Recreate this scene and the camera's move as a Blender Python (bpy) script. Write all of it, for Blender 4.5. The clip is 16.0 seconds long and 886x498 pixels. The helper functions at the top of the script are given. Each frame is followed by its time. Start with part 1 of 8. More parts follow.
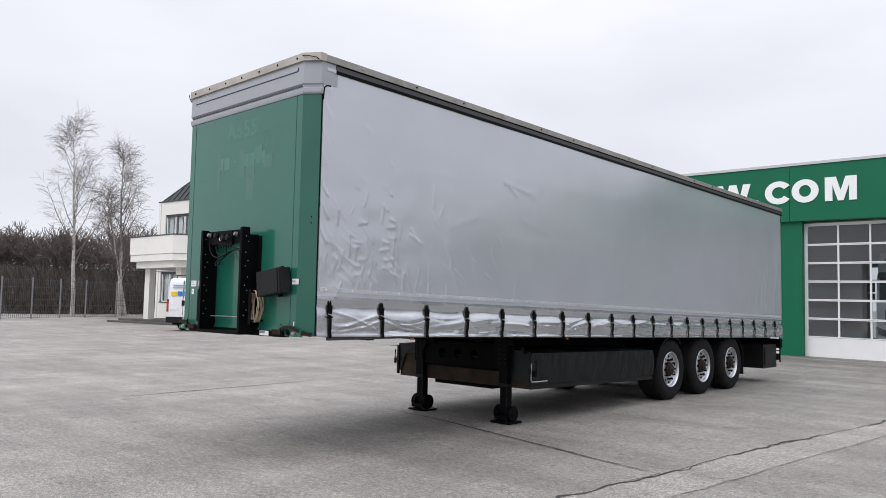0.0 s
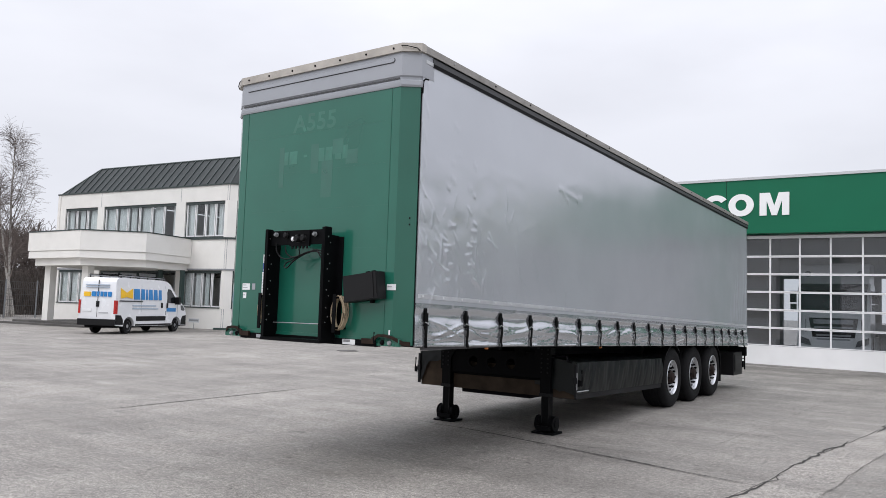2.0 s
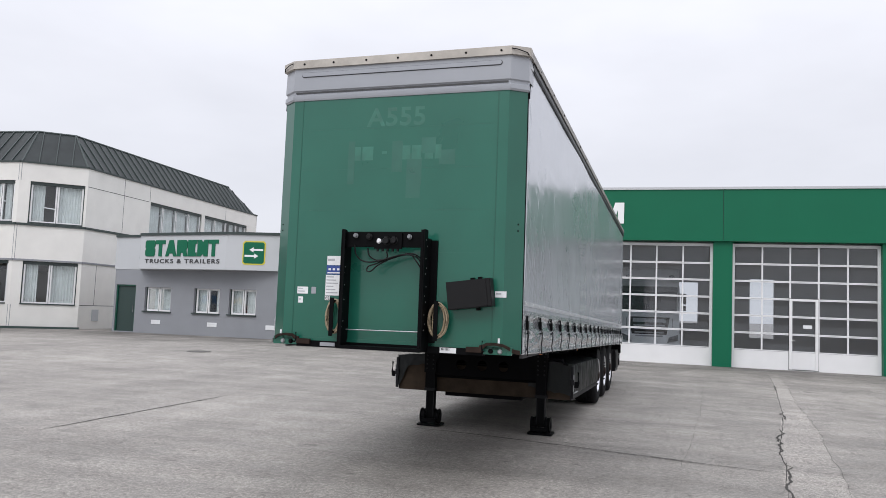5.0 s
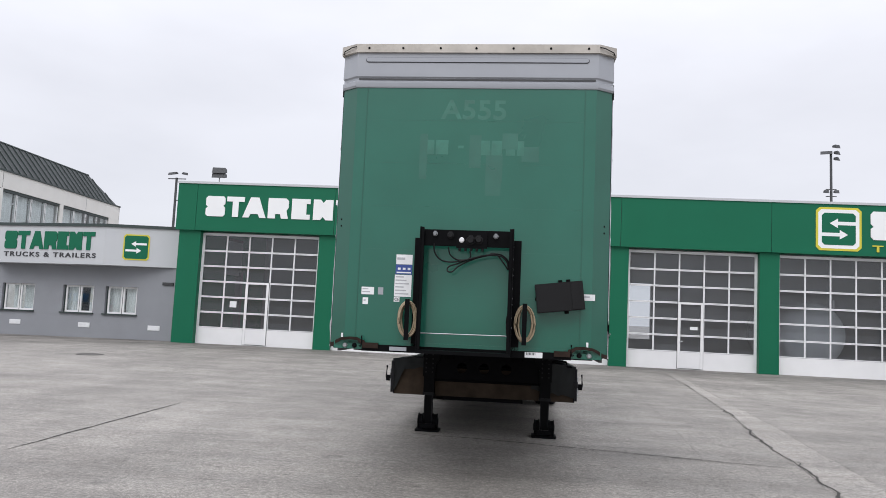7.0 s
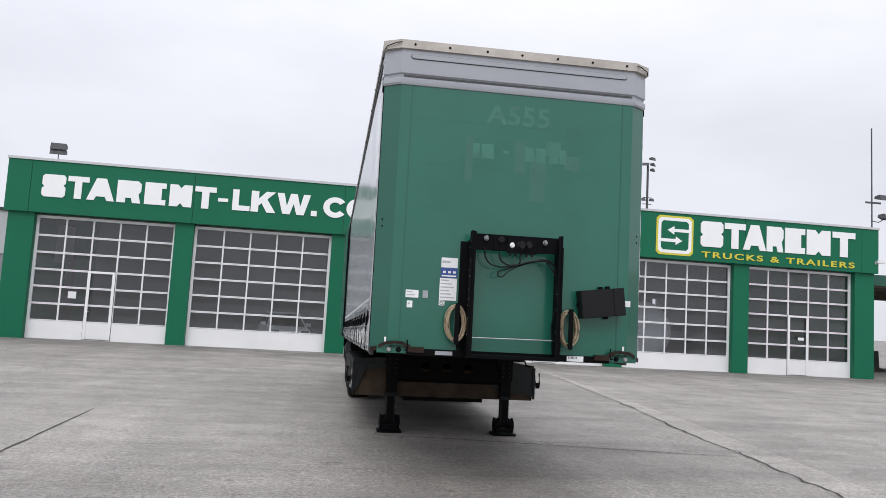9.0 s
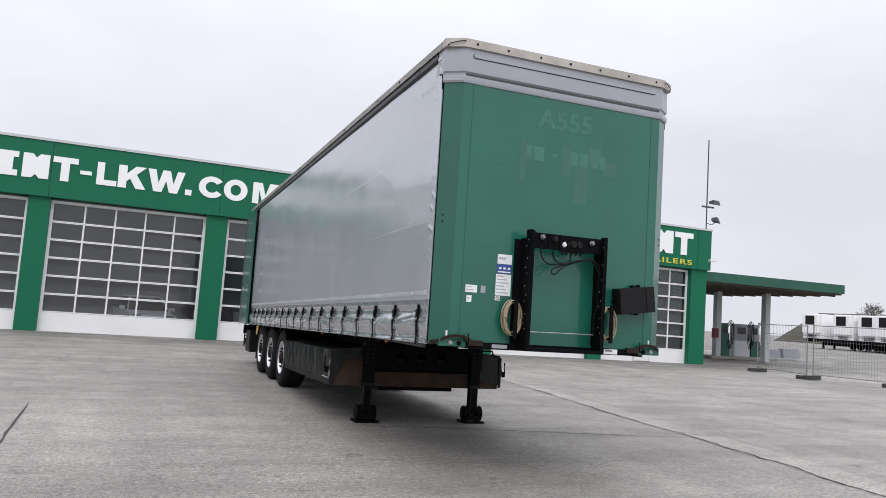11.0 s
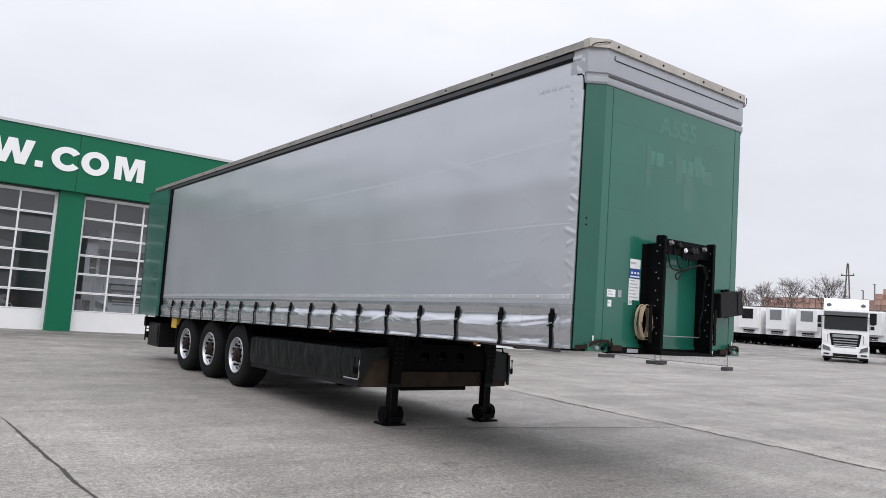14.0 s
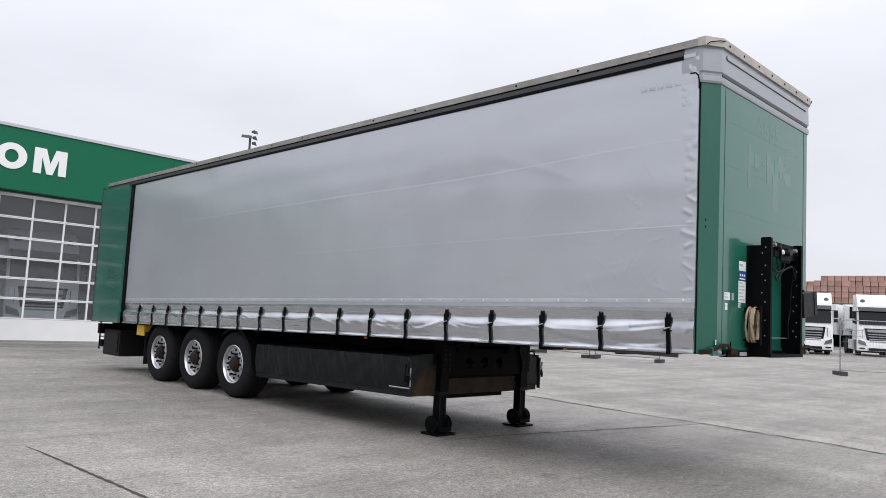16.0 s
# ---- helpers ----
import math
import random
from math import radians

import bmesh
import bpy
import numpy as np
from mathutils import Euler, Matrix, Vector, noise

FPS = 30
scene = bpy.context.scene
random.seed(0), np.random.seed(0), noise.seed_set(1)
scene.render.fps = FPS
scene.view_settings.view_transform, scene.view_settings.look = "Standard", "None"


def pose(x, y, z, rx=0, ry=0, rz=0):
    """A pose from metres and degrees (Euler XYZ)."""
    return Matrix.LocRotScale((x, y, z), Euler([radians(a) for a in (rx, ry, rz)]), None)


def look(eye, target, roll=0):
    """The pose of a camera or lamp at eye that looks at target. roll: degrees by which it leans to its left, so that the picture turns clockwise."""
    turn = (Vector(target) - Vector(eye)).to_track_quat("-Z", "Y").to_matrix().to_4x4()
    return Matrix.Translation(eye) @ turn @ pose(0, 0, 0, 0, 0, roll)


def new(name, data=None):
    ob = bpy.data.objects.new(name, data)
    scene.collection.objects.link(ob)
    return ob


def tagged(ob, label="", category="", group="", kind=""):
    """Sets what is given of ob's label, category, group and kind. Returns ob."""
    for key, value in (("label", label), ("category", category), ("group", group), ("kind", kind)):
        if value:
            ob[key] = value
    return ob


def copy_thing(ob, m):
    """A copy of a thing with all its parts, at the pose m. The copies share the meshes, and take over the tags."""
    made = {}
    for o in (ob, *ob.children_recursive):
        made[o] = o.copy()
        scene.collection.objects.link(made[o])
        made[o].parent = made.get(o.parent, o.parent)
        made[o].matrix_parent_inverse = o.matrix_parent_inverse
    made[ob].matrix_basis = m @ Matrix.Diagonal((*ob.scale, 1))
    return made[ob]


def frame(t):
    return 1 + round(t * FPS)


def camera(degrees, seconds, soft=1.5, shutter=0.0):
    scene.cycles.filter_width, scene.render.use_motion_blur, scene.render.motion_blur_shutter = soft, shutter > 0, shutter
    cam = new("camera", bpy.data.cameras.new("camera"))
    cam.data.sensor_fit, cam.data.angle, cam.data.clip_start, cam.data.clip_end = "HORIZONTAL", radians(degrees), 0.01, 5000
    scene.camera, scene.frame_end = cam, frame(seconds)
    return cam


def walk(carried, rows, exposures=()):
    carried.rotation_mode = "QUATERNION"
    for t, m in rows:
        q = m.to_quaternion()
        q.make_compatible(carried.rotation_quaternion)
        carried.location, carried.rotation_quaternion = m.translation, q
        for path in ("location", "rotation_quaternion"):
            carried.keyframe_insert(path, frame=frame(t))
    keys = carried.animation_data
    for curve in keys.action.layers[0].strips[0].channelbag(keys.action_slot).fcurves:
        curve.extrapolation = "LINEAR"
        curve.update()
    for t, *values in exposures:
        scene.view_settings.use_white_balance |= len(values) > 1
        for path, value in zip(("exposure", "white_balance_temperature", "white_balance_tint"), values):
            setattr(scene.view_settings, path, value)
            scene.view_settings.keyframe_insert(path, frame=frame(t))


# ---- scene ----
cam = camera(61.6, 16.0, soft=0.5)
PATH = [
    (0, (0.006, 0.184, 1.599), (-1.343, 1.654, 1.743), 1.1),
    (0.5, (-0.402, -0.091, 1.582), (-1.697, 1.426, 1.734), 1.1),
    (1, (-0.877, -0.347, 1.595), (-2.113, 1.217, 1.75), 1.3),
    (1.5, (-1.303, -0.601, 1.61), (-2.484, 1.006, 1.768), 1.6),
    (2, (-1.782, -0.777, 1.592), (-2.905, 0.869, 1.753), 1.8),
    (2.5, (-2.194, -0.993, 1.579), (-3.258, 0.693, 1.743), 2.0),
    (3, (-2.644, -1.198, 1.579), (-3.631, 0.534, 1.746), 2.0),
    (3.5, (-3.117, -1.41, 1.59), (-4.006, 0.374, 1.758), 2.0),
    (4, (-3.564, -1.635, 1.604), (-4.349, 0.197, 1.771), 2.0),
    (6.5, (-6.161, -2.085, 1.587), (-6.456, -0.115, 1.767), 2.3),
    (7, (-6.662, -2.042, 1.549), (-6.858, -0.06, 1.733), 2.4),
    (7.5, (-7.18, -2.041, 1.55), (-7.262, -0.051, 1.735), 2.7),
    (8, (-7.684, -2.007, 1.557), (-7.646, -0.016, 1.742), 2.8),
    (8.5, (-8.222, -1.943, 1.563), (-8.049, 0.04, 1.748), 2.8),
    (9, (-8.733, -1.945, 1.56), (-8.433, 0.024, 1.746), 2.9),
    (9.5, (-9.2, -1.861, 1.518), (-8.785, 0.087, 1.703), 2.9),
    (10, (-9.711, -1.802, 1.515), (-9.184, 0.118, 1.695), 3.1),
    (10.2, (-9.949, -1.778, 1.522), (-9.376, 0.129, 1.701), 3.3),
    (12.3, (-11.889, -0.921, 1.489), (-10.918, 0.82, 1.653), 3.8),
    (12.5, (-12.057, -0.817, 1.478), (-11.06, 0.908, 1.642), 3.9),
    (13, (-12.511, -0.479, 1.471), (-11.434, 1.199, 1.637), 3.9),
    (13.5, (-12.901, -0.108, 1.484), (-11.754, 1.521, 1.651), 3.9),
    (14, (-13.311, 0.213, 1.494), (-12.099, 1.795, 1.662), 3.9),
    (14.5, (-13.644, 0.622, 1.463), (-12.37, 2.154, 1.632), 3.9),
    (15, (-14.01, 1.007, 1.454), (-12.676, 2.487, 1.625), 3.7),
    (15.5, (-14.309, 1.443, 1.462), (-12.919, 2.871, 1.634), 3.3),
    (16, (-14.536, 1.836, 1.476), (-13.104, 3.222, 1.651), 2.9),
]
walk(cam, [(t, look(eye, target, roll)) for t, eye, target, roll in PATH])

# ---- light ----
world = bpy.data.worlds.new("overcast")
scene.world = world
world.use_nodes = True
wn, wl = world.node_tree.nodes, world.node_tree.links
for n in list(wn):
    wn.remove(n)
w_out = wn.new("ShaderNodeOutputWorld")
w_sky = wn.new("ShaderNodeTexSky")
w_sky.sky_type, w_sky.sun_disc = "NISHITA", False
w_sky.sun_elevation, w_sky.sun_rotation = radians(48), radians(160)
w_bg = wn.new("ShaderNodeBackground")
w_bg.inputs["Strength"].default_value = 0.08
wl.new(w_sky.outputs["Color"], w_bg.inputs["Color"])
w_co = wn.new("ShaderNodeTexCoord")
w_map = wn.new("ShaderNodeMapping")
w_map.inputs["Scale"].default_value = (1.2, 1.2, 3.2)
wl.new(w_co.outputs["Generated"], w_map.inputs["Vector"])
w_noise = wn.new("ShaderNodeTexNoise")
w_noise.inputs["Scale"].default_value = 1.6
w_noise.inputs["Detail"].default_value = 5
wl.new(w_map.outputs["Vector"], w_noise.inputs["Vector"])
w_ramp = wn.new("ShaderNodeValToRGB")
w_ramp.color_ramp.elements[0].position, w_ramp.color_ramp.elements[1].position = 0.36, 0.62
w_ramp.color_ramp.elements[0].color = (0.79, 0.80, 0.87, 1)
w_ramp.color_ramp.elements[1].color = (0.90, 0.91, 0.985, 1)
wl.new(w_noise.outputs["Fac"], w_ramp.inputs["Fac"])
w_bg2 = wn.new("ShaderNodeBackground")
wl.new(w_ramp.outputs["Color"], w_bg2.inputs["Color"])
# an overcast sky is brightest overhead
w_sep = wn.new("ShaderNodeSeparateXYZ")
wl.new(w_co.outputs["Generated"], w_sep.inputs[0])
w_up = wn.new("ShaderNodeMapRange")
w_up.interpolation_type = "SMOOTHSTEP"
w_up.inputs["From Min"].default_value, w_up.inputs["From Max"].default_value = 0.15, 1.0
w_up.inputs["To Min"].default_value, w_up.inputs["To Max"].default_value = 1.0, 2.3
wl.new(w_sep.outputs["Z"], w_up.inputs["Value"])
wl.new(w_up.outputs[0], w_bg2.inputs["Strength"])
w_mix = wn.new("ShaderNodeMixShader")
w_mix.inputs["Fac"].default_value = 0.9
wl.new(w_bg.outputs[0], w_mix.inputs[1])
wl.new(w_bg2.outputs[0], w_mix.inputs[2])
wl.new(w_mix.outputs[0], w_out.inputs["Surface"])

sun = new("sun", bpy.data.lights.new("sun", "SUN"))
sun.data.energy, sun.data.angle, sun.data.color = 0.9, radians(40), (1.0, 0.98, 0.95)
sun.matrix_world = look((-14, -22, 32), (-6, 8, 0))


# ---- materials ----
def material(name, color, rough=0.6, metal=0.0, grain=0.12, scale=6.0, bump=0.0, bump_scale=60.0, stain=0.0, coat=0.0, random_tone=0.0, spec=0.5):
    """A surface with variation at two scales and a fine relief."""
    m = bpy.data.materials.new(name)
    m.use_nodes = True
    nt = m.node_tree
    b = nt.nodes["Principled BSDF"]
    b.inputs["Roughness"].default_value, b.inputs["Metallic"].default_value = rough, metal
    b.inputs["Coat Weight"].default_value = coat
    b.inputs["Coat Roughness"].default_value = 0.08
    b.inputs["Specular IOR Level"].default_value = spec
    co = nt.nodes.new("ShaderNodeTexCoord")
    n1 = nt.nodes.new("ShaderNodeTexNoise")
    n1.inputs["Scale"].default_value, n1.inputs["Detail"].default_value = scale, 6
    n2 = nt.nodes.new("ShaderNodeTexNoise")
    n2.inputs["Scale"].default_value, n2.inputs["Detail"].default_value = scale * 0.13, 4
    for n in (n1, n2):
        nt.links.new(co.outputs["Object"], n.inputs["Vector"])
    add = nt.nodes.new("ShaderNodeMath")
    add.operation = "ADD"
    nt.links.new(n1.outputs["Fac"], add.inputs[0])
    nt.links.new(n2.outputs["Fac"], add.inputs[1])
    rng = nt.nodes.new("ShaderNodeMapRange")
    rng.inputs["From Min"].default_value, rng.inputs["From Max"].default_value = 0.7, 1.3
    rng.inputs["To Min"].default_value, rng.inputs["To Max"].default_value = 1 - grain, 1 + grain
    nt.links.new(add.outputs[0], rng.inputs["Value"])
    tone = nt.nodes.new("ShaderNodeMix")
    tone.data_type, tone.blend_type = "RGBA", "MULTIPLY"
    tone.inputs[0].default_value = 1.0
    tone.inputs[6].default_value = (*color, 1)
    nt.links.new(rng.outputs[0], tone.inputs[7])
    out = tone.outputs[2]
    if stain:
        n3 = nt.nodes.new("ShaderNodeTexNoise")
        n3.inputs["Scale"].default_value, n3.inputs["Detail"].default_value = scale * 0.4, 8
        n3.inputs["Roughness"].default_value = 0.7
        nt.links.new(co.outputs["Object"], n3.inputs["Vector"])
        r3 = nt.nodes.new("ShaderNodeMapRange")
        r3.inputs["From Min"].default_value, r3.inputs["From Max"].default_value = 0.52, 0.72
        r3.inputs["To Max"].default_value = stain
        nt.links.new(n3.outputs["Fac"], r3.inputs["Value"])
        d = nt.nodes.new("ShaderNodeMix")
        d.data_type = "RGBA"
        d.inputs[7].default_value = (color[0] * 0.45, color[1] * 0.42, color[2] * 0.38, 1)
        nt.links.new(r3.outputs[0], d.inputs[0])
        nt.links.new(out, d.inputs[6])
        out = d.outputs[2]
    if random_tone:
        oi = nt.nodes.new("ShaderNodeObjectInfo")
        r4 = nt.nodes.new("ShaderNodeMapRange")
        r4.inputs["To Min"].default_value, r4.inputs["To Max"].default_value = 1 - random_tone, 1 + random_tone
        nt.links.new(oi.outputs["Random"], r4.inputs["Value"])
        d = nt.nodes.new("ShaderNodeMix")
        d.data_type, d.blend_type = "RGBA", "MULTIPLY"
        d.inputs[0].default_value = 1.0
        nt.links.new(out, d.inputs[6])
        nt.links.new(r4.outputs[0], d.inputs[7])
        out = d.outputs[2]
    nt.links.new(out, b.inputs["Base Color"])
    rr = nt.nodes.new("ShaderNodeMapRange")
    rr.inputs["To Min"].default_value, rr.inputs["To Max"].default_value = max(0.02, rough - 0.1), min(1, rough + 0.1)
    nt.links.new(n1.outputs["Fac"], rr.inputs["Value"])
    nt.links.new(rr.outputs[0], b.inputs["Roughness"])
    if bump:
        n5 = nt.nodes.new("ShaderNodeTexNoise")
        n5.inputs["Scale"].default_value, n5.inputs["Detail"].default_value = bump_scale, 4
        nt.links.new(co.outputs["Object"], n5.inputs["Vector"])
        bp = nt.nodes.new("ShaderNodeBump")
        bp.inputs["Strength"].default_value, bp.inputs["Distance"].default_value = bump, 0.02
        nt.links.new(n5.outputs["Fac"], bp.inputs["Height"])
        nt.links.new(bp.outputs[0], b.inputs["Normal"])
    return m


def glass_material(name, tint=(0.9, 0.93, 0.93), gloss=0.06, edge=0.6, haze=0.0):
    """A thin pane: clear, with a mirror gloss that grows at grazing angles."""
    m = bpy.data.materials.new(name)
    m.use_nodes = True
    nt = m.node_tree
    nt.nodes.remove(nt.nodes["Principled BSDF"])
    out = nt.nodes["Material Output"]
    tr = nt.nodes.new("ShaderNodeBsdfTransparent")
    tr.inputs["Color"].default_value = (*tint, 1)
    gl = nt.nodes.new("ShaderNodeBsdfGlossy")
    gl.inputs["Roughness"].default_value = 0.03
    lw = nt.nodes.new("ShaderNodeLayerWeight")
    lw.inputs["Blend"].default_value = 0.5
    pw = nt.nodes.new("ShaderNodeMath")
    pw.operation = "POWER"
    pw.inputs[1].default_value = 5.0
    nt.links.new(lw.outputs["Facing"], pw.inputs[0])
    ad = nt.nodes.new("ShaderNodeMath")
    ad.operation = "MULTIPLY_ADD"
    ad.inputs[1].default_value, ad.inputs[2].default_value = edge, gloss
    nt.links.new(pw.outputs[0], ad.inputs[0])
    mx = nt.nodes.new("ShaderNodeMixShader")
    nt.links.new(ad.outputs[0], mx.inputs["Fac"])
    clear = tr.outputs[0]
    if haze:
        # dust and fine scratches on the pane
        df = nt.nodes.new("ShaderNodeBsdfDiffuse")
        df.inputs["Color"].default_value = (0.5, 0.5, 0.5, 1)
        nz = nt.nodes.new("ShaderNodeTexNoise")
        nz.inputs["Scale"].default_value, nz.inputs["Detail"].default_value = 0.9, 6
        tc = nt.nodes.new("ShaderNodeTexCoord")
        nt.links.new(tc.outputs["Object"], nz.inputs["Vector"])
        mr = nt.nodes.new("ShaderNodeMapRange")
        mr.inputs["From Min"].default_value, mr.inputs["From Max"].default_value = 0.3, 0.7
        mr.inputs["To Min"].default_value, mr.inputs["To Max"].default_value = haze * 0.5, haze * 1.5
        nt.links.new(nz.outputs["Fac"], mr.inputs["Value"])
        hz = nt.nodes.new("ShaderNodeMixShader")
        nt.links.new(mr.outputs[0], hz.inputs["Fac"])
        nt.links.new(tr.outputs[0], hz.inputs[1])
        nt.links.new(df.outputs[0], hz.inputs[2])
        clear = hz.outputs[0]
    nt.links.new(clear, mx.inputs[1])
    nt.links.new(gl.outputs[0], mx.inputs[2])
    nt.links.new(mx.outputs[0], out.inputs["Surface"])
    return m


def ground_material(name="weathered_concrete", tone=1.0):
    """Weathered grey concrete apron: fine grit, broad tone patches, tyre rubs, dark spots."""
    m = bpy.data.materials.new(name)
    m.use_nodes = True
    nt = m.node_tree
    b = nt.nodes["Principled BSDF"]
    co = nt.nodes.new("ShaderNodeTexCoord")

    def noise_at(scale, detail=6, stretch=None, rough=0.55):
        n = nt.nodes.new("ShaderNodeTexNoise")
        n.inputs["Scale"].default_value, n.inputs["Detail"].default_value = scale, detail
        n.inputs["Roughness"].default_value = rough
        if stretch:
            mp = nt.nodes.new("ShaderNodeMapping")
            mp.inputs["Scale"].default_value = stretch[:3]
            mp.inputs["Rotation"].default_value = (0, 0, radians(stretch[3]))
            nt.links.new(co.outputs["Object"], mp.inputs["Vector"])
            nt.links.new(mp.outputs[0], n.inputs["Vector"])
        else:
            nt.links.new(co.outputs["Object"], n.inputs["Vector"])
        return n.outputs["Fac"]

    def ramp(value, lo, hi, a, c):
        r = nt.nodes.new("ShaderNodeMapRange")
        r.inputs["From Min"].default_value, r.inputs["From Max"].default_value = lo, hi
        r.inputs["To Min"].default_value, r.inputs["To Max"].default_value = a, c
        nt.links.new(value, r.inputs["Value"])
        return r.outputs[0]

    def times(color, factor):
        x = nt.nodes.new("ShaderNodeMix")
        x.data_type, x.blend_type = "RGBA", "MULTIPLY"
        x.inputs[0].default_value = 1.0
        nt.links.new(color, x.inputs[6])
        nt.links.new(factor, x.inputs[7])
        return x.outputs[2]

    base = nt.nodes.new("ShaderNodeMix")
    base.data_type = "RGBA"
    base.inputs[6].default_value = (0.215 * tone, 0.199 * tone, 0.180 * tone, 1)
    base.inputs[7].default_value = (0.296 * tone, 0.276 * tone, 0.250 * tone, 1)
    nt.links.new(ramp(noise_at(0.22, 5), 0.35, 0.65, 0, 1), base.inputs[0])
    c = base.outputs[2]
    # aggregate and grit
    c = times(c, ramp(noise_at(62, 3, rough=0.85), 0.36, 0.64, 0.48, 1.52))
    c = times(c, ramp(noise_at(170, 2, rough=0.8), 0.36, 0.64, 0.62, 1.38))
    c = times(c, ramp(noise_at(24, 4, rough=0.7), 0.36, 0.64, 0.68, 1.32))
    pebble = nt.nodes.new("ShaderNodeTexVoronoi")
    pebble.inputs["Scale"].default_value = 48
    nt.links.new(co.outputs["Object"], pebble.inputs["Vector"])
    c = times(c, ramp(pebble.outputs["Distance"], 0.05, 0.30, 1.30, 1.0))
    # worn areas and wheel rubs
    c = times(c, ramp(noise_at(9, 6), 0.3, 0.7, 0.86, 1.14))
    c = times(c, ramp(noise_at(0.75, 8, rough=0.68), 0.32, 0.68, 0.80, 1.20))
    c = times(c, ramp(noise_at(1.0, 6, (0.12, 1.6, 1, 24), 0.65), 0.35, 0.68, 1.10, 0.84))
    c = times(c, ramp(noise_at(1.0, 5, (1.3, 0.1, 1, 10)), 0.4, 0.75, 1.05, 0.88))
    c = times(c, ramp(noise_at(1.0, 4, (0.5, 7.0, 1, -14), 0.6), 0.58, 0.72, 1.0, 0.80))
    # drips and oil spots
    c = times(c, ramp(noise_at(1.7, 3), 0.66, 0.74, 1.0, 0.62))
    c = times(c, ramp(noise_at(7.0, 3), 0.68, 0.72, 1.0, 0.55))
    c = times(c, ramp(noise_at(38, 3, rough=0.8), 0.60, 0.72, 1.0, 0.55))
    # grime on the apron before the hall doors
    where = nt.nodes.new("ShaderNodeSeparateXYZ")
    nt.links.new(co.outputs["Object"], where.inputs[0])
    apron = ramp(where.outputs["Y"], 21.5, 25.8, 0.0, 1.0)
    grime = ramp(noise_at(1.0, 6, (0.35, 1.1, 1, 0), 0.65), 0.36, 0.60, 1.0, 0.50)
    soil = nt.nodes.new("ShaderNodeMix")
    soil.data_type = "FLOAT"
    soil.inputs[2].default_value = 1.0
    nt.links.new(apron, soil.inputs[0])
    nt.links.new(grime, soil.inputs[3])
    c = times(c, soil.outputs[0])
    nt.links.new(c, b.inputs["Base Color"])
    nt.links.new(ramp(noise_at(2.2, 6), 0.3, 0.7, 0.50, 0.72), b.inputs["Roughness"])
    b.inputs["Specular IOR Level"].default_value = 0.5
    bp = nt.nodes.new("ShaderNodeBump")
    bp.inputs["Strength"].default_value, bp.inputs["Distance"].default_value = 0.7, 0.010
    nt.links.new(noise_at(110, 4), bp.inputs["Height"])
    nt.links.new(bp.outputs[0], b.inputs["Normal"])
    return m


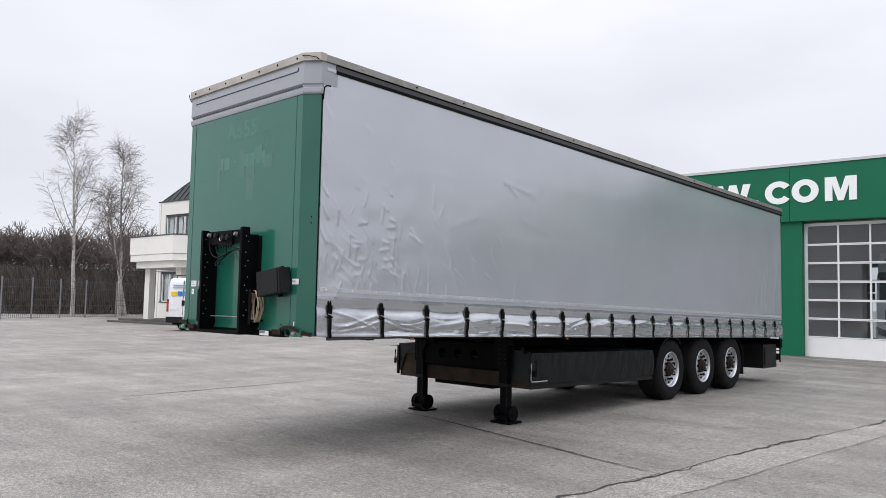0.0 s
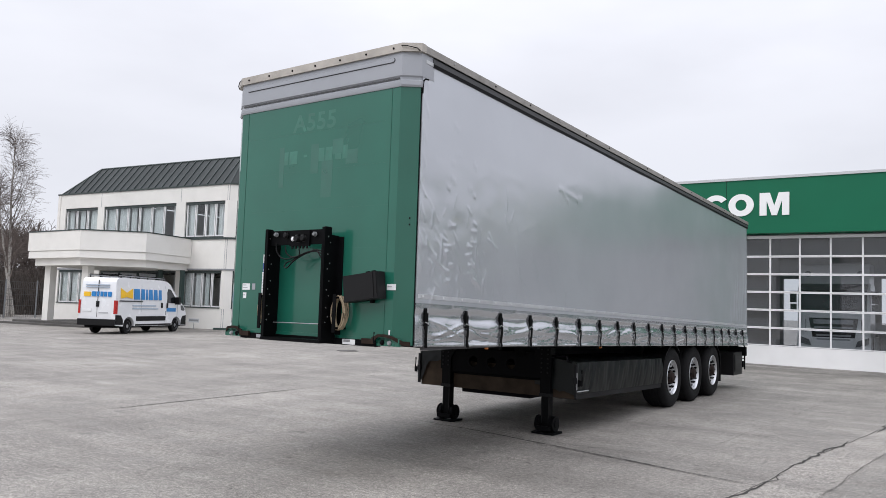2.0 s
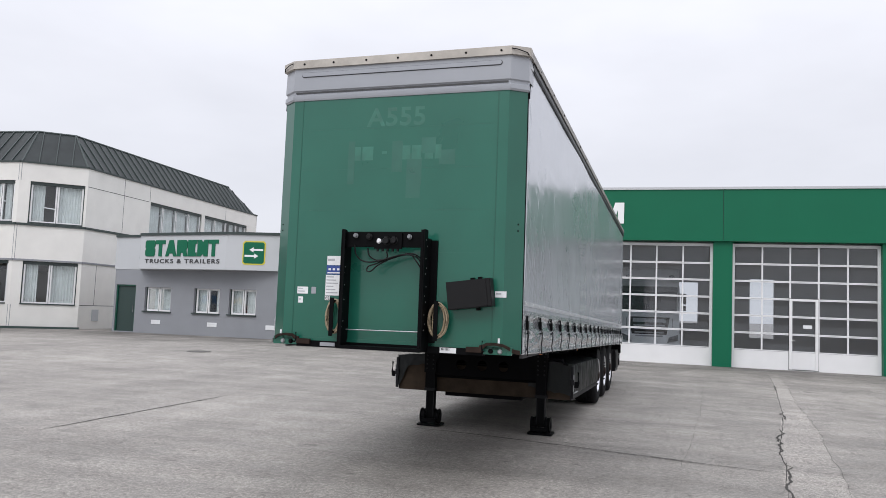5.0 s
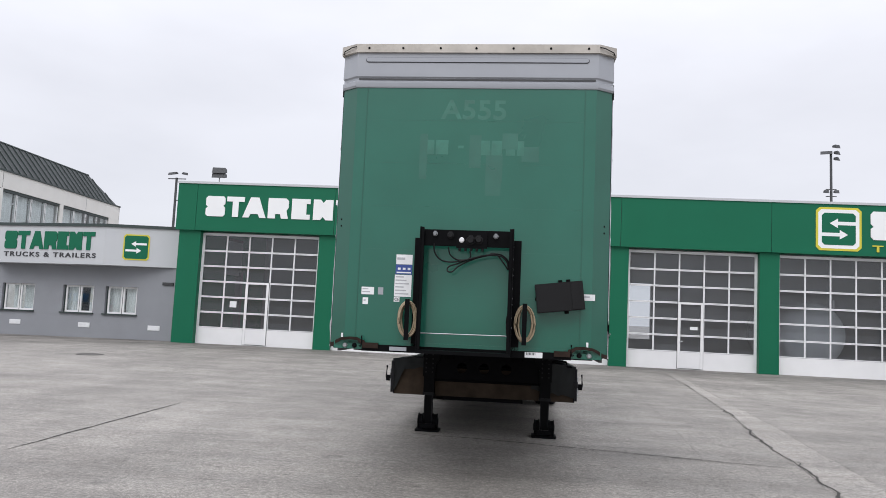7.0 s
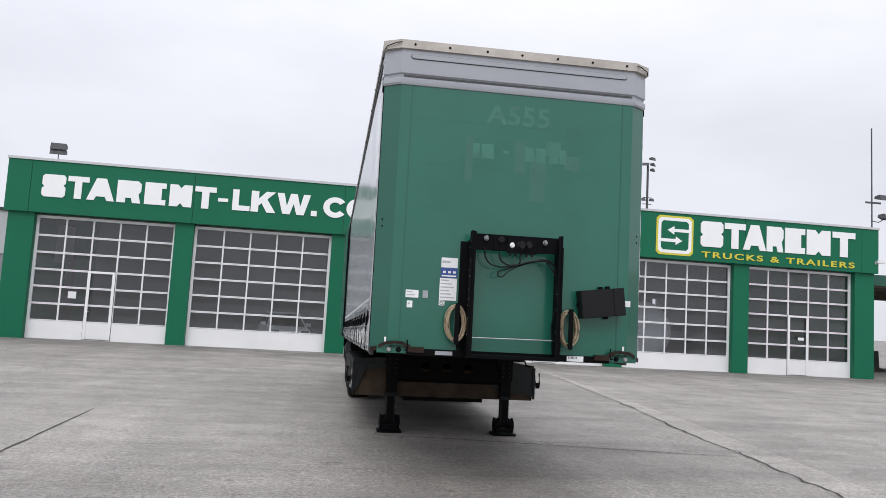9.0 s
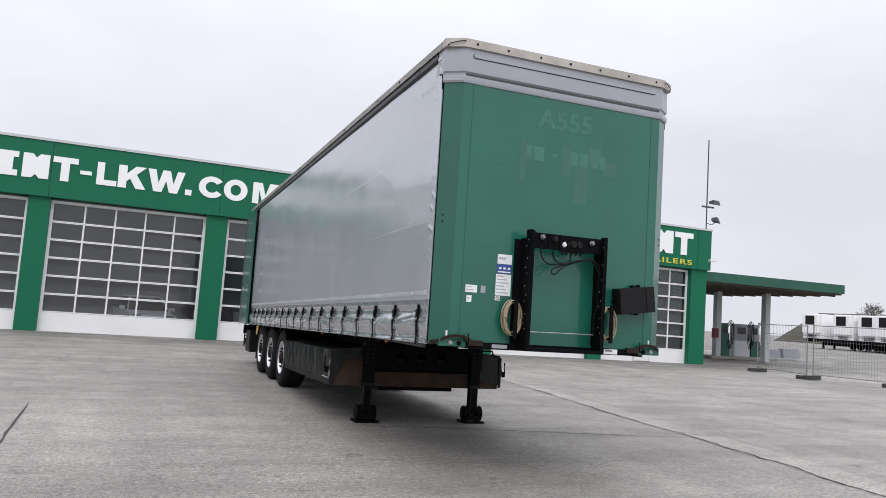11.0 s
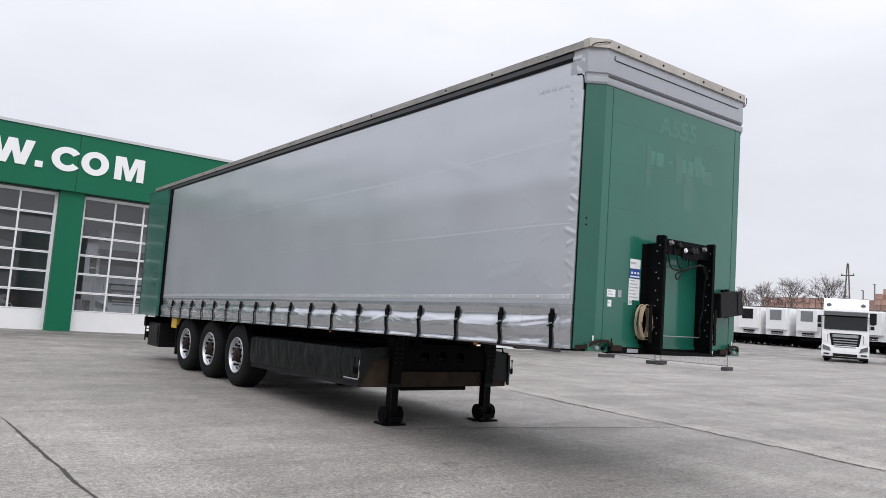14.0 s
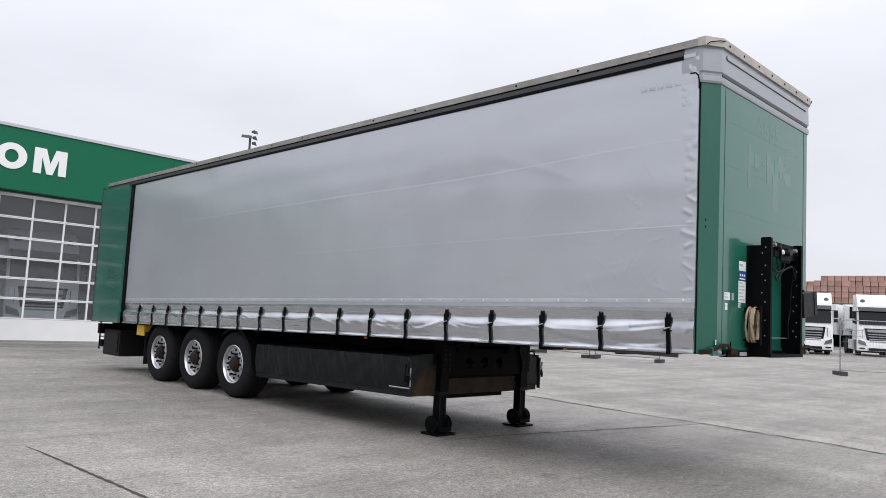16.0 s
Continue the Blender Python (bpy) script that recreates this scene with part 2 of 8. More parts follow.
M = {
    "ground": ground_material(),
    "patch": ground_material("repair_concrete", 1.24),
    "crack": material("crack_dirt", (0.045, 0.042, 0.038), 0.95, scale=30),
    "green": material("green_paint", (0.0122, 0.120, 0.081), 0.30, grain=0.12, scale=1.4, coat=0.62, spec=0.35, stain=0.12),
    "green_dark": material("green_corner_paint", (0.0095, 0.099, 0.066), 0.32, grain=0.10, scale=2, coat=0.58, spec=0.35),
    "ghost": material("faded_lettering", (0.020, 0.142, 0.098), 0.36, grain=0.25, scale=9, coat=0.6),
    "ghost_dark": material("cleaned_paint", (0.0118, 0.119, 0.081), 0.3, grain=0.15, scale=4, coat=0.75),
    "cap": material("grey_cap_paint", (0.33, 0.345, 0.375), 0.38, grain=0.05, scale=3, coat=0.15),
    "alu": material("dull_aluminium", (0.43, 0.40, 0.36), 0.5, metal=0.35, grain=0.15, scale=9, stain=0.35),
    "curtain": material("grey_pvc_tarpaulin", (0.525, 0.545, 0.58), 0.205, grain=0.04, scale=1.3, metal=0.42),
    "hem": material("silver_pvc_hem", (0.51, 0.525, 0.55), 0.175, grain=0.07, scale=2.5, metal=0.78),
    "alu_side": material("weathered_rail_lip", (0.30, 0.285, 0.265), 0.5, metal=0.3, grain=0.2, scale=7, stain=0.5),
    "headlamp": material("headlamp_lens", (0.16, 0.17, 0.18), 0.12, metal=0.3, grain=0.4, scale=12),
    "seam": material("seam_band_pvc", (0.56, 0.575, 0.60), 0.36, grain=0.10, scale=9, metal=0.4),
    "mark": material("corner_mark_pvc", (0.47, 0.495, 0.52), 0.27, metal=0.4, grain=0.1, scale=9),
    "rail": material("dark_roof_rail", (0.042, 0.043, 0.046), 0.5, grain=0.15, scale=5),
    "black": material("black_steel", (0.0035, 0.0037, 0.0043), 0.5, grain=0.3, scale=8, spec=0.06),
    "chassis": material("chassis_black", (0.0042, 0.0042, 0.005), 0.65, grain=0.4, scale=5, stain=0.3, spec=0.06),
    "cover": material("worn_iron", (0.10, 0.095, 0.09), 0.7, grain=0.3, scale=9, spec=0.3),
    "plate": material("leg_plate_black", (0.010, 0.010, 0.0115), 0.6, grain=0.4, scale=5, spec=0.2),
    "rubber": material("tyre_rubber", (0.011, 0.011, 0.0118), 0.8, spec=0.15, grain=0.3, scale=14, bump=0.2, bump_scale=90),
    "plastic": material("black_plastic", (0.008, 0.008, 0.0088), 0.5, spec=0.22, grain=0.1, scale=10, bump=0.1, bump_scale=200),
    "tarp": material("dark_tarpaulin", (0.013, 0.0165, 0.0168), 0.34, grain=0.25, scale=4, spec=0.42, stain=0.2),
    "plank": material("brown_plank", (0.046, 0.033, 0.023), 0.8, spec=0.15, grain=0.4, scale=7, stain=0.6),
    "rust": material("rusty_steel", (0.026, 0.016, 0.012), 0.8, spec=0.2, grain=0.5, scale=18, stain=0.7),
    "rim": material("rim_aluminium", (0.58, 0.59, 0.61), 0.34, metal=0.85, grain=0.12, scale=14),
    "hub": material("hub_steel", (0.022, 0.013, 0.011), 0.7, spec=0.25, metal=0.0, grain=0.3, scale=20),
    "chrome": material("bright_steel", (0.6, 0.6, 0.62), 0.25, metal=0.9, scale=20),
    "hose": material("beige_hose", (0.34, 0.27, 0.18), 0.55, grain=0.15, scale=30),
    "label": material("white_label", (0.78, 0.79, 0.80), 0.4, grain=0.05, scale=30),
    "blue": material("blue_label", (0.03, 0.07, 0.28), 0.4, grain=0.05, scale=30),
    "ink": material("label_print", (0.42, 0.43, 0.45), 0.5, scale=30),
    "yellow": material("yellow_plastic", (0.75, 0.46, 0.03), 0.45, scale=20),
    "amber": material("amber_lamp", (0.7, 0.2, 0.02), 0.3, scale=20),
    "red": material("red_plastic", (0.45, 0.015, 0.012), 0.3, scale=20),
    "sign_green": material("sign_green_panel", (0.004, 0.128, 0.065), 0.5, grain=0.05, scale=0.8, spec=0.25),
    "white": material("white_paint", (0.80, 0.80, 0.80), 0.45, grain=0.04, scale=1.5, stain=0.06),
    "letter": material("white_letter", (0.85, 0.86, 0.86), 0.4, grain=0.02, scale=3),
    "letter_yellow": material("yellow_letter", (0.62, 0.55, 0.05), 0.4, grain=0.02, scale=3),
    "alu_white": material("white_aluminium", (0.78, 0.78, 0.79), 0.4, grain=0.03, scale=2),
    "render_white": material("white_facade_slab", (0.79, 0.775, 0.735), 0.8, grain=0.05, scale=1.2, bump=0.1, bump_scale=60, stain=0.10),
    "render_grey": material("grey_render", (0.27, 0.28, 0.30), 0.85, grain=0.05, scale=1.5, bump=0.15, bump_scale=90, stain=0.08),
    "panel_grey": material("light_grey_panel", (0.52, 0.535, 0.55), 0.5, grain=0.03, scale=1),
    "roof_metal": material("dark_standing_seam", (0.030, 0.036, 0.037), 0.5, grain=0.25, scale=2.5, stain=0.2, spec=0.25),
    "roof_trim": material("dark_trim", (0.035, 0.05, 0.048), 0.5, grain=0.1, scale=4),
    "door_green": material("dark_green_door", (0.03, 0.055, 0.05), 0.5, grain=0.08, scale=4),
    "inside": material("inside_wall", (0.32, 0.32, 0.325), 0.9, grain=0.1, scale=1),
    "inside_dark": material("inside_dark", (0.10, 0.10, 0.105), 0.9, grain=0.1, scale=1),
    "curtain_cloth": material("net_curtain", (0.82, 0.84, 0.84), 0.9, grain=0.1, scale=3),
    "pane": glass_material("window_glass", (0.84, 0.86, 0.88), 0.058, 0.6, 0.02),
    "pane_office": glass_material("office_glass", (0.90, 0.92, 0.92), 0.06, 0.6),
    "van_white": material("van_paint", (0.78, 0.79, 0.81), 0.25, grain=0.03, scale=2, coat=0.4),
    "van_glass": material("dark_glazing", (0.010, 0.012, 0.014), 0.06, spec=0.4),
    "van_blue": material("blue_vinyl", (0.02, 0.22, 0.55), 0.35, scale=8),
    "van_yellow": material("yellow_vinyl", (0.85, 0.50, 0.02), 0.35, scale=8),
    "truck_white": material("truck_paint", (0.87, 0.87, 0.87), 0.3, grain=0.03, scale=2, coat=0.3),
    "bark": material("birch_bark", (0.37, 0.35, 0.325), 0.85, grain=0.45, scale=7, stain=1.0),
    "twig": material("twig_bark", (0.13, 0.105, 0.095), 0.85, grain=0.2, scale=5),
    "birch_twig": material("birch_twig_bark", (0.15, 0.122, 0.108), 0.85, grain=0.2, scale=5),
    "brush": material("winter_brush", (0.056, 0.045, 0.038), 0.9, grain=0.3, scale=2),
    "grass": material("dull_grass", (0.055, 0.050, 0.036), 0.95, grain=0.3, scale=1.5),
    "galv": material("galvanised_steel", (0.36, 0.37, 0.38), 0.45, metal=0.6, grain=0.15, scale=12),
    "foot_concrete": material("fence_foot", (0.05, 0.05, 0.05), 0.9, scale=12),
    "brick": material("clay_brick_stack", (0.46, 0.285, 0.235), 0.85, grain=0.2, scale=1.2, random_tone=0.22),
    "canopy_green": material("canopy_green", (0.010, 0.085, 0.055), 0.45, scale=2),
    "mast_grey": material("weathered_mast", (0.075, 0.078, 0.082), 0.6, grain=0.2, scale=6, spec=0.3),
    "soffit": material("brown_soffit", (0.085, 0.072, 0.06), 0.8, grain=0.3, scale=2, spec=0.2),
    "red_box": material("dull_red_paint", (0.16, 0.012, 0.014), 0.5, scale=8),
    "fence_wire": material("weathered_fence_wire", (0.085, 0.082, 0.08), 0.7, grain=0.2, scale=2),
    "van_print": material("pale_blue_print", (0.42, 0.50, 0.60), 0.4, scale=8),
    "lamp_grey": material("lamp_housing", (0.22, 0.23, 0.24), 0.45, metal=0.3, scale=10),
}


# ---- building blocks ----
def box(bm, x0, x1, y0, y1, z0, z1):
    return hexa(bm, [(x0, y0, z0), (x1, y0, z0), (x1, y1, z0), (x0, y1, z0), (x0, y0, z1), (x1, y0, z1), (x1, y1, z1), (x0, y1, z1)])


def hexa(bm, pts):
    v = [bm.verts.new(p) for p in pts]
    for f in ((3, 2, 1, 0), (4, 5, 6, 7), (0, 1, 5, 4), (1, 2, 6, 5), (2, 3, 7, 6), (3, 0, 4, 7)):
        bm.faces.new([v[i] for i in f])
    return v


def prism(bm, poly, axis, a, b):
    """Polygon of (u, v) pushed along an axis from a to b: 'x' takes (y, z), 'y' takes (x, z), 'z' takes (x, y)."""
    def put(u, v, w):
        return {"x": (w, u, v), "y": (u, w, v), "z": (u, v, w)}[axis]
    lo = [bm.verts.new(put(u, v, a)) for u, v in poly]
    hi = [bm.verts.new(put(u, v, b)) for u, v in poly]
    n = len(poly)
    bm.faces.new(lo)
    bm.faces.new(hi[::-1])
    for i in range(n):
        bm.faces.new((lo[i], lo[(i + 1) % n], hi[(i + 1) % n], hi[i]))


def tube(bm, p, q, r, r2=None, sides=8, caps=True):
    p, q = Vector(p), Vector(q)
    r2 = r if r2 is None else r2
    rot = (q - p).to_track_quat("Z", "Y").to_matrix()
    rings = []
    for c, rad in ((p, r), (q, r2)):
        rings.append([bm.verts.new(c + rot @ Vector((rad * math.cos(2 * math.pi * i / sides), rad * math.sin(2 * math.pi * i / sides), 0))) for i in range(sides)])
    for i in range(sides):
        bm.faces.new((rings[0][i], rings[0][(i + 1) % sides], rings[1][(i + 1) % sides], rings[1][i]))
    if caps:
        bm.faces.new(rings[0][::-1])
        bm.faces.new(rings[1])


def pipe(bm, pts, r, sides=6):
    """A bent tube through the points."""
    rings = []
    pts = [Vector(p) for p in pts]
    for i, p in enumerate(pts):
        d = (pts[min(i + 1, len(pts) - 1)] - pts[max(i - 1, 0)]).normalized()
        rot = d.to_track_quat("Z", "Y").to_matrix()
        rings.append([bm.verts.new(p + rot @ Vector((r * math.cos(2 * math.pi * k / sides), r * math.sin(2 * math.pi * k / sides), 0))) for k in range(sides)])
    for a, b in zip(rings, rings[1:]):
        for k in range(sides):
            bm.faces.new((a[k], a[(k + 1) % sides], b[(k + 1) % sides], b[k]))
    bm.faces.new(rings[0][::-1])
    bm.faces.new(rings[-1])


def lathe(bm, profile, centre, axis="x", sides=32):
    """Profile of (radius, offset) turned round an axis through the centre."""
    rings = []
    for r, o in profile:
        ring = []
        for k in range(sides):
            a = 2 * math.pi * k / sides
            u, v = r * math.cos(a), r * math.sin(a)
            d = {"x": (o, u, v), "y": (u, o, v), "z": (u, v, o)}[axis]
            ring.append(bm.verts.new(Vector(centre) + Vector(d)))
        rings.append(ring)
    for a, b in zip(rings, rings[1:]):
        for k in range(sides):
            bm.faces.new((a[k], a[(k + 1) % sides], b[(k + 1) % sides], b[k]))
    for ring, (r, o) in ((rings[0], profile[0]), (rings[-1], profile[-1])):
        if r < 0.01:
            bm.faces.new(ring)


def mesh_of(name, bm, mat, smooth=None, bevel=0.0):
    if bevel:
        bmesh.ops.bevel(bm, geom=[e for e in bm.edges if len(e.link_faces) == 2 and e.calc_face_angle(0) > 0.6], offset=bevel, segments=2, affect="EDGES", clamp_overlap=True)
    bmesh.ops.recalc_face_normals(bm, faces=bm.faces)
    me = bpy.data.meshes.new(name)
    bm.to_mesh(me)
    bm.free()
    me.materials.append(mat)
    if smooth is not None:
        me.polygons.foreach_set("use_smooth", [True] * len(me.polygons))
        me.set_sharp_from_angle(angle=radians(smooth))
    return me


def part(name, bm, mat, parent, label="", smooth=None, bevel=0.0):
    ob = new(name, mesh_of(name, bm, mat, smooth, bevel))
    ob.parent = parent
    if label:
        ob["label"] = label
    return ob


def thing(name, label, category, at=(0, 0, 0), turn=0, kind="", group=""):
    ob = new(name)
    ob.matrix_basis = pose(*at, 0, 0, turn)
    return tagged(ob, label, category, group, kind)


def single(name, bm, mat, label, category, kind="", group="", smooth=None, bevel=0.0, at=(0, 0, 0), turn=0):
    ob = new(name, mesh_of(name, bm, mat, smooth, bevel))
    ob.matrix_basis = pose(*at, 0, 0, turn)
    return tagged(ob, label, category, group, kind)


def boxpart(name, dims, mat, parent, label="", bevel=0.0):
    bm = bmesh.new()
    box(bm, *dims)
    return part(name, bm, mat, parent, label, bevel=bevel)


def text_mesh(name, body, height, width, mat, depth=0.02, spacing=1.0, bold=0.0, weight=0.0):
    """Built-in font as a mesh in the XZ plane, fitted to width and height, facing -y, origin at its lower left."""
    cu = bpy.data.curves.new(name, "FONT")
    cu.body, cu.size, cu.extrude, cu.space_character, cu.offset = body, 1.0, 0.0, spacing, weight
    ob = bpy.data.objects.new(name, cu)
    scene.collection.objects.link(ob)
    me = bpy.data.meshes.new_from_object(ob.evaluated_get(bpy.context.evaluated_depsgraph_get()))
    bpy.data.objects.remove(ob)
    bm = bmesh.new()
    bm.from_mesh(me)
    xs, ys = [v.co.x for v in bm.verts], [v.co.y for v in bm.verts]
    x0, y0, sx, sy = min(xs), min(ys), width / (max(xs) - min(xs)), height / (max(ys) - min(ys))
    for v in bm.verts:
        v.co = Vector(((v.co.x - x0) * sx, 0, (v.co.y - y0) * sy))
    if depth:
        r = bmesh.ops.extrude_face_region(bm, geom=list(bm.faces))
        for v in r["geom"]:
            if isinstance(v, bmesh.types.BMVert):
                v.co.y -= depth
    bmesh.ops.recalc_face_normals(bm, faces=bm.faces)
    if bold:
        one = bm.copy()
        for k, (dx, dz) in enumerate(((-bold, 0), (bold, 0), (0, -bold * 0.6), (0, bold * 0.6), (-bold * 0.7, bold * 0.4), (bold * 0.7, -bold * 0.4)), 1):
            tmp = bpy.data.meshes.new("tmp")
            one.to_mesh(tmp)
            tmp.transform(Matrix.Translation((dx, -0.003 * k, dz)))
            bm.from_mesh(tmp)
            bpy.data.meshes.remove(tmp)
        one.free()
    out = bpy.data.meshes.new(name)
    bm.to_mesh(out)
    bm.free()
    out.materials.append(mat)
    return out


def lerp_table(table, x):
    if x <= table[0][0]:
        return table[0][1]
    for (a, u), (b, v) in zip(table, table[1:]):
        if x <= b:
            return u + (v - u) * (x - a) / (b - a)
    return table[-1][1]


def smooth_step(x, a, b):
    t = min(1, max(0, (x - a) / (b - a)))
    return t * t * (3 - 2 * t)


def ground_z(x, y):
    """The yard's gentle drainage slopes."""
    s = smooth_step(y, 12, 26)
    far = lerp_table([(-60, 0.0), (-34, 0.03), (-20, 0.13), (-2.5, 0.0), (14, -0.1), (26, -0.05), (40, 0.28), (60, 0.3)], x)
    near = lerp_table([(13, 0.0), (27, 0.25), (60, 0.3)], x)
    return s * far + (1 - s) * near


# ---- ground ----
def grid_axis(lo, hi, step):
    return [-3000, -900, -300, -140] + [lo + step * i for i in range(int((hi - lo) / step) + 1)] + [160, 300, 900, 3000]


gx, gy = grid_axis(-84, 84, 3), grid_axis(-42, 105, 3)
verts = [(x, y, ground_z(x, y)) for y in gy for x in gx]
nx = len(gx)
faces = [(j * nx + i, j * nx + i + 1, (j + 1) * nx + i + 1, (j + 1) * nx + i) for j in range(len(gy) - 1) for i in range(nx - 1)]
gm = bpy.data.meshes.new("ground")
gm.from_pydata(verts, [], faces)
gm.materials.append(M["ground"])
gm.polygons.foreach_set("use_smooth", [True] * len(gm.polygons))
ground = tagged(new("ground", gm), "weathered light grey concrete yard with stains", "ground", kind="structure")


def ground_ribbon(name, pts, width, mat, label, lift=0.004, wobble=0.0, step=0.12, taper=True, ragged=0.9):
    """A thin uneven strip that lies on the ground along a line of points."""
    pts = [Vector((*p, 0)) for p in pts]
    line = []
    for a, b in zip(pts, pts[1:]):
        n = max(2, int((b - a).length / step))
        for i in range(n):
            line.append(a.lerp(b, i / n))
    line.append(pts[-1])
    bm = bmesh.new()
    prev = None
    for i, p in enumerate(line):
        d = (line[min(i + 1, len(line) - 1)] - line[max(i - 1, 0)]).normalized()
        s = Vector((-d.y, d.x, 0))
        w = (width(p.y) if callable(width) else width) * (1 - ragged / 2 + ragged * random.random()) / 2
        if taper:
            w *= min(1, 0.25 + 4 * min(i, len(line) - 1 - i) / len(line))
        c = p + s * wobble * noise.noise(p * 2.3) * 2
        row = []
        for k in (-1, 1):
            q = c + s * w * k
            row.append(bm.verts.new((q.x, q.y, ground_z(q.x, q.y) + lift)))
        if prev:
            bm.faces.new((prev[0], prev[1], row[1], row[0]))
        prev = row
    return single(name, bm, mat, label, "ground crack", kind="structure")


CRACK = [(-4.10, 2.0), (-3.72, 4.2), (-3.50, 5.55), (-3.42, 6.35), (-3.28, 7.35), (-3.20, 8.5), (-2.94, 10.3), (-2.60, 12.7), (-2.40, 14.7), (-2.05, 18), (-1.69, 22), (-1.5, 24.5)]


def patch_width(y):
    return 0.58 - 0.25 * smooth_step(y, 9, 15)


patch_line = [(x + patch_width(y) / 2 - 0.02, y) for x, y in CRACK]
ground_ribbon("repair_strip", patch_line, patch_width, M["patch"], "lighter repaired concrete strip with ragged edges", lift=0.003, wobble=0.02, step=0.05, taper=False, ragged=0.10)
crack_line = []
crack_rnd = random.Random(21)
for (ax, ay), (bx, by) in zip(CRACK, CRACK[1:]):
    n = max(2, int((by - ay) / 0.16))
    for i in range(n):
        crack_line.append((ax + (bx - ax) * i / n + crack_rnd.gauss(0, 0.022) + 0.03 * math.sin(ay + 5.1 * i / n), ay + (by - ay) * i / n))
for a, b in ((0, 34), (36, 52), (58, 66), (92, 104)):
    if len(crack_line) > a + 2:
        ground_ribbon("crack", crack_line[a:b], 0.030, M["crack"], "jagged dark crack along a concrete repair", lift=0.007, step=0.04)
ground_ribbon("crack", CRACK[1:], 0.012, M["crack"], "hairline joint along a concrete repair", lift=0.006, wobble=0.01, step=0.1)
ground_ribbon("crack", [(x + patch_width(y) - 0.02, y) for x, y in CRACK[1:]], 0.004, M["crack"], "hairline joint along a concrete repair", lift=0.006, wobble=0.015, step=0.1)
ground_ribbon("crack", [(-8.15, 7.94), (-6.8, 7.74), (-5.9, 7.52), (-4.3, 7.15), (-3.30, 6.93)], 0.026, M["crack"], "fine straight slab joint in the concrete", lift=0.008, wobble=0.012, step=0.06)
ground_ribbon("crack", [(-11.85, 5.4), (-11.98, 9.75)], 0.030, M["crack"], "fine straight slab joint in the concrete", wobble=0.01, step=0.06)
ground_ribbon("crack", [(-3.55, 22.0), (-3.75, 17.4), (-4.05, 11.6), (-4.28, 8.3), (-4.55, 5.6)], 0.0035, M["crack"], "hairline joint in the concrete", wobble=0.015, step=0.1)

bm = bmesh.new()
lathe(bm, [(0.33, 0.004), (0.335, 0.012), (0.37, 0.012), (0.375, 0.002)], (-18.9, 18.7, ground_z(-18.9, 18.7)), "z", 28)
lathe(bm, [(0.0001, 0.006), (0.20, 0.006), (0.29, 0.006), (0.30, 0.002)], (-18.9, 18.7, ground_z(-18.9, 18.7)), "z", 28)
single("manhole_cover", bm, M["cover"], "round dark iron manhole cover set in the concrete", "manhole cover", kind="structure")

# ---- workshop hall with six sectional doors ----
WX, WY = -3.0, 26.8
hall = thing("workshop_building", "long green and white workshop hall with six glazed doors", "building", (WX, WY, 0))
hall.matrix_basis = pose(WX, WY, 0, 0, 0.42, 0)
DOORS = [(-19.40, -14.50), (-13.83, -8.72), (-7.98, -3.07), (-2.41, 2.41), (3.13, 7.90), (8.60, 13.48)]
ENDS = (-20.30, 14.40)
DOOR_TOP, BAND_LO, BAND_HI, HALL_BACK = 4.47, 4.53, 6.42, 9.8
edges_x = [ENDS[0]] + [v for d in DOORS for v in d] + [ENDS[1]]
for i in range(0, len(edges_x), 2):
    a, b = edges_x[i] - WX, edges_x[i + 1] - WX
    boxpart("pillar", (a, b, -0.06, 0.45, -0.4, BAND_LO), M["sign_green"], hall, "green sheet-metal pillar")
# fascia panels, butted with fine gaps
joints = [-20.42, -19.6, -13.9, -8.33, -2.75, 2.78, 8.3, 13.7, 14.5]
for a, b in zip(joints, joints[1:]):
    boxpart("fascia_panel", (a - WX + 0.008, b - WX - 0.008, -0.20, 0.40, BAND_LO, BAND_HI), M["sign_green"], hall, "green sheet-metal fascia panel", bevel=0.006)
boxpart("fascia_backing", (ENDS[0] - WX, ENDS[1] - WX, -0.17, 0.38, BAND_LO + 0.02, BAND_HI - 0.02), M["roof_trim"], hall)
boxpart("roof_edge", (-20.45 - WX, 14.53 - WX, -0.24, 0.5, BAND_HI, BAND_HI + 0.09), M["panel_grey"], hall, "light grey metal coping", bevel=0.01)
boxpart("roof", (ENDS[0] - WX, ENDS[1] - WX, 0.5, HALL_BACK, BAND_HI - 0.25, BAND_HI - 0.03), M["roof_metal"], hall)
boxpart("side_wall", (ENDS[0] - WX, ENDS[0] - WX + 0.25, 0.45, HALL_BACK, -0.4, BAND_HI - 0.25), M["sign_green"], hall)
boxpart("side_wall", (ENDS[1] - WX - 0.25, ENDS[1] - WX, 0.45, HALL_BACK, -0.4, BAND_HI - 0.25), M["sign_green"], hall)
boxpart("lintel", (ENDS[0] - WX, ENDS[1] - WX, 0.38, 0.45, DOOR_TOP, BAND_HI - 0.25), M["inside"], hall)
boxpart("inner_floor", (ENDS[0] - WX + 0.25, ENDS[1] - WX - 0.25, 0.45, HALL_BACK, -0.3, 0.02), M["inside"], hall)
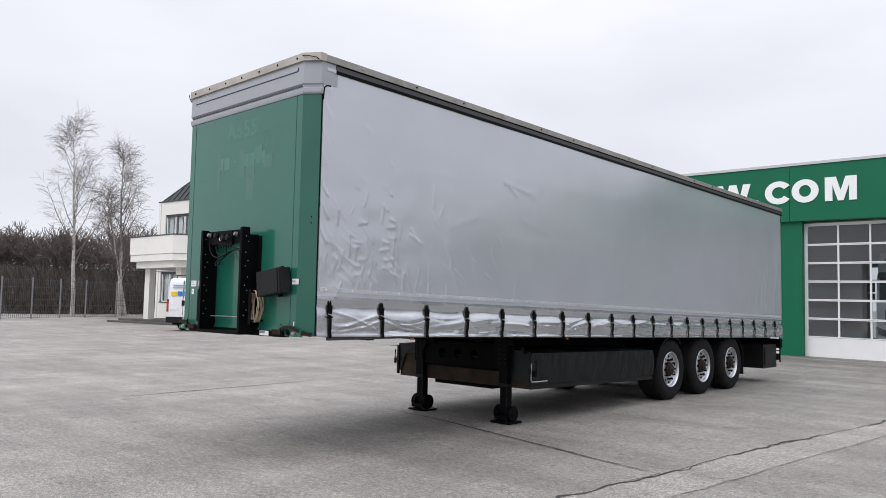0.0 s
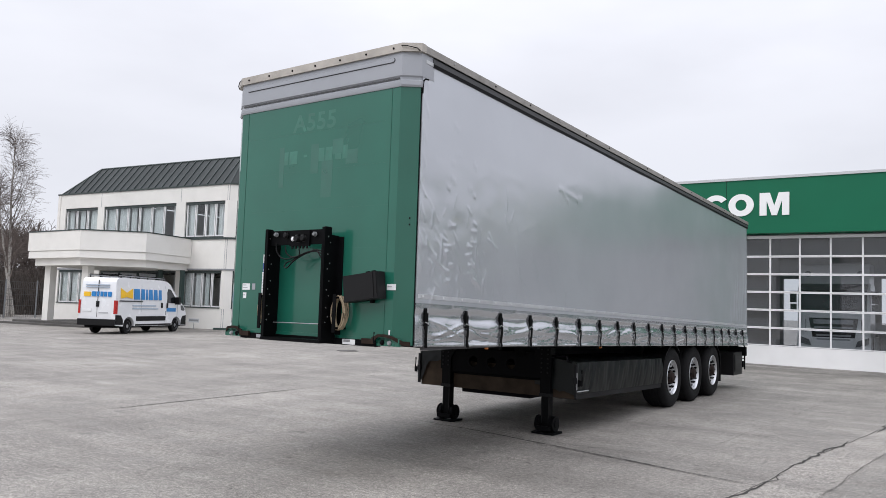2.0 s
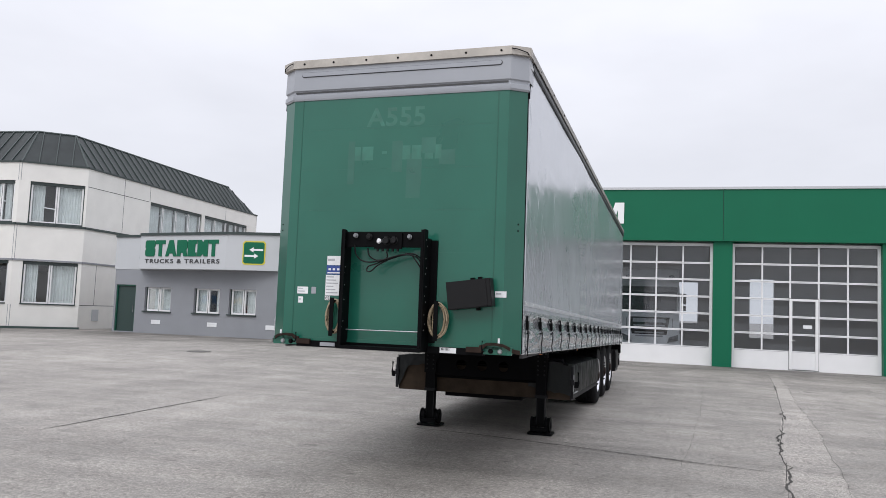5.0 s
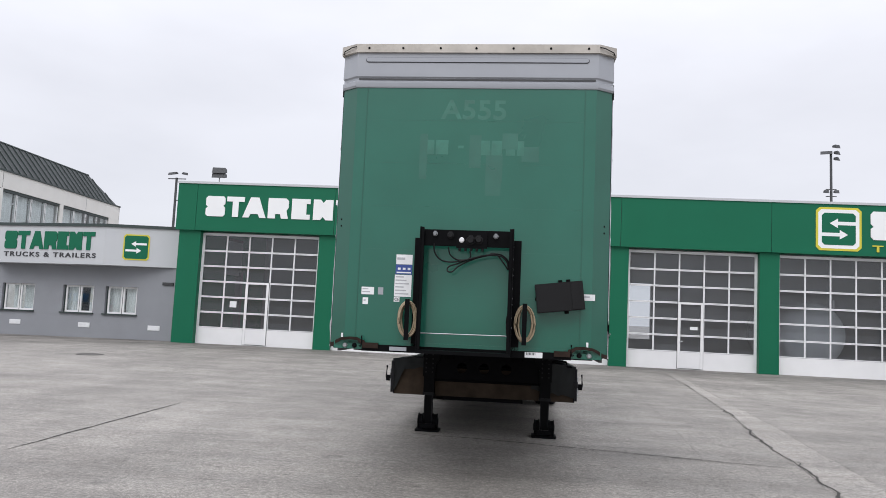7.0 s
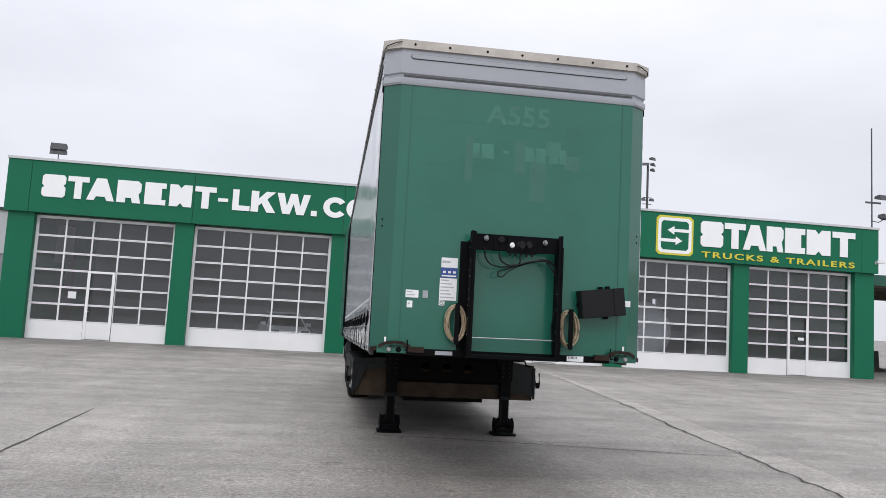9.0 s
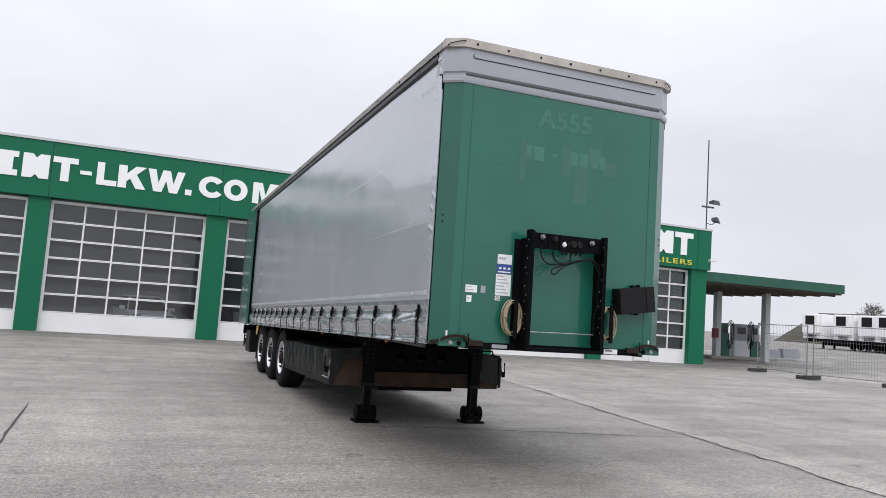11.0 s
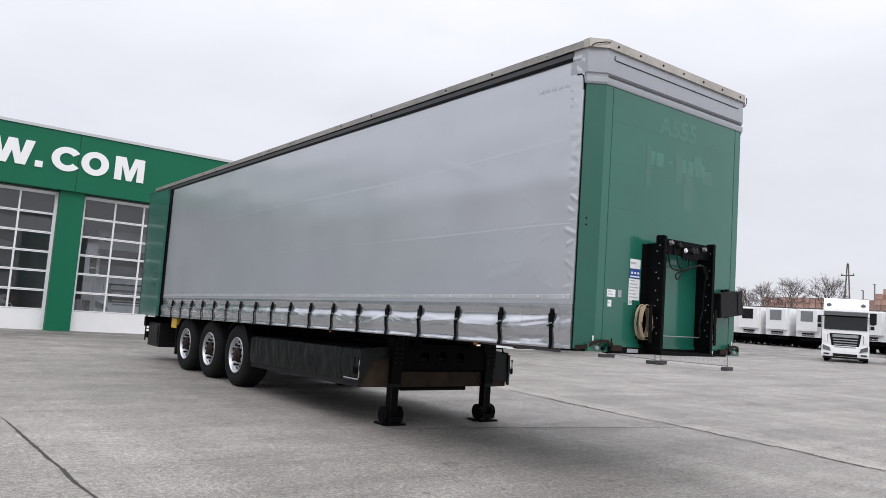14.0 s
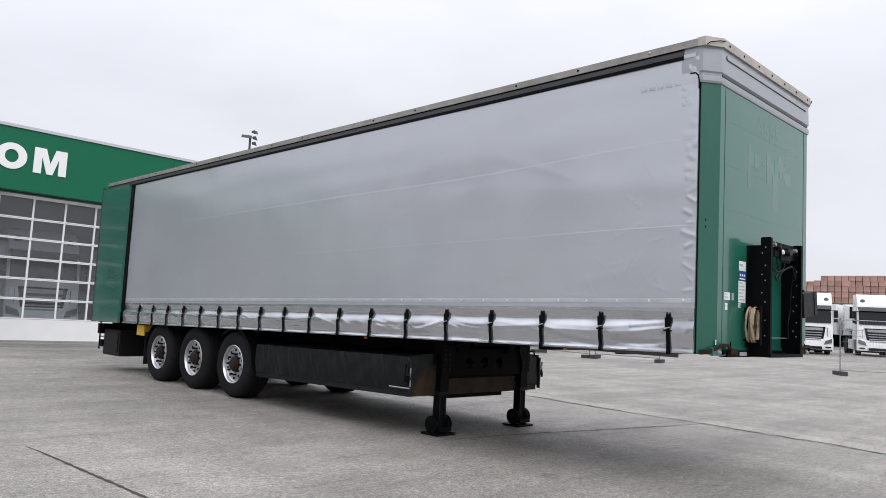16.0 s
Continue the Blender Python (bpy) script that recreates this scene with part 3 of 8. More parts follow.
def pierced_wall(x0, x1, y0, y1, z0, z1, openings):
    """One wall with openings (from, to, lowest, highest) right through it."""
    bm = bmesh.new()
    xs = sorted({x0, x1, *(v for o in openings for v in o[:2])})
    zs = sorted({z0, z1, *(v for o in openings for v in o[2:])})
    solid = {(i, k): not any(a <= xs[i] and xs[i + 1] <= b and lo <= zs[k] and zs[k + 1] <= hi for a, b, lo, hi in openings) for i in range(len(xs) - 1) for k in range(len(zs) - 1)}
    seen = {}

    def at(i, y, k):
        if (i, y, k) not in seen:
            seen[i, y, k] = bm.verts.new((xs[i], y, zs[k]))
        return seen[i, y, k]
    for (i, k), full in solid.items():
        if not full:
            continue
        for y in (y0, y1):
            bm.faces.new((at(i, y, k), at(i + 1, y, k), at(i + 1, y, k + 1), at(i, y, k + 1)))
        for (di, dk), (p, q) in (((-1, 0), ((i, k), (i, k + 1))), ((1, 0), ((i + 1, k), (i + 1, k + 1))), ((0, -1), ((i, k), (i + 1, k))), ((0, 1), ((i, k + 1), (i + 1, k + 1)))):
            if not solid.get((i + di, k + dk)):
                bm.faces.new((at(p[0], y0, p[1]), at(q[0], y0, q[1]), at(q[0], y1, q[1]), at(p[0], y1, p[1])))
    return bm


# back wall with glazed openings to the yard behind
BACK_OPEN = [(a - WX, b - WX, lo, hi) for a, b, lo, hi in ((-8.15, -7.25, 0.40, 3.45), (-4.22, -3.24, 1.5, 3.50), (-0.88, 0.20, 0.92, 3.74), (8.86, 9.14, 2.0, 3.3))]
part("back_wall", pierced_wall(ENDS[0] - WX, ENDS[1] - WX, HALL_BACK, HALL_BACK + 0.25, -0.3, BAND_HI - 0.25, BACK_OPEN), M["inside"], hall)


# Added partition, itself unseen: hides the bright back opening from the left.
boxpart("bay_wall", (-8.42 - WX, -8.28 - WX, 0.6, HALL_BACK, -0.3, BAND_HI - 0.26), M["inside"], hall)


def bowed_pane(x0, x1, z0, z1, y, bow):
    """A thin plastic pane that bellies slightly between its edges."""
    bm = bmesh.new()
    n = 6
    rows = []
    for k in range(n + 1):
        v = k / n
        d = bow * 4 * v * (1 - v)
        rows.append([bm.verts.new((x, y + d + e, z0 + (z1 - z0) * v)) for x, e in ((x0, 0.0), (x1, 0.0), (x1, 0.006), (x0, 0.006))])
    for a, b in zip(rows, rows[1:]):
        for i in range(4):
            bm.faces.new((a[i], a[(i + 1) % 4], b[(i + 1) % 4], b[i]))
    bm.faces.new(rows[0][::-1])
    bm.faces.new(rows[-1])
    return bm


pane_rnd = random.Random(31)


def sectional_door(x0, x1, wicket):
    """White aluminium door: five by six panes over a solid bottom panel, one with a wicket door."""
    a, b = x0 - WX, x1 - WX
    bot, top, y0, y1 = 0.66, DOOR_TOP, 0.20, 0.26
    w, rows, cols = b - a, 6, 5
    bm = bmesh.new()
    edge, bar = 0.10, 0.055
    cx = [a + edge + (w - 2 * edge) * i / cols for i in range(cols + 1)]
    rz = [bot + (top - 0.10 - bot) * j / rows for j in range(rows + 1)]
    box(bm, a, a + edge, y0, y1, 0.0, top)
    box(bm, b - edge, b, y0, y1, 0.0, top)
    box(bm, a + edge, b - edge, y0, y1, top - 0.10, top)
    for j in range(rows):
        box(bm, a + edge, b - edge, y0 + 0.002, y1, rz[j] - (0.04 if j else 0), rz[j] + 0.03)
    for i in range(1, cols):
        for j in range(rows):
            box(bm, cx[i] - bar / 2, cx[i] + bar / 2, y0 + 0.006, y1, rz[j] + 0.03, rz[j + 1] - (0.04 if j + 1 < rows else 0))
    door = part("sectional_door", bm, M["alu_white"], hall, "white aluminium sectional door with glazed rows")
    panel = boxpart("bottom_panel", (a + edge, b - edge, y0 + 0.004, y1, 0.0, bot), M["white"], door, "solid white bottom panel")
    for i in range(cols):
        for j in range(rows):
            part("pane", bowed_pane(cx[i] + 0.02, cx[i + 1] - 0.02, rz[j] + 0.02, rz[j + 1] - 0.02, y0 + 0.034, pane_rnd.uniform(0.002, 0.010)), M["pane"], door, smooth=60)
    bm = bmesh.new()
    for j in range(rows):
        box(bm, a + edge, b - edge, y0 - 0.001, y0 + 0.002, rz[j] - 0.008, rz[j] - 0.002)
    seam = part("section_gap", bm, M["lamp_grey"], door)
    seam["kind"] = "stuff"
    boxpart("door_seal", (a, b, y0 - 0.01, y1, -0.02, 0.0), M["rubber"], door)
    if wicket:
        c0, c1, t = cx[2] + 0.01, cx[3] - 0.05, rz[3] + 0.02
        fr = bmesh.new()
        box(fr, c0 - 0.04, c0 + 0.06, y0 - 0.035, y0, 0.04, t)
        box(fr, c1 - 0.06, c1 + 0.04, y0 - 0.035, y0, 0.04, t)
        box(fr, c0 + 0.06, c1 - 0.06, y0 - 0.035, y0, t - 0.08, t)
        wd = part("wicket_door", fr, M["white"], hall, "white wicket door let into the sectional door")
        boxpart("wicket_panel", (c0 + 0.065, c1 - 0.065, y0 - 0.02, y0, 0.06, bot - 0.02), M["white"], wd)
        hb = bmesh.new()
        pipe(hb, [(c0 + 0.02, y0 - 0.04, 1.05), (c0 + 0.02, y0 - 0.09, 1.05), (c0 + 0.14, y0 - 0.09, 1.05)], 0.012)
        part("door_handle", hb, M["chrome"], wd)
        gap = bmesh.new()
        for xx in (c0 - 0.054, c1 + 0.040):
            box(gap, xx, xx + 0.014, y0 - 0.008, y0 + 0.003, 0.04, t)
        box(gap, c0 - 0.054, c1 + 0.054, y0 - 0.008, y0 + 0.003, t, t + 0.014)
        box(gap, c0 - 0.054, c1 + 0.054, y0 - 0.008, y0 + 0.003, 0.026, 0.04)
        part("door_gap", gap, M["rail"], wd)
    return door


for k, (a, b) in enumerate(DOORS):
    door = sectional_door(a, b, k in (0, 3, 5))
    if k in (0, 3, 5):
        x = a - WX + (b - a) * (0.30 if k == 0 else 0.52)
        boxpart("notice", (x - 0.14, x + 0.14, 0.150 if k else 0.192, 0.155 if k else 0.198, 1.50, 1.62 if k else 1.75), M["label"], door, "small white paper notice")


def plate_shape(name, x0, x1, z0, z1, mat, parent, label="", y=-0.20, depth=0.03):
    """A flat plate that stands on the fascia."""
    return boxpart(name, (x0 - WX, x1 - WX, y - depth, y, z0, z1), mat, parent, label)


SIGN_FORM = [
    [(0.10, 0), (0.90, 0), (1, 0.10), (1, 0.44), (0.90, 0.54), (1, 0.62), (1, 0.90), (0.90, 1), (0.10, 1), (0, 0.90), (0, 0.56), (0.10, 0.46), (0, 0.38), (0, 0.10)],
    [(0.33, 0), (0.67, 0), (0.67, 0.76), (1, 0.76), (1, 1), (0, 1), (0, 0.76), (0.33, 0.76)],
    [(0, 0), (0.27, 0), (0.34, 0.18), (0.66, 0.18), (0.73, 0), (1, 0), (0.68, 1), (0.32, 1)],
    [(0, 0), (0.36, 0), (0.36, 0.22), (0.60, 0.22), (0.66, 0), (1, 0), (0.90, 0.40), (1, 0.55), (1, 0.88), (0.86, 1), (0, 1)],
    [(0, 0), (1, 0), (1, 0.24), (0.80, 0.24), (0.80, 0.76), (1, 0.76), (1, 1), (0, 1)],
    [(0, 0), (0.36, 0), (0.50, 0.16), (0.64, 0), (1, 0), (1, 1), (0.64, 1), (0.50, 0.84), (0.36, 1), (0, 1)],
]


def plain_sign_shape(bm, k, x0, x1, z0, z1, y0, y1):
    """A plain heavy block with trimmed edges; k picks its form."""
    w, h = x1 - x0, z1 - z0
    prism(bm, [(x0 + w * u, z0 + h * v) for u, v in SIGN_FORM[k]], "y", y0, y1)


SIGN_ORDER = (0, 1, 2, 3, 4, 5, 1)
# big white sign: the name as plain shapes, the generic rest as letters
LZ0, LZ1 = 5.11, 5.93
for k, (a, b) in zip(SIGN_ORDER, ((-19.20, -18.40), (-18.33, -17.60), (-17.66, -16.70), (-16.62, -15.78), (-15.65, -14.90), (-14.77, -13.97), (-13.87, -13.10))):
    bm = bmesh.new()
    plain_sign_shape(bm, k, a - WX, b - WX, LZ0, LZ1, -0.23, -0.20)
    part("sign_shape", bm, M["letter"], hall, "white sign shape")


def sign_text(body, x0, x1, z0, z1, mat, parent, place, depth=0.03, spacing=1.25):
    """Raised lettering, one object a letter; place is the frame in which x0, z0 stand."""
    bm = bmesh.new()
    me = text_mesh("sign_letter", body, z1 - z0, x1 - x0, mat, depth, spacing, 0.0, 0.02)
    bm.from_mesh(me)
    left = set(bm.verts)
    pieces = []
    while left:
        stack, island = [left.pop()], set()
        while stack:
            v = stack.pop()
            island.add(v)
            for e in v.link_edges:
                o = e.other_vert(v)
                if o in left:
                    left.remove(o)
                    stack.append(o)
        pieces.append(island)
    for island in pieces:
        one = bmesh.new()
        twin = {v: one.verts.new(v.co) for v in island}
        for fc in bm.faces:
            if fc.verts[0] in island:
                one.faces.new([twin[v] for v in fc.verts])
        ob = part("sign_letter", one, mat, parent, "raised sign letter")
        ob.matrix_local = place @ Matrix.Translation((x0, 0, z0))
    bm.free()
    bpy.data.meshes.remove(me)


plate_shape("sign_dash", -13.02, -12.66, 5.42, 5.55, M["letter"], hall)
LETTER_FORM = {
    "L": [(0, 0), (1, 0), (1, .24), (.36, .24), (.36, 1), (0, 1)],
    "K": [(0, 0), (.30, 0), (.30, .30), (.42, .43), (.64, 0), (1, 0), (.64, .63), (.97, 1), (.60, 1), (.30, .64), (.30, 1), (0, 1)],
    "W": [(0, 1), (.18, 0), (.40, 0), (.5, .52), (.6, 0), (.82, 0), (1, 1), (.79, 1), (.70, .40), (.60, 1), (.40, 1), (.30, .40), (.21, 1)],
    "M": [(0, 0), (.24, 0), (.24, .66), (.41, 0), (.59, 0), (.76, .66), (.76, 0), (1, 0), (1, 1), (.65, 1), (.5, .42), (.35, 1), (0, 1)],
    ".": [(0, 0), (1, 0), (1, 1), (0, 1)],
}


def block_letter(ch, x0, x1, z0, z1, mat, y=-0.20, depth=0.03):
    """One heavy sign letter; C and O are swept rings."""
    bm = bmesh.new()
    w, h = x1 - x0, z1 - z0
    if ch in LETTER_FORM:
        prism(bm, [(x0 - WX + w * u, z0 + h * v) for u, v in LETTER_FORM[ch]], "y", y - depth, y)
    else:
        a0, a1 = (radians(36), radians(324)) if ch == "C" else (0, 2 * math.pi)
        if ch == "C":
            w *= 1.09
        n = 36
        prev = None
        for i in range(n + 1):
            a = a0 + (a1 - a0) * i / n
            c, q = math.cos(a), math.sin(a)
            ring = []
            for k, d in ((1.0, 0), (1.0, depth), (0.0, depth), (0.0, 0)):
                rx, rz = (0.5, 0.5) if k else (0.5 - 0.30 * h / w, 0.5 - 0.25)
                ring.append(bm.verts.new((x0 - WX + w * (0.5 + rx * c), y - d, z0 + h * (0.5 + rz * q))))
            if prev:
                for e in range(4):
                    bm.faces.new((prev[e], prev[(e + 1) % 4], ring[(e + 1) % 4], ring[e]))
            elif ch == "C":
                bm.faces.new(ring)
            prev = ring
        if ch == "C":
            bm.faces.new(prev[::-1])
    return part("sign_letter", bm, mat, hall, "white raised sign letter", smooth=30)


lz = LZ0 + 0.03
for ch, a, b in (("L", -12.50, -11.86), ("K", -11.82, -10.90), ("W", -10.87, -9.62), ("C", -9.13, -8.30), ("O", -8.25, -7.40), ("M", -7.21, -6.26)):
    block_letter(ch, a, b, lz, LZ1, M["letter"])
block_letter(".", -9.58, -9.36, lz, lz + 0.2, M["letter"])


def arrow_logo(x0, z0, size, parent, off, y, ring, stroke, fill, depth=0.03):
    """Square emblem of a ring, a plain field and two opposed arrows."""
    def poly(pts, mat, d, name):
        bm = bmesh.new()
        prism(bm, [(x0 - off + size * u, z0 + size * v) for u, v in pts], "y", y - d, y)
        part(name, bm, mat, parent)
    r = 0.08
    sq = [(r, 0), (1 - r, 0), (1, r), (1, 1 - r), (1 - r, 1), (r, 1), (0, 1 - r), (0, r)]
    poly(sq, ring, depth * 0.5, "emblem_ring")
    poly([(0.05 + 0.9 * u, 0.05 + 0.9 * v) for u, v in sq], stroke, depth * 0.7, "emblem_border")
    poly([(0.13 + 0.74 * u, 0.13 + 0.74 * v) for u, v in sq], fill, depth * 0.85, "emblem_field")
    poly([(0.30, 0.63), (0.48, 0.74), (0.48, 0.67), (0.90, 0.67), (0.90, 0.59), (0.48, 0.59), (0.48, 0.52)], stroke, depth, "emblem_arrow")
    poly([(0.70, 0.37), (0.52, 0.26), (0.52, 0.33), (0.10, 0.33), (0.10, 0.41), (0.52, 0.41), (0.52, 0.48)], stroke, depth, "emblem_arrow")


arrow_logo(4.36, 4.68, 1.62, hall, WX, -0.20, M["letter_yellow"], M["letter"], M["sign_green"])
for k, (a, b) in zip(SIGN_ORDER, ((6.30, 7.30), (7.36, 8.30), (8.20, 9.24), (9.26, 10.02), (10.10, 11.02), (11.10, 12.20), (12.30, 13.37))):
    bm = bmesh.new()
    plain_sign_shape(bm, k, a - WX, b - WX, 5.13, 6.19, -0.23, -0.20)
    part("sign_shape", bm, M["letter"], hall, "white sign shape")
sign_text("TRUCKS & TRAILERS", 6.36 - WX, 13.34 - WX, 4.68, 4.93, M["letter_yellow"], hall, Matrix.Translation((0, -0.20, 0)))

# ---- grey annex between hall and office ----
annex = thing("annex_building", "low grey rendered annex with sign fascia", "building", (-20.3, 27.75, 0.1), 173.5)
# local x runs along the wall away from the hall, local -y is outwards after the half turn
AL = 10.62


def annex_wall():
    # openings: (from, to, sill, head)
    ops = [(2.02, 3.53, 1.04, 2.18), (4.08, 5.58, 1.04, 2.18), (6.98, 8.62, 1.04, 2.18), (9.22, 10.50, 0.0, 2.28)]
    bm = pierced_wall(0.0, AL, 0, 0.3, -0.4, 3.1, ops)
    part("wall", bm, M["render_grey"], annex, "smooth grey rendered wall")
    return ops


cloth_rnd = random.Random(61)


def casement(parent, x0, x1, z0, z1, y, leaves=2, mat="white", out=1, glass="pane_office", curtain=True, label="white framed window"):
    """A framed window of several leaves in dark shutter guides; out=+1 looks to +y, -1 to -y."""
    def slab(bm, a, b, d0, d1, lo, hi):
        ya, yb = sorted((y - d0 * out, y - d1 * out))
        box(bm, a, b, ya, yb, lo, hi)
    step = (x1 - x0) / leaves
    bm = bmesh.new()
    slab(bm, x0 + 0.055, x1 - 0.055, 0.0, 0.07, z0, z0 + 0.075)
    win = part("window", bm, M[mat], parent, label)
    bm = bmesh.new()
    slab(bm, x0 + 0.055, x1 - 0.055, 0.0, 0.07, z1 - 0.075, z1)
    part("head_rail", bm, M[mat], win)
    for i in range(leaves):
        a, b = x0 + i * step, x0 + (i + 1) * step
        lead, tail = (0.055 if i == 0 else 0.008), (0.055 if i == leaves - 1 else 0.008)
        for c in (a + lead, b - tail - 0.075):
            bm = bmesh.new()
            slab(bm, c, c + 0.075, 0.0, 0.07, z0 + 0.075, z1 - 0.075)
            part("stile", bm, M[mat], win)
    for a, b in [(x0, x0 + 0.053), (x1 - 0.053, x1)] + [(x0 + i * step - 0.007, x0 + i * step + 0.007) for i in range(1, leaves)]:
        bm = bmesh.new()
        slab(bm, a, b, -0.012, 0.075, z0, z1)
        part("shutter_guide", bm, M["roof_trim"], win, "dark shutter guide")
    for i in range(leaves):
        g0, g1 = x0 + i * step + 0.07, x0 + (i + 1) * step - 0.07
        bm = bmesh.new()
        slab(bm, g0, g1, 0.03, 0.038, z0 + 0.07, z1 - 0.07)
        part("pane", bm, M[glass], win)
        if not curtain:
            continue
        kind = cloth_rnd.random()
        spans = [(g0, g1)] if kind < 0.62 else ([(g0, g0 + 0.55 * (g1 - g0))] if kind < 0.82 else [(g1 - 0.4 * (g1 - g0), g1)])
        for c0, c1 in spans:
            cb = bmesh.new()
            n = max(4, int((c1 - c0) / 0.035))
            prev = None
            for q in range(n + 1):
                xx = c0 + (c1 - c0) * q / n
                yy = y - out * (0.20 + 0.028 * math.sin(q * 1.7 + i) + 0.012 * math.sin(q * 0.6))
                cur = (cb.verts.new((xx, yy, z0 + 0.05)), cb.verts.new((xx, yy, z1 - 0.02)))
                if prev:
                    cb.faces.new((prev[0], cur[0], cur[1], prev[1]))
                prev = cur
            part("net_curtain", cb, M["curtain_cloth"], win, smooth=60)
    return win


for a, b, lo, hi in annex_wall():
    if lo > 0:
        casement(annex, a, b, lo, hi, 0.17, 2)
        boxpart("window_sill", (a - 0.06, b + 0.06, 0.28, 0.38, lo - 0.06, lo), M["roof_trim"], annex, "dark metal sill")
    else:
        boxpart("entrance_door", (a, b, 0.12, 0.19, 0.0, hi), M["door_green"], annex, "dark green steel door")
for a in (0.86, 4.15, 7.55):
    bm = bmesh.new()
    box(bm, a, a + 0.55, 0.3, 0.315, 0.42, 0.62)
    box(bm, a + 0.04, a + 0.51, 0.315, 0.325, 0.44, 0.50)
    box(bm, a + 0.04, a + 0.51, 0.315, 0.325, 0.53, 0.59)
    part("wall_vent", bm, M["label"], annex, "white slotted wall vent")
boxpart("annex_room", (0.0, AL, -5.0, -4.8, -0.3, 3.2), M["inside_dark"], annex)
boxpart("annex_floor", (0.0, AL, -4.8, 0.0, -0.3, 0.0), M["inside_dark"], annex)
dr = next(o for o in annex.children if o.name.startswith("entrance_door"))
bm = bmesh.new()
for a, b, lo, hi in ((9.22, 9.28, 0.0, 2.28), (10.44, 10.50, 0.0, 2.28), (9.28, 10.44, 2.22, 2.28)):
    box(bm, a, b, 0.19, 0.26, lo, hi)
part("door_frame", bm, M["canopy_green"], dr)
bm = bmesh.new()
pipe(bm, [(9.40, 0.19, 0.95), (9.40, 0.25, 0.95), (9.40, 0.25, 1.25), (9.40, 0.19, 1.25)], 0.014)
part("door_handle", bm, M["chrome"], dr)
boxpart("wall_fitting", (0.35, 0.85, 0.30, 0.36, 2.30, 2.42), M["rail"], annex, "small dark slotted wall fitting", bevel=0.01)
# protruding fascia: plan in local x, y
fplan = [(0.1, 0.3), (0.35, 0.35), (3.12, 1.15), (8.4, 1.0), (9.0, 0.31), (AL + 0.06, 0.32), (AL + 0.06, -5.0), (0.1, -5.0)]
bm = bmesh.new()
prism(bm, fplan, "z", 3.03, 4.61)
part("sign_fascia", bm, M["panel_grey"], annex, "light grey folded sign fascia")
bm = bmesh.new()
prism(bm, [(u, v + (0.06 if v > 0 else 0)) for u, v in fplan], "z", 4.61, 4.73)
part("fascia_coping", bm, M["roof_trim"], annex, "dark metal coping")


# ---- white office building with a steep metal roof ----
office = thing("office_building", "two-storey white office building with dark mansard roof", "building", (-36.0, 27.3, 0.0))
# plan, clockwise seen from above from the front's far end: local to the corner
OP = [(-15.2, -1.7), (0.0, 0.0), (2.35, 2.05), (1.2, 20.6), (-14.0, 20.6)]


def wall_strip(parent, name, p, q, z0, z1, mat, thick=0.3, label="", proud=0.0):
    """An upright slab along the plan line p-q; its outside lies to the right of the way."""
    p, q = Vector(p), Vector(q)
    d = (q - p).normalized()
    n = Vector((d.y, -d.x))
    a, b, c, e = p + n * proud, q + n * proud, q - n * thick, p - n * thick
    bm = bmesh.new()
    hexa(bm, [(*a, z0), (*b, z0), (*c, z0), (*e, z0), (*a, z1), (*b, z1), (*c, z1), (*e, z1)])
    return part(name, bm, mat, parent, label)


def on_wall(p, q):
    """A frame for things on the wall p-q: local x along it, local -y outwards."""
    p, q = Vector(p), Vector(q)
    d = q - p
    return Matrix.Translation((p.x, p.y, 0)) @ Matrix.Rotation(math.atan2(d.y, d.x), 4, "Z"), d.length


def office_face(p, q, storeys):
    """White parapets, window bands, posts. storeys: for each of two floors, stretches (from, to, leaves) as shares of the length, None for plain wall."""
    m, length = on_wall(p, q)
    bands = [(-0.4, 1.22), (3.40, 5.32), (7.46, 8.38)]
    for z0, z1 in bands:
        wall_strip(office, "parapet", p, q, z0, z1, M["render_white"], 0.35, "white facade slab")
        for share in (0.285, 0.752, 0.996) if length > 12 else (0.02,):
            bm = bmesh.new()
            box(bm, share * length - 0.012, share * length + 0.012, -0.004, 0.02, z0 + 0.02, z1 - 0.02)
            o = part("slab_joint", bm, M["render_grey"], office)
            o.matrix_local = m
    for (z0, z1), cuts in zip(((1.22, 3.40), (5.32, 7.46)), storeys):
        x = 0.0
        for a, b, leaves in cuts + [(1.0, 1.0, 0)]:
            a, b = a * length, b * length
            if a > x + 0.02:
                bm = bmesh.new()
                box(bm, x, a, 0.0, 0.32, z0, z1)
                o = part("wall_post", bm, M["render_white"], office, "white facade post")
                o.matrix_local = m
            if leaves:
                win = casement(office, a, b, z0 + 0.06, z1, 0.10, abs(leaves), out=-1, curtain=leaves > 0, mat="white" if leaves > 0 else "roof_trim", label="white framed window" if leaves > 0 else "dark framed entrance glazing")
                win.matrix_local = m
                bm = bmesh.new()
                box(bm, a, b, 0.06, 0.2, z1 - 0.16, z1)
                o = part("blind_box", bm, M["roof_trim"], office)
                o.matrix_local = m
                bm = bmesh.new()
                box(bm, a, b, -0.05, 0.1, z0, z0 + 0.06)
                o = part("window_sill", bm, M["roof_trim"], office, "dark metal sill")
                o.matrix_local = m
            x = b
    wall_strip(office, "string_course", p, q, 5.20, 5.31, M["roof_trim"], 0.1, proud=0.07)
    wall_strip(office, "string_course", p, q, 3.41, 3.50, M["render_grey"], 0.1, proud=0.05)
    wall_strip(office, "gutter", p, q, 8.38, 8.46, M["roof_trim"], 0.2, proud=0.06)


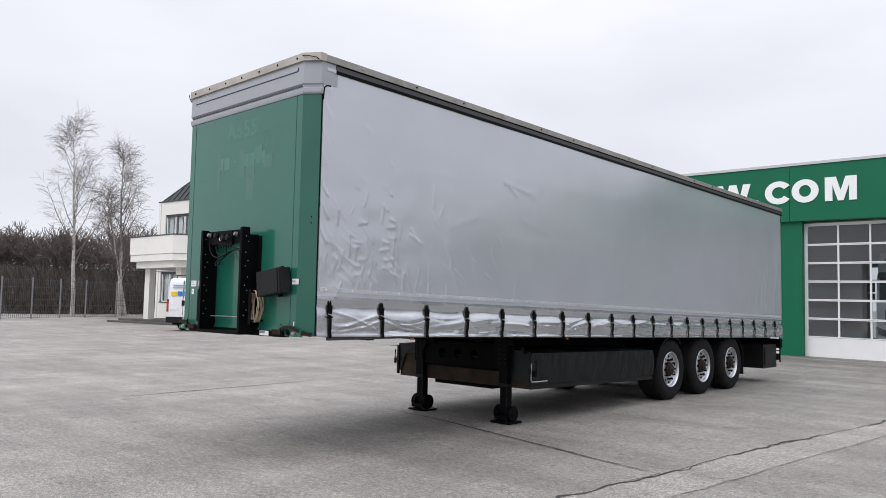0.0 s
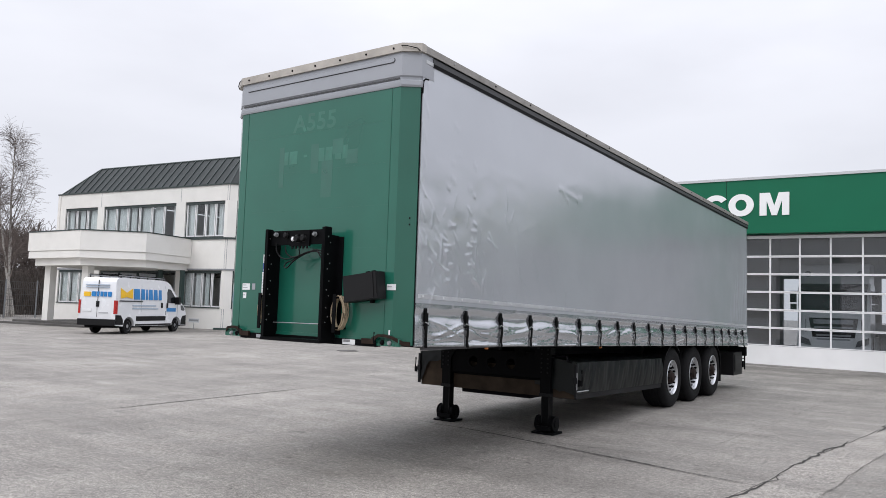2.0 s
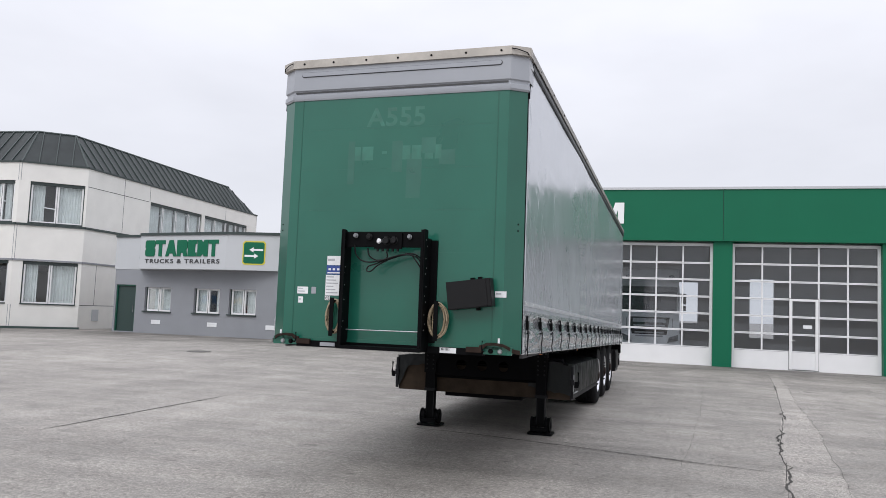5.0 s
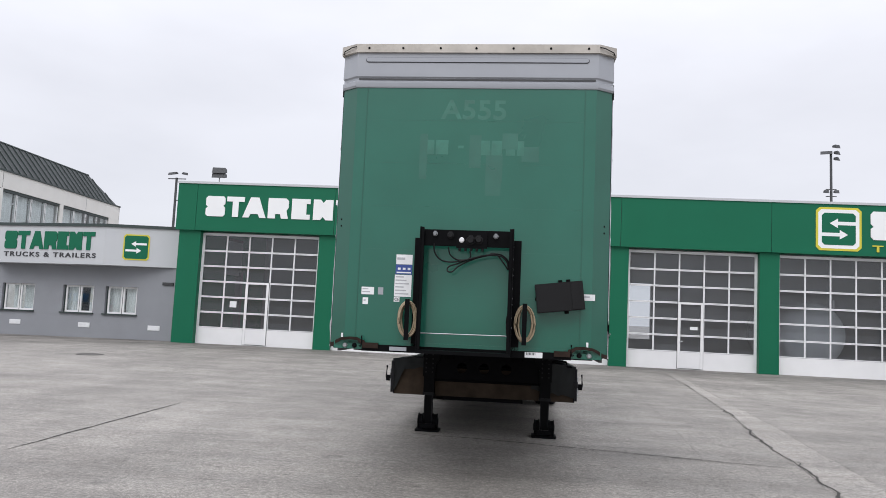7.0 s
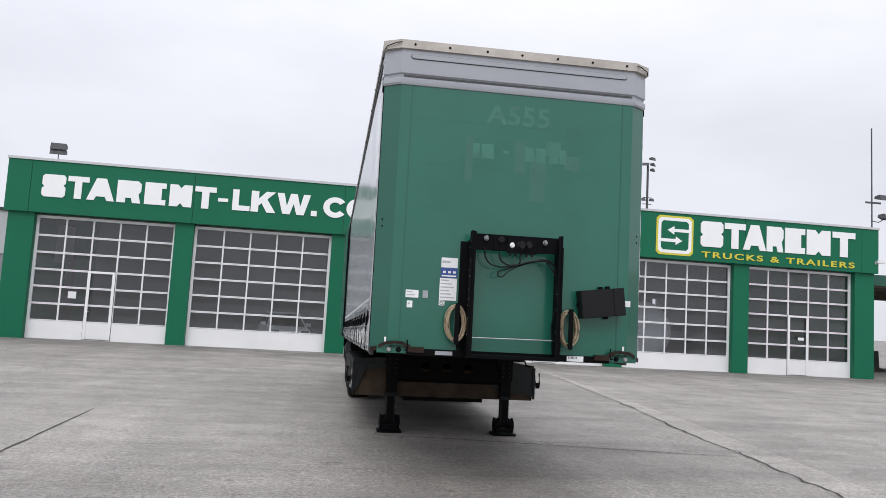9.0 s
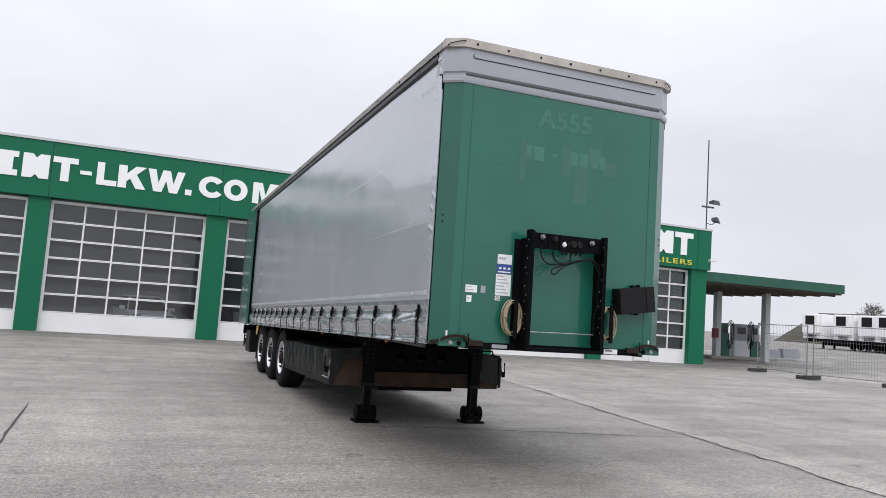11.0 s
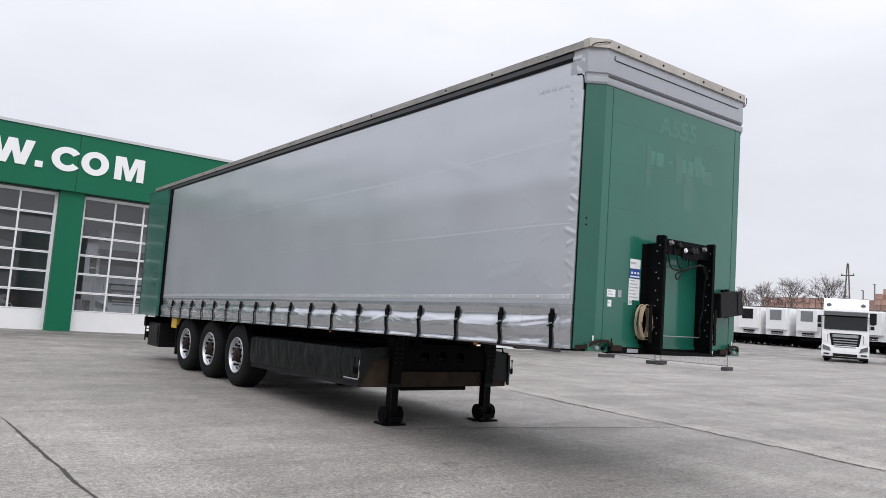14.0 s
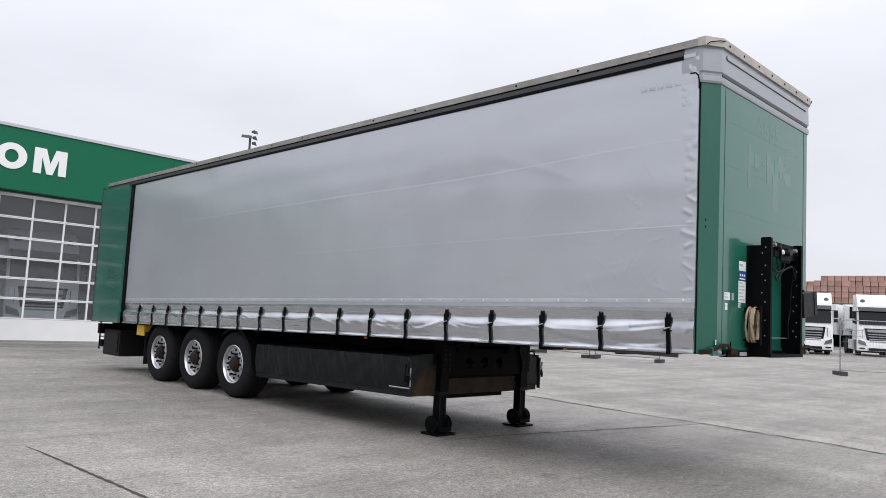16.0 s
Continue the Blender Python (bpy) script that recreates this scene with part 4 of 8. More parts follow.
office_face(OP[0], OP[1], (
    [(0.035, 0.225, 3), (0.30, 0.745, -4), (0.778, 0.985, 4)],
    [(0.055, 0.265, 3), (0.305, 0.727, 6), (0.778, 0.985, 4)]))
office_face(OP[1], OP[2], ([(0.145, 0.945, 2)], [(0.16, 0.965, 2)]))
office_face(OP[2], OP[3], ([], [(0.29, 0.59, 4), (0.61, 0.92, 4)]))
wall_strip(office, "rear_wall", OP[3], OP[4], -0.4, 8.35, M["render_white"])
wall_strip(office, "rear_wall", OP[4], OP[0], -0.4, 8.35, M["render_white"])
bm = bmesh.new()
prism(bm, [(u * 0.97 - 0.3, v * 0.97 + 0.4) for u, v in OP], "z", 3.5, 3.7)
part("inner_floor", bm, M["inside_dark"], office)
# steep roof with standing seams
roof_top = 10.35


def inset(k, d):
    """Corner k of the plan moved inwards by d."""
    p, a, b = Vector(OP[k]), Vector(OP[k - 1]), Vector(OP[(k + 1) % len(OP)])
    u, v = (p - a).normalized(), (b - p).normalized()
    n1, n2 = Vector((-u.y, u.x)), Vector((-v.y, v.x))
    s = n1 + n2
    return p + s * d / (1 + n1.dot(n2))


bm = bmesh.new()
ins = 1.65
lo = [bm.verts.new((*Vector(inset(k, 0.12)), 8.44)) for k in range(5)]
hi = [bm.verts.new((*Vector(inset(k, ins)), roof_top)) for k in range(5)]
for k in range(5):
    bm.faces.new((lo[k], lo[(k + 1) % 5], hi[(k + 1) % 5], hi[k]))
bm.faces.new(hi)
bm.faces.new(lo[::-1])
roof = part("roof", bm, M["roof_metal"], office, "dark grey standing-seam metal roof")
for k in range(3):
    p0, q0, p1, q1 = Vector((*inset(k, 0.12), 8.44)), Vector((*inset(k + 1, 0.12), 8.44)), Vector((*inset(k, ins), roof_top)), Vector((*inset(k + 1, ins), roof_top))
    n = max(3, int((q0 - p0).length / 0.62))
    along = (q0 - p0).normalized()
    outw = (p1 - p0).cross(along).normalized()
    if outw.z < 0:
        outw = -outw
    for i in range(n + 1):
        a = p0 + along * ((q0 - p0).length * i / n)
        up = (p1 - p0) - along * (p1 - p0).dot(along)
        b = a + up
        # clip against the hips
        s0, s1 = (a - p0).dot(along), (b - p1).dot(along)
        top = 1.0
        lead, tail = (p1 - p0).dot(along), (q1 - q0).dot(along)
        if lead > 0 and s0 < lead:
            top = min(top, s0 / lead)
        rest = (q0 - a).dot(along)
        if tail < 0 and rest < -tail:
            top = min(top, rest / -tail)
        if top < 0.06:
            continue
        b = a + up * top
        sb = bmesh.new()
        w = along * 0.022
        h = outw * 0.05
        hexa(sb, [a - w, a + w, b + w, b - w, a - w + h, a + w + h, b + w + h, b - w + h])
        part("roof_seam", sb, M["roof_trim"], roof)
    ridge = bmesh.new()
    pipe(ridge, [p1, q1], 0.06)
    pipe(ridge, [p0, p1], 0.05)
    part("roof_ridge", ridge, M["roof_trim"], roof)
m0, len0 = on_wall(OP[0], OP[1])
m1, len1 = on_wall(OP[1], OP[2])
o = boxpart("base_edging", (-0.4, len1 + 0.1, -0.35, -0.02, -0.2, 0.13), M["door_green"], office, "low dark edging at the wall foot")
o.matrix_local = m1
m2, len2 = on_wall(OP[2], OP[3])
o = boxpart("meter_box", (1.0, 1.5, -0.03, 0.0, 0.45, 1.05), M["panel_grey"], office, "small pale wall box", bevel=0.01)
o.matrix_local = m2
for share, z0, z1 in ((0.16, 5.35, 8.36), (0.285, 7.5, 8.36), (0.06, 1.3, 3.38)):
    o = boxpart("slab_joint", (share * len2 - 0.012, share * len2 + 0.012, -0.004, 0.02, z0, z1), M["rail"], office)
    o.matrix_local = m2
for z in (1.24, 7.42):
    o = boxpart("slab_joint", (0.05, 0.28 * len2, -0.005, 0.02, z, z + 0.03), M["rail"], office)
    o.matrix_local = m2
# porch: balcony slab on posts before the front
porch = [(4.5, -0.02), (5.15, -5.2), (10.33, -5.68), (13.1, -3.7), (12.6, -0.02)]
for z0, z1, grow in ((3.35, 3.75, -0.3), (3.75, 4.12, -0.04), (4.12, 4.16, -0.07), (4.16, 5.22, 0.0)):
    bm = bmesh.new()
    prism(bm, [(u + (grow if u > 7 else -grow), v - (grow if v < 0 else 0)) for u, v in porch], "z", z0, z1)
    o = part("balcony_slab", bm, M["render_white"], office, "white balcony parapet over the entrance")
    o.matrix_local = m0
bm = bmesh.new()
prism(bm, [(u + (0.03 if u > 7 else -0.03), v - (0.03 if v < 0 else 0)) for u, v in porch], "z", 5.22, 5.28)
o = part("balcony_coping", bm, M["roof_trim"], office, "dark metal coping")
o.matrix_local = m0
for px, py in ((5.9, -4.2), (9.7, -4.6)):
    bm = bmesh.new()
    box(bm, px - 0.25, px + 0.25, py - 0.2, py + 0.2, 0.0, 3.35)
    o = part("porch_post", bm, M["render_white"], office, "white porch post")
    o.matrix_local = m0
for px, py in ((11.15, -0.9), (12.95, -0.9)):
    bm = bmesh.new()
    box(bm, px - 0.10, px + 0.10, py - 0.10, py + 0.10, 0.24, 3.35)
    o = part("entrance_post", bm, M["door_green"], office, "dark green steel post")
    o.matrix_local = m0
bm = bmesh.new()
box(bm, 4.2, 11.5, -5.2, -0.02, -0.2, 0.24)
box(bm, 3.8, 11.9, -5.7, -5.2, -0.2, 0.12)
o = part("entrance_step", bm, M["cover"], office, "grey entrance step")
o.matrix_local = m0


# ---- curtain-sided semi-trailer ----
TX, TY = -7.085, 4.61
trailer = thing("curtainsider_trailer", "green and grey curtain-sided semi-trailer parked on landing legs", "trailer", (TX, TY, 0), -0.43)
HALF, LENGTH = 1.25, 13.32


def floor_z(y):
    """Lower edge of the body."""
    return 1.246 - 0.0215 * y


def roof_z(y):
    """Upper edge of the roof rail."""
    return 4.02 - 0.0132 * y


def corner_plan(grow=0.0, chamfer=0.15, depth=0.11):
    h = HALF + grow
    return [(-h, depth - grow), (-h + chamfer, -grow), (h - chamfer, -grow), (h, depth - grow)]


# front wall: flat field between two canted corner posts
bm = bmesh.new()
box(bm, -HALF + 0.15, HALF - 0.15, 0.0, 0.06, 1.30, 3.69)
front = part("front_wall", bm, M["green"], trailer, "green painted front wall")
for s in (-1, 1):
    bm = bmesh.new()
    pl = [(s * (HALF - 0.15), 0.0), (s * HALF, 0.11), (s * HALF, 0.17), (s * (HALF - 0.2), 0.06)]
    prism(bm, pl, "z", 1.25, 3.69)
    part("corner_post", bm, M["green_dark"], trailer, "canted green corner post", bevel=0.006)
    bm = bmesh.new()
    box(bm, s * 1.0 - 0.004, s * 1.0 + 0.004, -0.003, 0.0, 1.30, 3.69)
    part("panel_seam", bm, M["green_dark"], front)
    for z in (2.36, 2.42):
        bm = bmesh.new()
        lathe(bm, [(0.001, -0.006), (0.009, -0.004), (0.009, 0.0), (0.001, 0.0)], (s * 1.2, 0.0745, z), "y", 8)
        part("rivet", bm, M["black"], trailer)
for z in (1.75, 2.15, 2.55, 2.95, 3.35):
    bm = bmesh.new()
    box(bm, -1.0, 1.0, -0.0008, 0.0, z, z + 0.0015)
    part("panel_seam", bm, M["ghost_dark"], front)

# grey cap with pressed grooves, whose shade is drawn as dark bars
def cap_ring(bm, z0, z1, g0, g1, back=0.30):
    a = [(x, y, z0) for x, y in corner_plan(g0)] + [(HALF + g0, back, z0), (-HALF - g0, back, z0)]
    b = [(x, y, z1) for x, y in corner_plan(g1)] + [(HALF + g1, back, z1), (-HALF - g1, back, z1)]
    va, vb = [bm.verts.new(p) for p in a], [bm.verts.new(p) for p in b]
    n = len(va)
    for i in range(n):
        bm.faces.new((va[i], va[(i + 1) % n], vb[(i + 1) % n], vb[i]))
    return va, vb


bm = bmesh.new()
first, _ = cap_ring(bm, 3.655, 3.672, 0.008, 0.015, 0.145)
bm.faces.new(first[::-1])
for z0, z1, g0, g1 in ((3.672, 3.712, 0.015, 0.014), (3.712, 3.724, 0.014, 0.002), (3.724, 3.748, 0.002, 0.002), (3.748, 3.760, 0.002, 0.013)):
    cap_ring(bm, z0, z1, g0, g1, 0.145)
low, _ = cap_ring(bm, 3.760, 3.78, 0.013, 0.013)
bm.faces.new(low[::-1])
cap_ring(bm, 3.78, 3.96, 0.013, 0.010)
_, last = cap_ring(bm, 3.96, 3.985, 0.010, 0.008)
bm.faces.new(last)
bmesh.ops.remove_doubles(bm, verts=list(bm.verts), dist=0.0005)
cap = part("front_cap", bm, M["cap"], trailer, "light grey pressed front cap", smooth=30)


def rounded_bar(bm, x0, x1, z0, z1, y0, y1, n=8):
    """A flat bar with half-round ends, pushed out along y."""
    r, zc = (z1 - z0) / 2, (z0 + z1) / 2
    pts = [(x1 - r + r * math.cos(a), zc + r * math.sin(a)) for a in (math.pi * (k / n - 0.5) for k in range(n + 1))]
    pts += [(x0 + r + r * math.cos(a), zc + r * math.sin(a)) for a in (math.pi * (k / n + 0.5) for k in range(n + 1))]
    prism(bm, pts, "y", y0, y1)


# Upper groove: a dark bar round the rib stands in for its shade.
for x0, x1, z0, z1 in ((-1.03, 1.03, 3.892, 3.942),):
    bm = bmesh.new()
    rounded_bar(bm, x0, x1, z0, z1, -0.0135, -0.006)
    part("cap_groove", bm, M["rail"], cap)
    bm = bmesh.new()
    rounded_bar(bm, x0 + 0.006, x1 - 0.006, z0 + 0.007, z1 - 0.004, -0.021, -0.006)
    part("cap_rib", bm, M["cap"], cap, bevel=0.003)
# Lower groove: shade put in as a dark bar laid in the recess.
bm = bmesh.new()
rounded_bar(bm, -1.09, 1.09, 3.728, 3.744, -0.008, 0.0)
part("cap_groove", bm, M["rail"], cap)
for s in (-1, 1):
    # black rubber edge that hooks over under the cap's wing
    bm = bmesh.new()
    x = s * (HALF + 0.012)
    pipe(bm, [(x, 0.128, 3.60), (x, 0.130, 3.68), (x, 0.140, 3.725), (x, 0.165, 3.748), (x, 0.215, 3.752)], 0.0075)
    part("edge_rubber", bm, M["black"], cap)
    bm = bmesh.new()
    box(bm, min(s * (HALF + 0.008), s * (HALF + 0.0155)), max(s * (HALF + 0.008), s * (HALF + 0.0155)), 0.165, 0.29, 3.90, 3.935)
    part("cap_tape", bm, M["panel_grey"], cap, "pale tape on the cap")

# cream aluminium edge with rivets round the front
bm = bmesh.new()
pl = corner_plan(0.03, 0.16, 0.10)
prism(bm, pl + [(HALF + 0.03, 0.14), (-HALF - 0.03, 0.14)], "z", 3.985, 4.065)
edge = part("roof_edge", bm, M["alu"], trailer, "cream aluminium roof edge with rivets", bevel=0.006)
for x in (-1.18, -1.0, -0.68, -0.33, 0.0, 0.34, 0.68, 1.02, 1.18):
    bm = bmesh.new()
    yy = -0.03 if abs(x) < 1.1 else 0.02
    lathe(bm, [(0.001, -0.008), (0.011, -0.005), (0.011, 0.012), (0.001, 0.012)], (x, yy, 4.025), "y", 8)
    part("rivet", bm, M["black"], edge)
for s in (-1, 1):
    bm = bmesh.new()
    pipe(bm, [(s * 1.265, 0.06, 3.99), (s * 1.25, 0.035, 4.01), (s * 1.17, -0.020, 4.03), (s * 1.12, -0.040, 4.035)], 0.0045)
    part("roof_hook", bm, M["black"], trailer)

# roof sheet
bm = bmesh.new()
hexa(bm, [(-HALF, 0.3, roof_z(0) - 0.03), (HALF, 0.3, roof_z(0) - 0.03), (HALF, LENGTH, roof_z(LENGTH) - 0.03), (-HALF, LENGTH, roof_z(LENGTH) - 0.03),
          (-HALF, 0.3, roof_z(0) + 0.03), (HALF, 0.3, roof_z(0) + 0.03), (HALF, LENGTH, roof_z(LENGTH) + 0.03), (-HALF, LENGTH, roof_z(LENGTH) + 0.03)])
part("roof", bm, M["alu"], trailer, "weathered aluminium roof edge")


def sloped_bar(name, x0, x1, y0, y1, dz0, dz1, base, mat, label="", parent=None):
    """A bar along the body that follows the slope of base(y)."""
    bm = bmesh.new()
    hexa(bm, [(x0, y0, base(y0) + dz0), (x1, y0, base(y0) + dz0), (x1, y1, base(y1) + dz0), (x0, y1, base(y1) + dz0),
              (x0, y0, base(y0) + dz1), (x1, y0, base(y0) + dz1), (x1, y1, base(y1) + dz1), (x0, y1, base(y1) + dz1)])
    return part(name, bm, mat, parent or trailer, label)


CURTAIN = {1: (0.130, 13.18), -1: (0.132, 11.95)}


def strap_places(s):
    if s > 0:
        return [4.886 - TY + 0.70 * i - 0.00234 * i * i for i in range(20)]
    return [4.98 - TY + 0.70 * i - 0.0035 * i * i for i in range(18)]


def make_creases(s):
    """Short folds of the cloth: (y, u, direction, half length, width, depth)."""
    rnd = random.Random(40 + s)
    out = []
    if s > 0:
        for col, low, high, n in ((0.64, 0.62, 1.25, 11), (0.62, 1.5, 1.85, 3), (0.74, 1.9, 2.25, 2), (1.05, 0.6, 1.3, 8), (1.04, 1.3, 1.9, 4)):
            for k in range(n):
                out.append((col + rnd.uniform(-0.07, 0.07), low + (high - low) * (k + rnd.random() * 0.8) / n, rnd.choice((0.0, 0.1, -0.1, -0.5)) + rnd.uniform(-0.15, 0.15),
                            rnd.uniform(0.02, 0.06), rnd.uniform(0.011, 0.018), rnd.uniform(0.0025, 0.006)))
        for k in range(95):
            y = abs(rnd.gauss(0, 1.3))
            out.append((0.15 + y, 0.45 + abs(rnd.gauss(0, 0.45)), rnd.choice((-1.1, -0.8, -0.6, 1.2, 1.5)) + rnd.uniform(-0.2, 0.2), rnd.uniform(0.02, 0.13), rnd.uniform(0.009, 0.016), rnd.uniform(0.0012, 0.0040)))
        for k in range(7):
            out.append((0.4 + 0.42 * k, 0.75 + 0.1 * rnd.random(), -1.05 + rnd.uniform(-0.2, 0.2), rnd.uniform(0.2, 0.36), 0.016, rnd.uniform(0.0015, 0.003)))
        for k in range(9):
            out.append((0.15 + 0.05 * rnd.random(), 0.5 + 0.25 * k, -1.05, rnd.uniform(0.05, 0.11), 0.014, rnd.uniform(0.003, 0.007)))
    else:
        for k in range(22):
            out.append((0.16 + 0.06 * rnd.random(), 0.45 + 0.10 * k, rnd.uniform(-0.5, 0.9), rnd.uniform(0.02, 0.07), rnd.uniform(0.009, 0.018), rnd.uniform(0.002, 0.007)))
        for k in range(26):
            out.append((0.3 + abs(rnd.gauss(0, 1.0)), 0.45 + abs(rnd.gauss(0, 0.5)), rnd.uniform(-1.2, 1.2), rnd.uniform(0.04, 0.16), rnd.uniform(0.010, 0.018), rnd.uniform(0.0004, 0.0012)))
    if s > 0:
        for k in range(16):
            out.append((rnd.uniform(11.6, 13.1), rnd.uniform(0.55, 1.5), 1.5 + rnd.uniform(-0.12, 0.12), rnd.uniform(0.08, 0.40), 0.026, rnd.uniform(0.005, 0.011)))
        out.append((3.4, 1.93, -0.12, 0.35, 0.02, 0.004))
        out.append((3.25, 1.88, -0.5, 0.10, 0.016, 0.004))
    for k in range(14):
        out.append((rnd.uniform(1, 12), rnd.uniform(0.5, 2.4), rnd.uniform(-0.5, 0.5), rnd.uniform(0.1, 0.5), 0.05, rnd.uniform(0.0006, 0.0016)))
    return out


HEM = 0.40
# the hem folds in under the buckles, rolls out and hangs down to a stiff lower edge
HEM_FORM = [(0.0, 0.020), (0.03, 0.028), (0.07, 0.013), (0.14, 0.010), (0.28, 0.021), (0.38, 0.028), (0.46, 0.027), (0.54, 0.019), (0.62, 0.001), (0.68, -0.012), (0.73, -0.016), (0.78, -0.012), (0.86, -0.001), (0.92, 0.001), (1.0, 0.0)]


def hem_folds(s, k):
    """Folds of the slack hem between strap k and the next: heights at both straps, sag, width, depth."""
    if (s, k) not in FOLDS:
        rnd = random.Random(900 + 50 * s + k)
        FOLDS[s, k] = [(rnd.uniform(0.03, 0.27), rnd.uniform(0.03, 0.27), rnd.uniform(-0.03, 0.06), rnd.uniform(0.009, 0.020), rnd.choice((-1, 1, 1)) * rnd.uniform(0.003, 0.0075)) for _ in range(6 if s > 0 else 3)]
    return FOLDS[s, k]


FOLDS = {}


def hem_slack(y):
    return 0.36 + 0.76 * smooth_step(y, 0.10, 0.9)


def curtain_offset(s, y, u, creases, straps):
    """How far the cloth stands out at y along the side, u from its lower edge in metres."""
    p = Vector((y * 0.9, u * 1.1, s * 7.3))
    o = (0.007 if s > 0 else 0.0048) * noise.noise(p * 0.7) + 0.0018 * noise.noise(p * 2.3) + 0.0032 * noise.noise(Vector((y * 0.22, u * 3.6, s * 2.1)))
    near = max(0.0, 1 - y / 3.0)
    o += (0.006 if s > 0 else 0.003) * near * noise.noise(p * (4.0 if s > 0 else 2.6)) * (1.0 if u < 1.8 else 0.4)
    for cy, cu, a, half, width, depth in creases:
        dy, du = y - cy, u - cu
        if abs(dy) > half + 3 * width or abs(du) > half + 3 * width:
            continue
        c, q = math.cos(a), math.sin(a)
        l, w = dy * c + du * q, -dy * q + du * c
        k = max(0.0, abs(l) - half) / width
        o += depth * math.exp(-(w / width) ** 2 - k * k)
    if u < HEM:
        gap = min(abs(y - t) for t in straps)
        pinch = smooth_step(gap, 0.015, 0.17)
        sway = 0.03 * noise.noise(Vector((y * 1.3, s * 2, 5))) + 0.025 * noise.noise(Vector((y * 3.1, s * 2, 9)))
        v = u / HEM
        v = v + sway * math.sin(math.pi * v) * pinch
        fade = smooth_step(1 - u / HEM, 0.0, 0.30)
        slack = hem_slack(y)
        o += slack * (0.85 if s > 0 else 1.0) * lerp_table(HEM_FORM, v) * (0.60 + 0.40 * pinch) * (1 + 0.2 * pinch * noise.noise(Vector((y * 2.1, s, 0))))
        crush = (1.3 if y < 0.7 else (1.7 - 0.10 * min(y, 7))) if s > 0 else (2.2 if y < 0.75 else (1.5 if 3.3 < y < 4.4 else 1.0))
        k = max(0, min(len(straps) - 2, sum(1 for t in straps if t < y) - 1))
        w = (y - straps[k]) / (straps[k + 1] - straps[k])
        if 0 < w < 1:
            for ul, ur, sag, width, depth in hem_folds(s, k):
                uc = ul + (ur - ul) * w - sag * 4 * w * (1 - w)
                o += fade * crush * depth * math.exp(-((u - uc) / width) ** 2) * min(1.0, 5 * w * (1 - w) + 0.15)
        for a, b, amp in ((0.70, 2.6, 0.006), (-0.55, 4.4, 0.004)):
            c, q = math.cos(a), math.sin(a)
            o += fade * crush * amp * noise.noise(Vector(((y * c + u * q) * b * 0.5, (u * c - y * q) * b * 1.5, s * 3 + b))) * (0.15 + 0.85 * pinch)
        o += fade * crush * 0.0016 * noise.noise(Vector((y * 13, u * 15, s * 5)))
        # the cloth lies against the side at its tightest places
        if o < -0.008:
            o = -0.008 - 0.007 * (1 - math.exp((o + 0.008) / 0.007))
    return o + 0.008


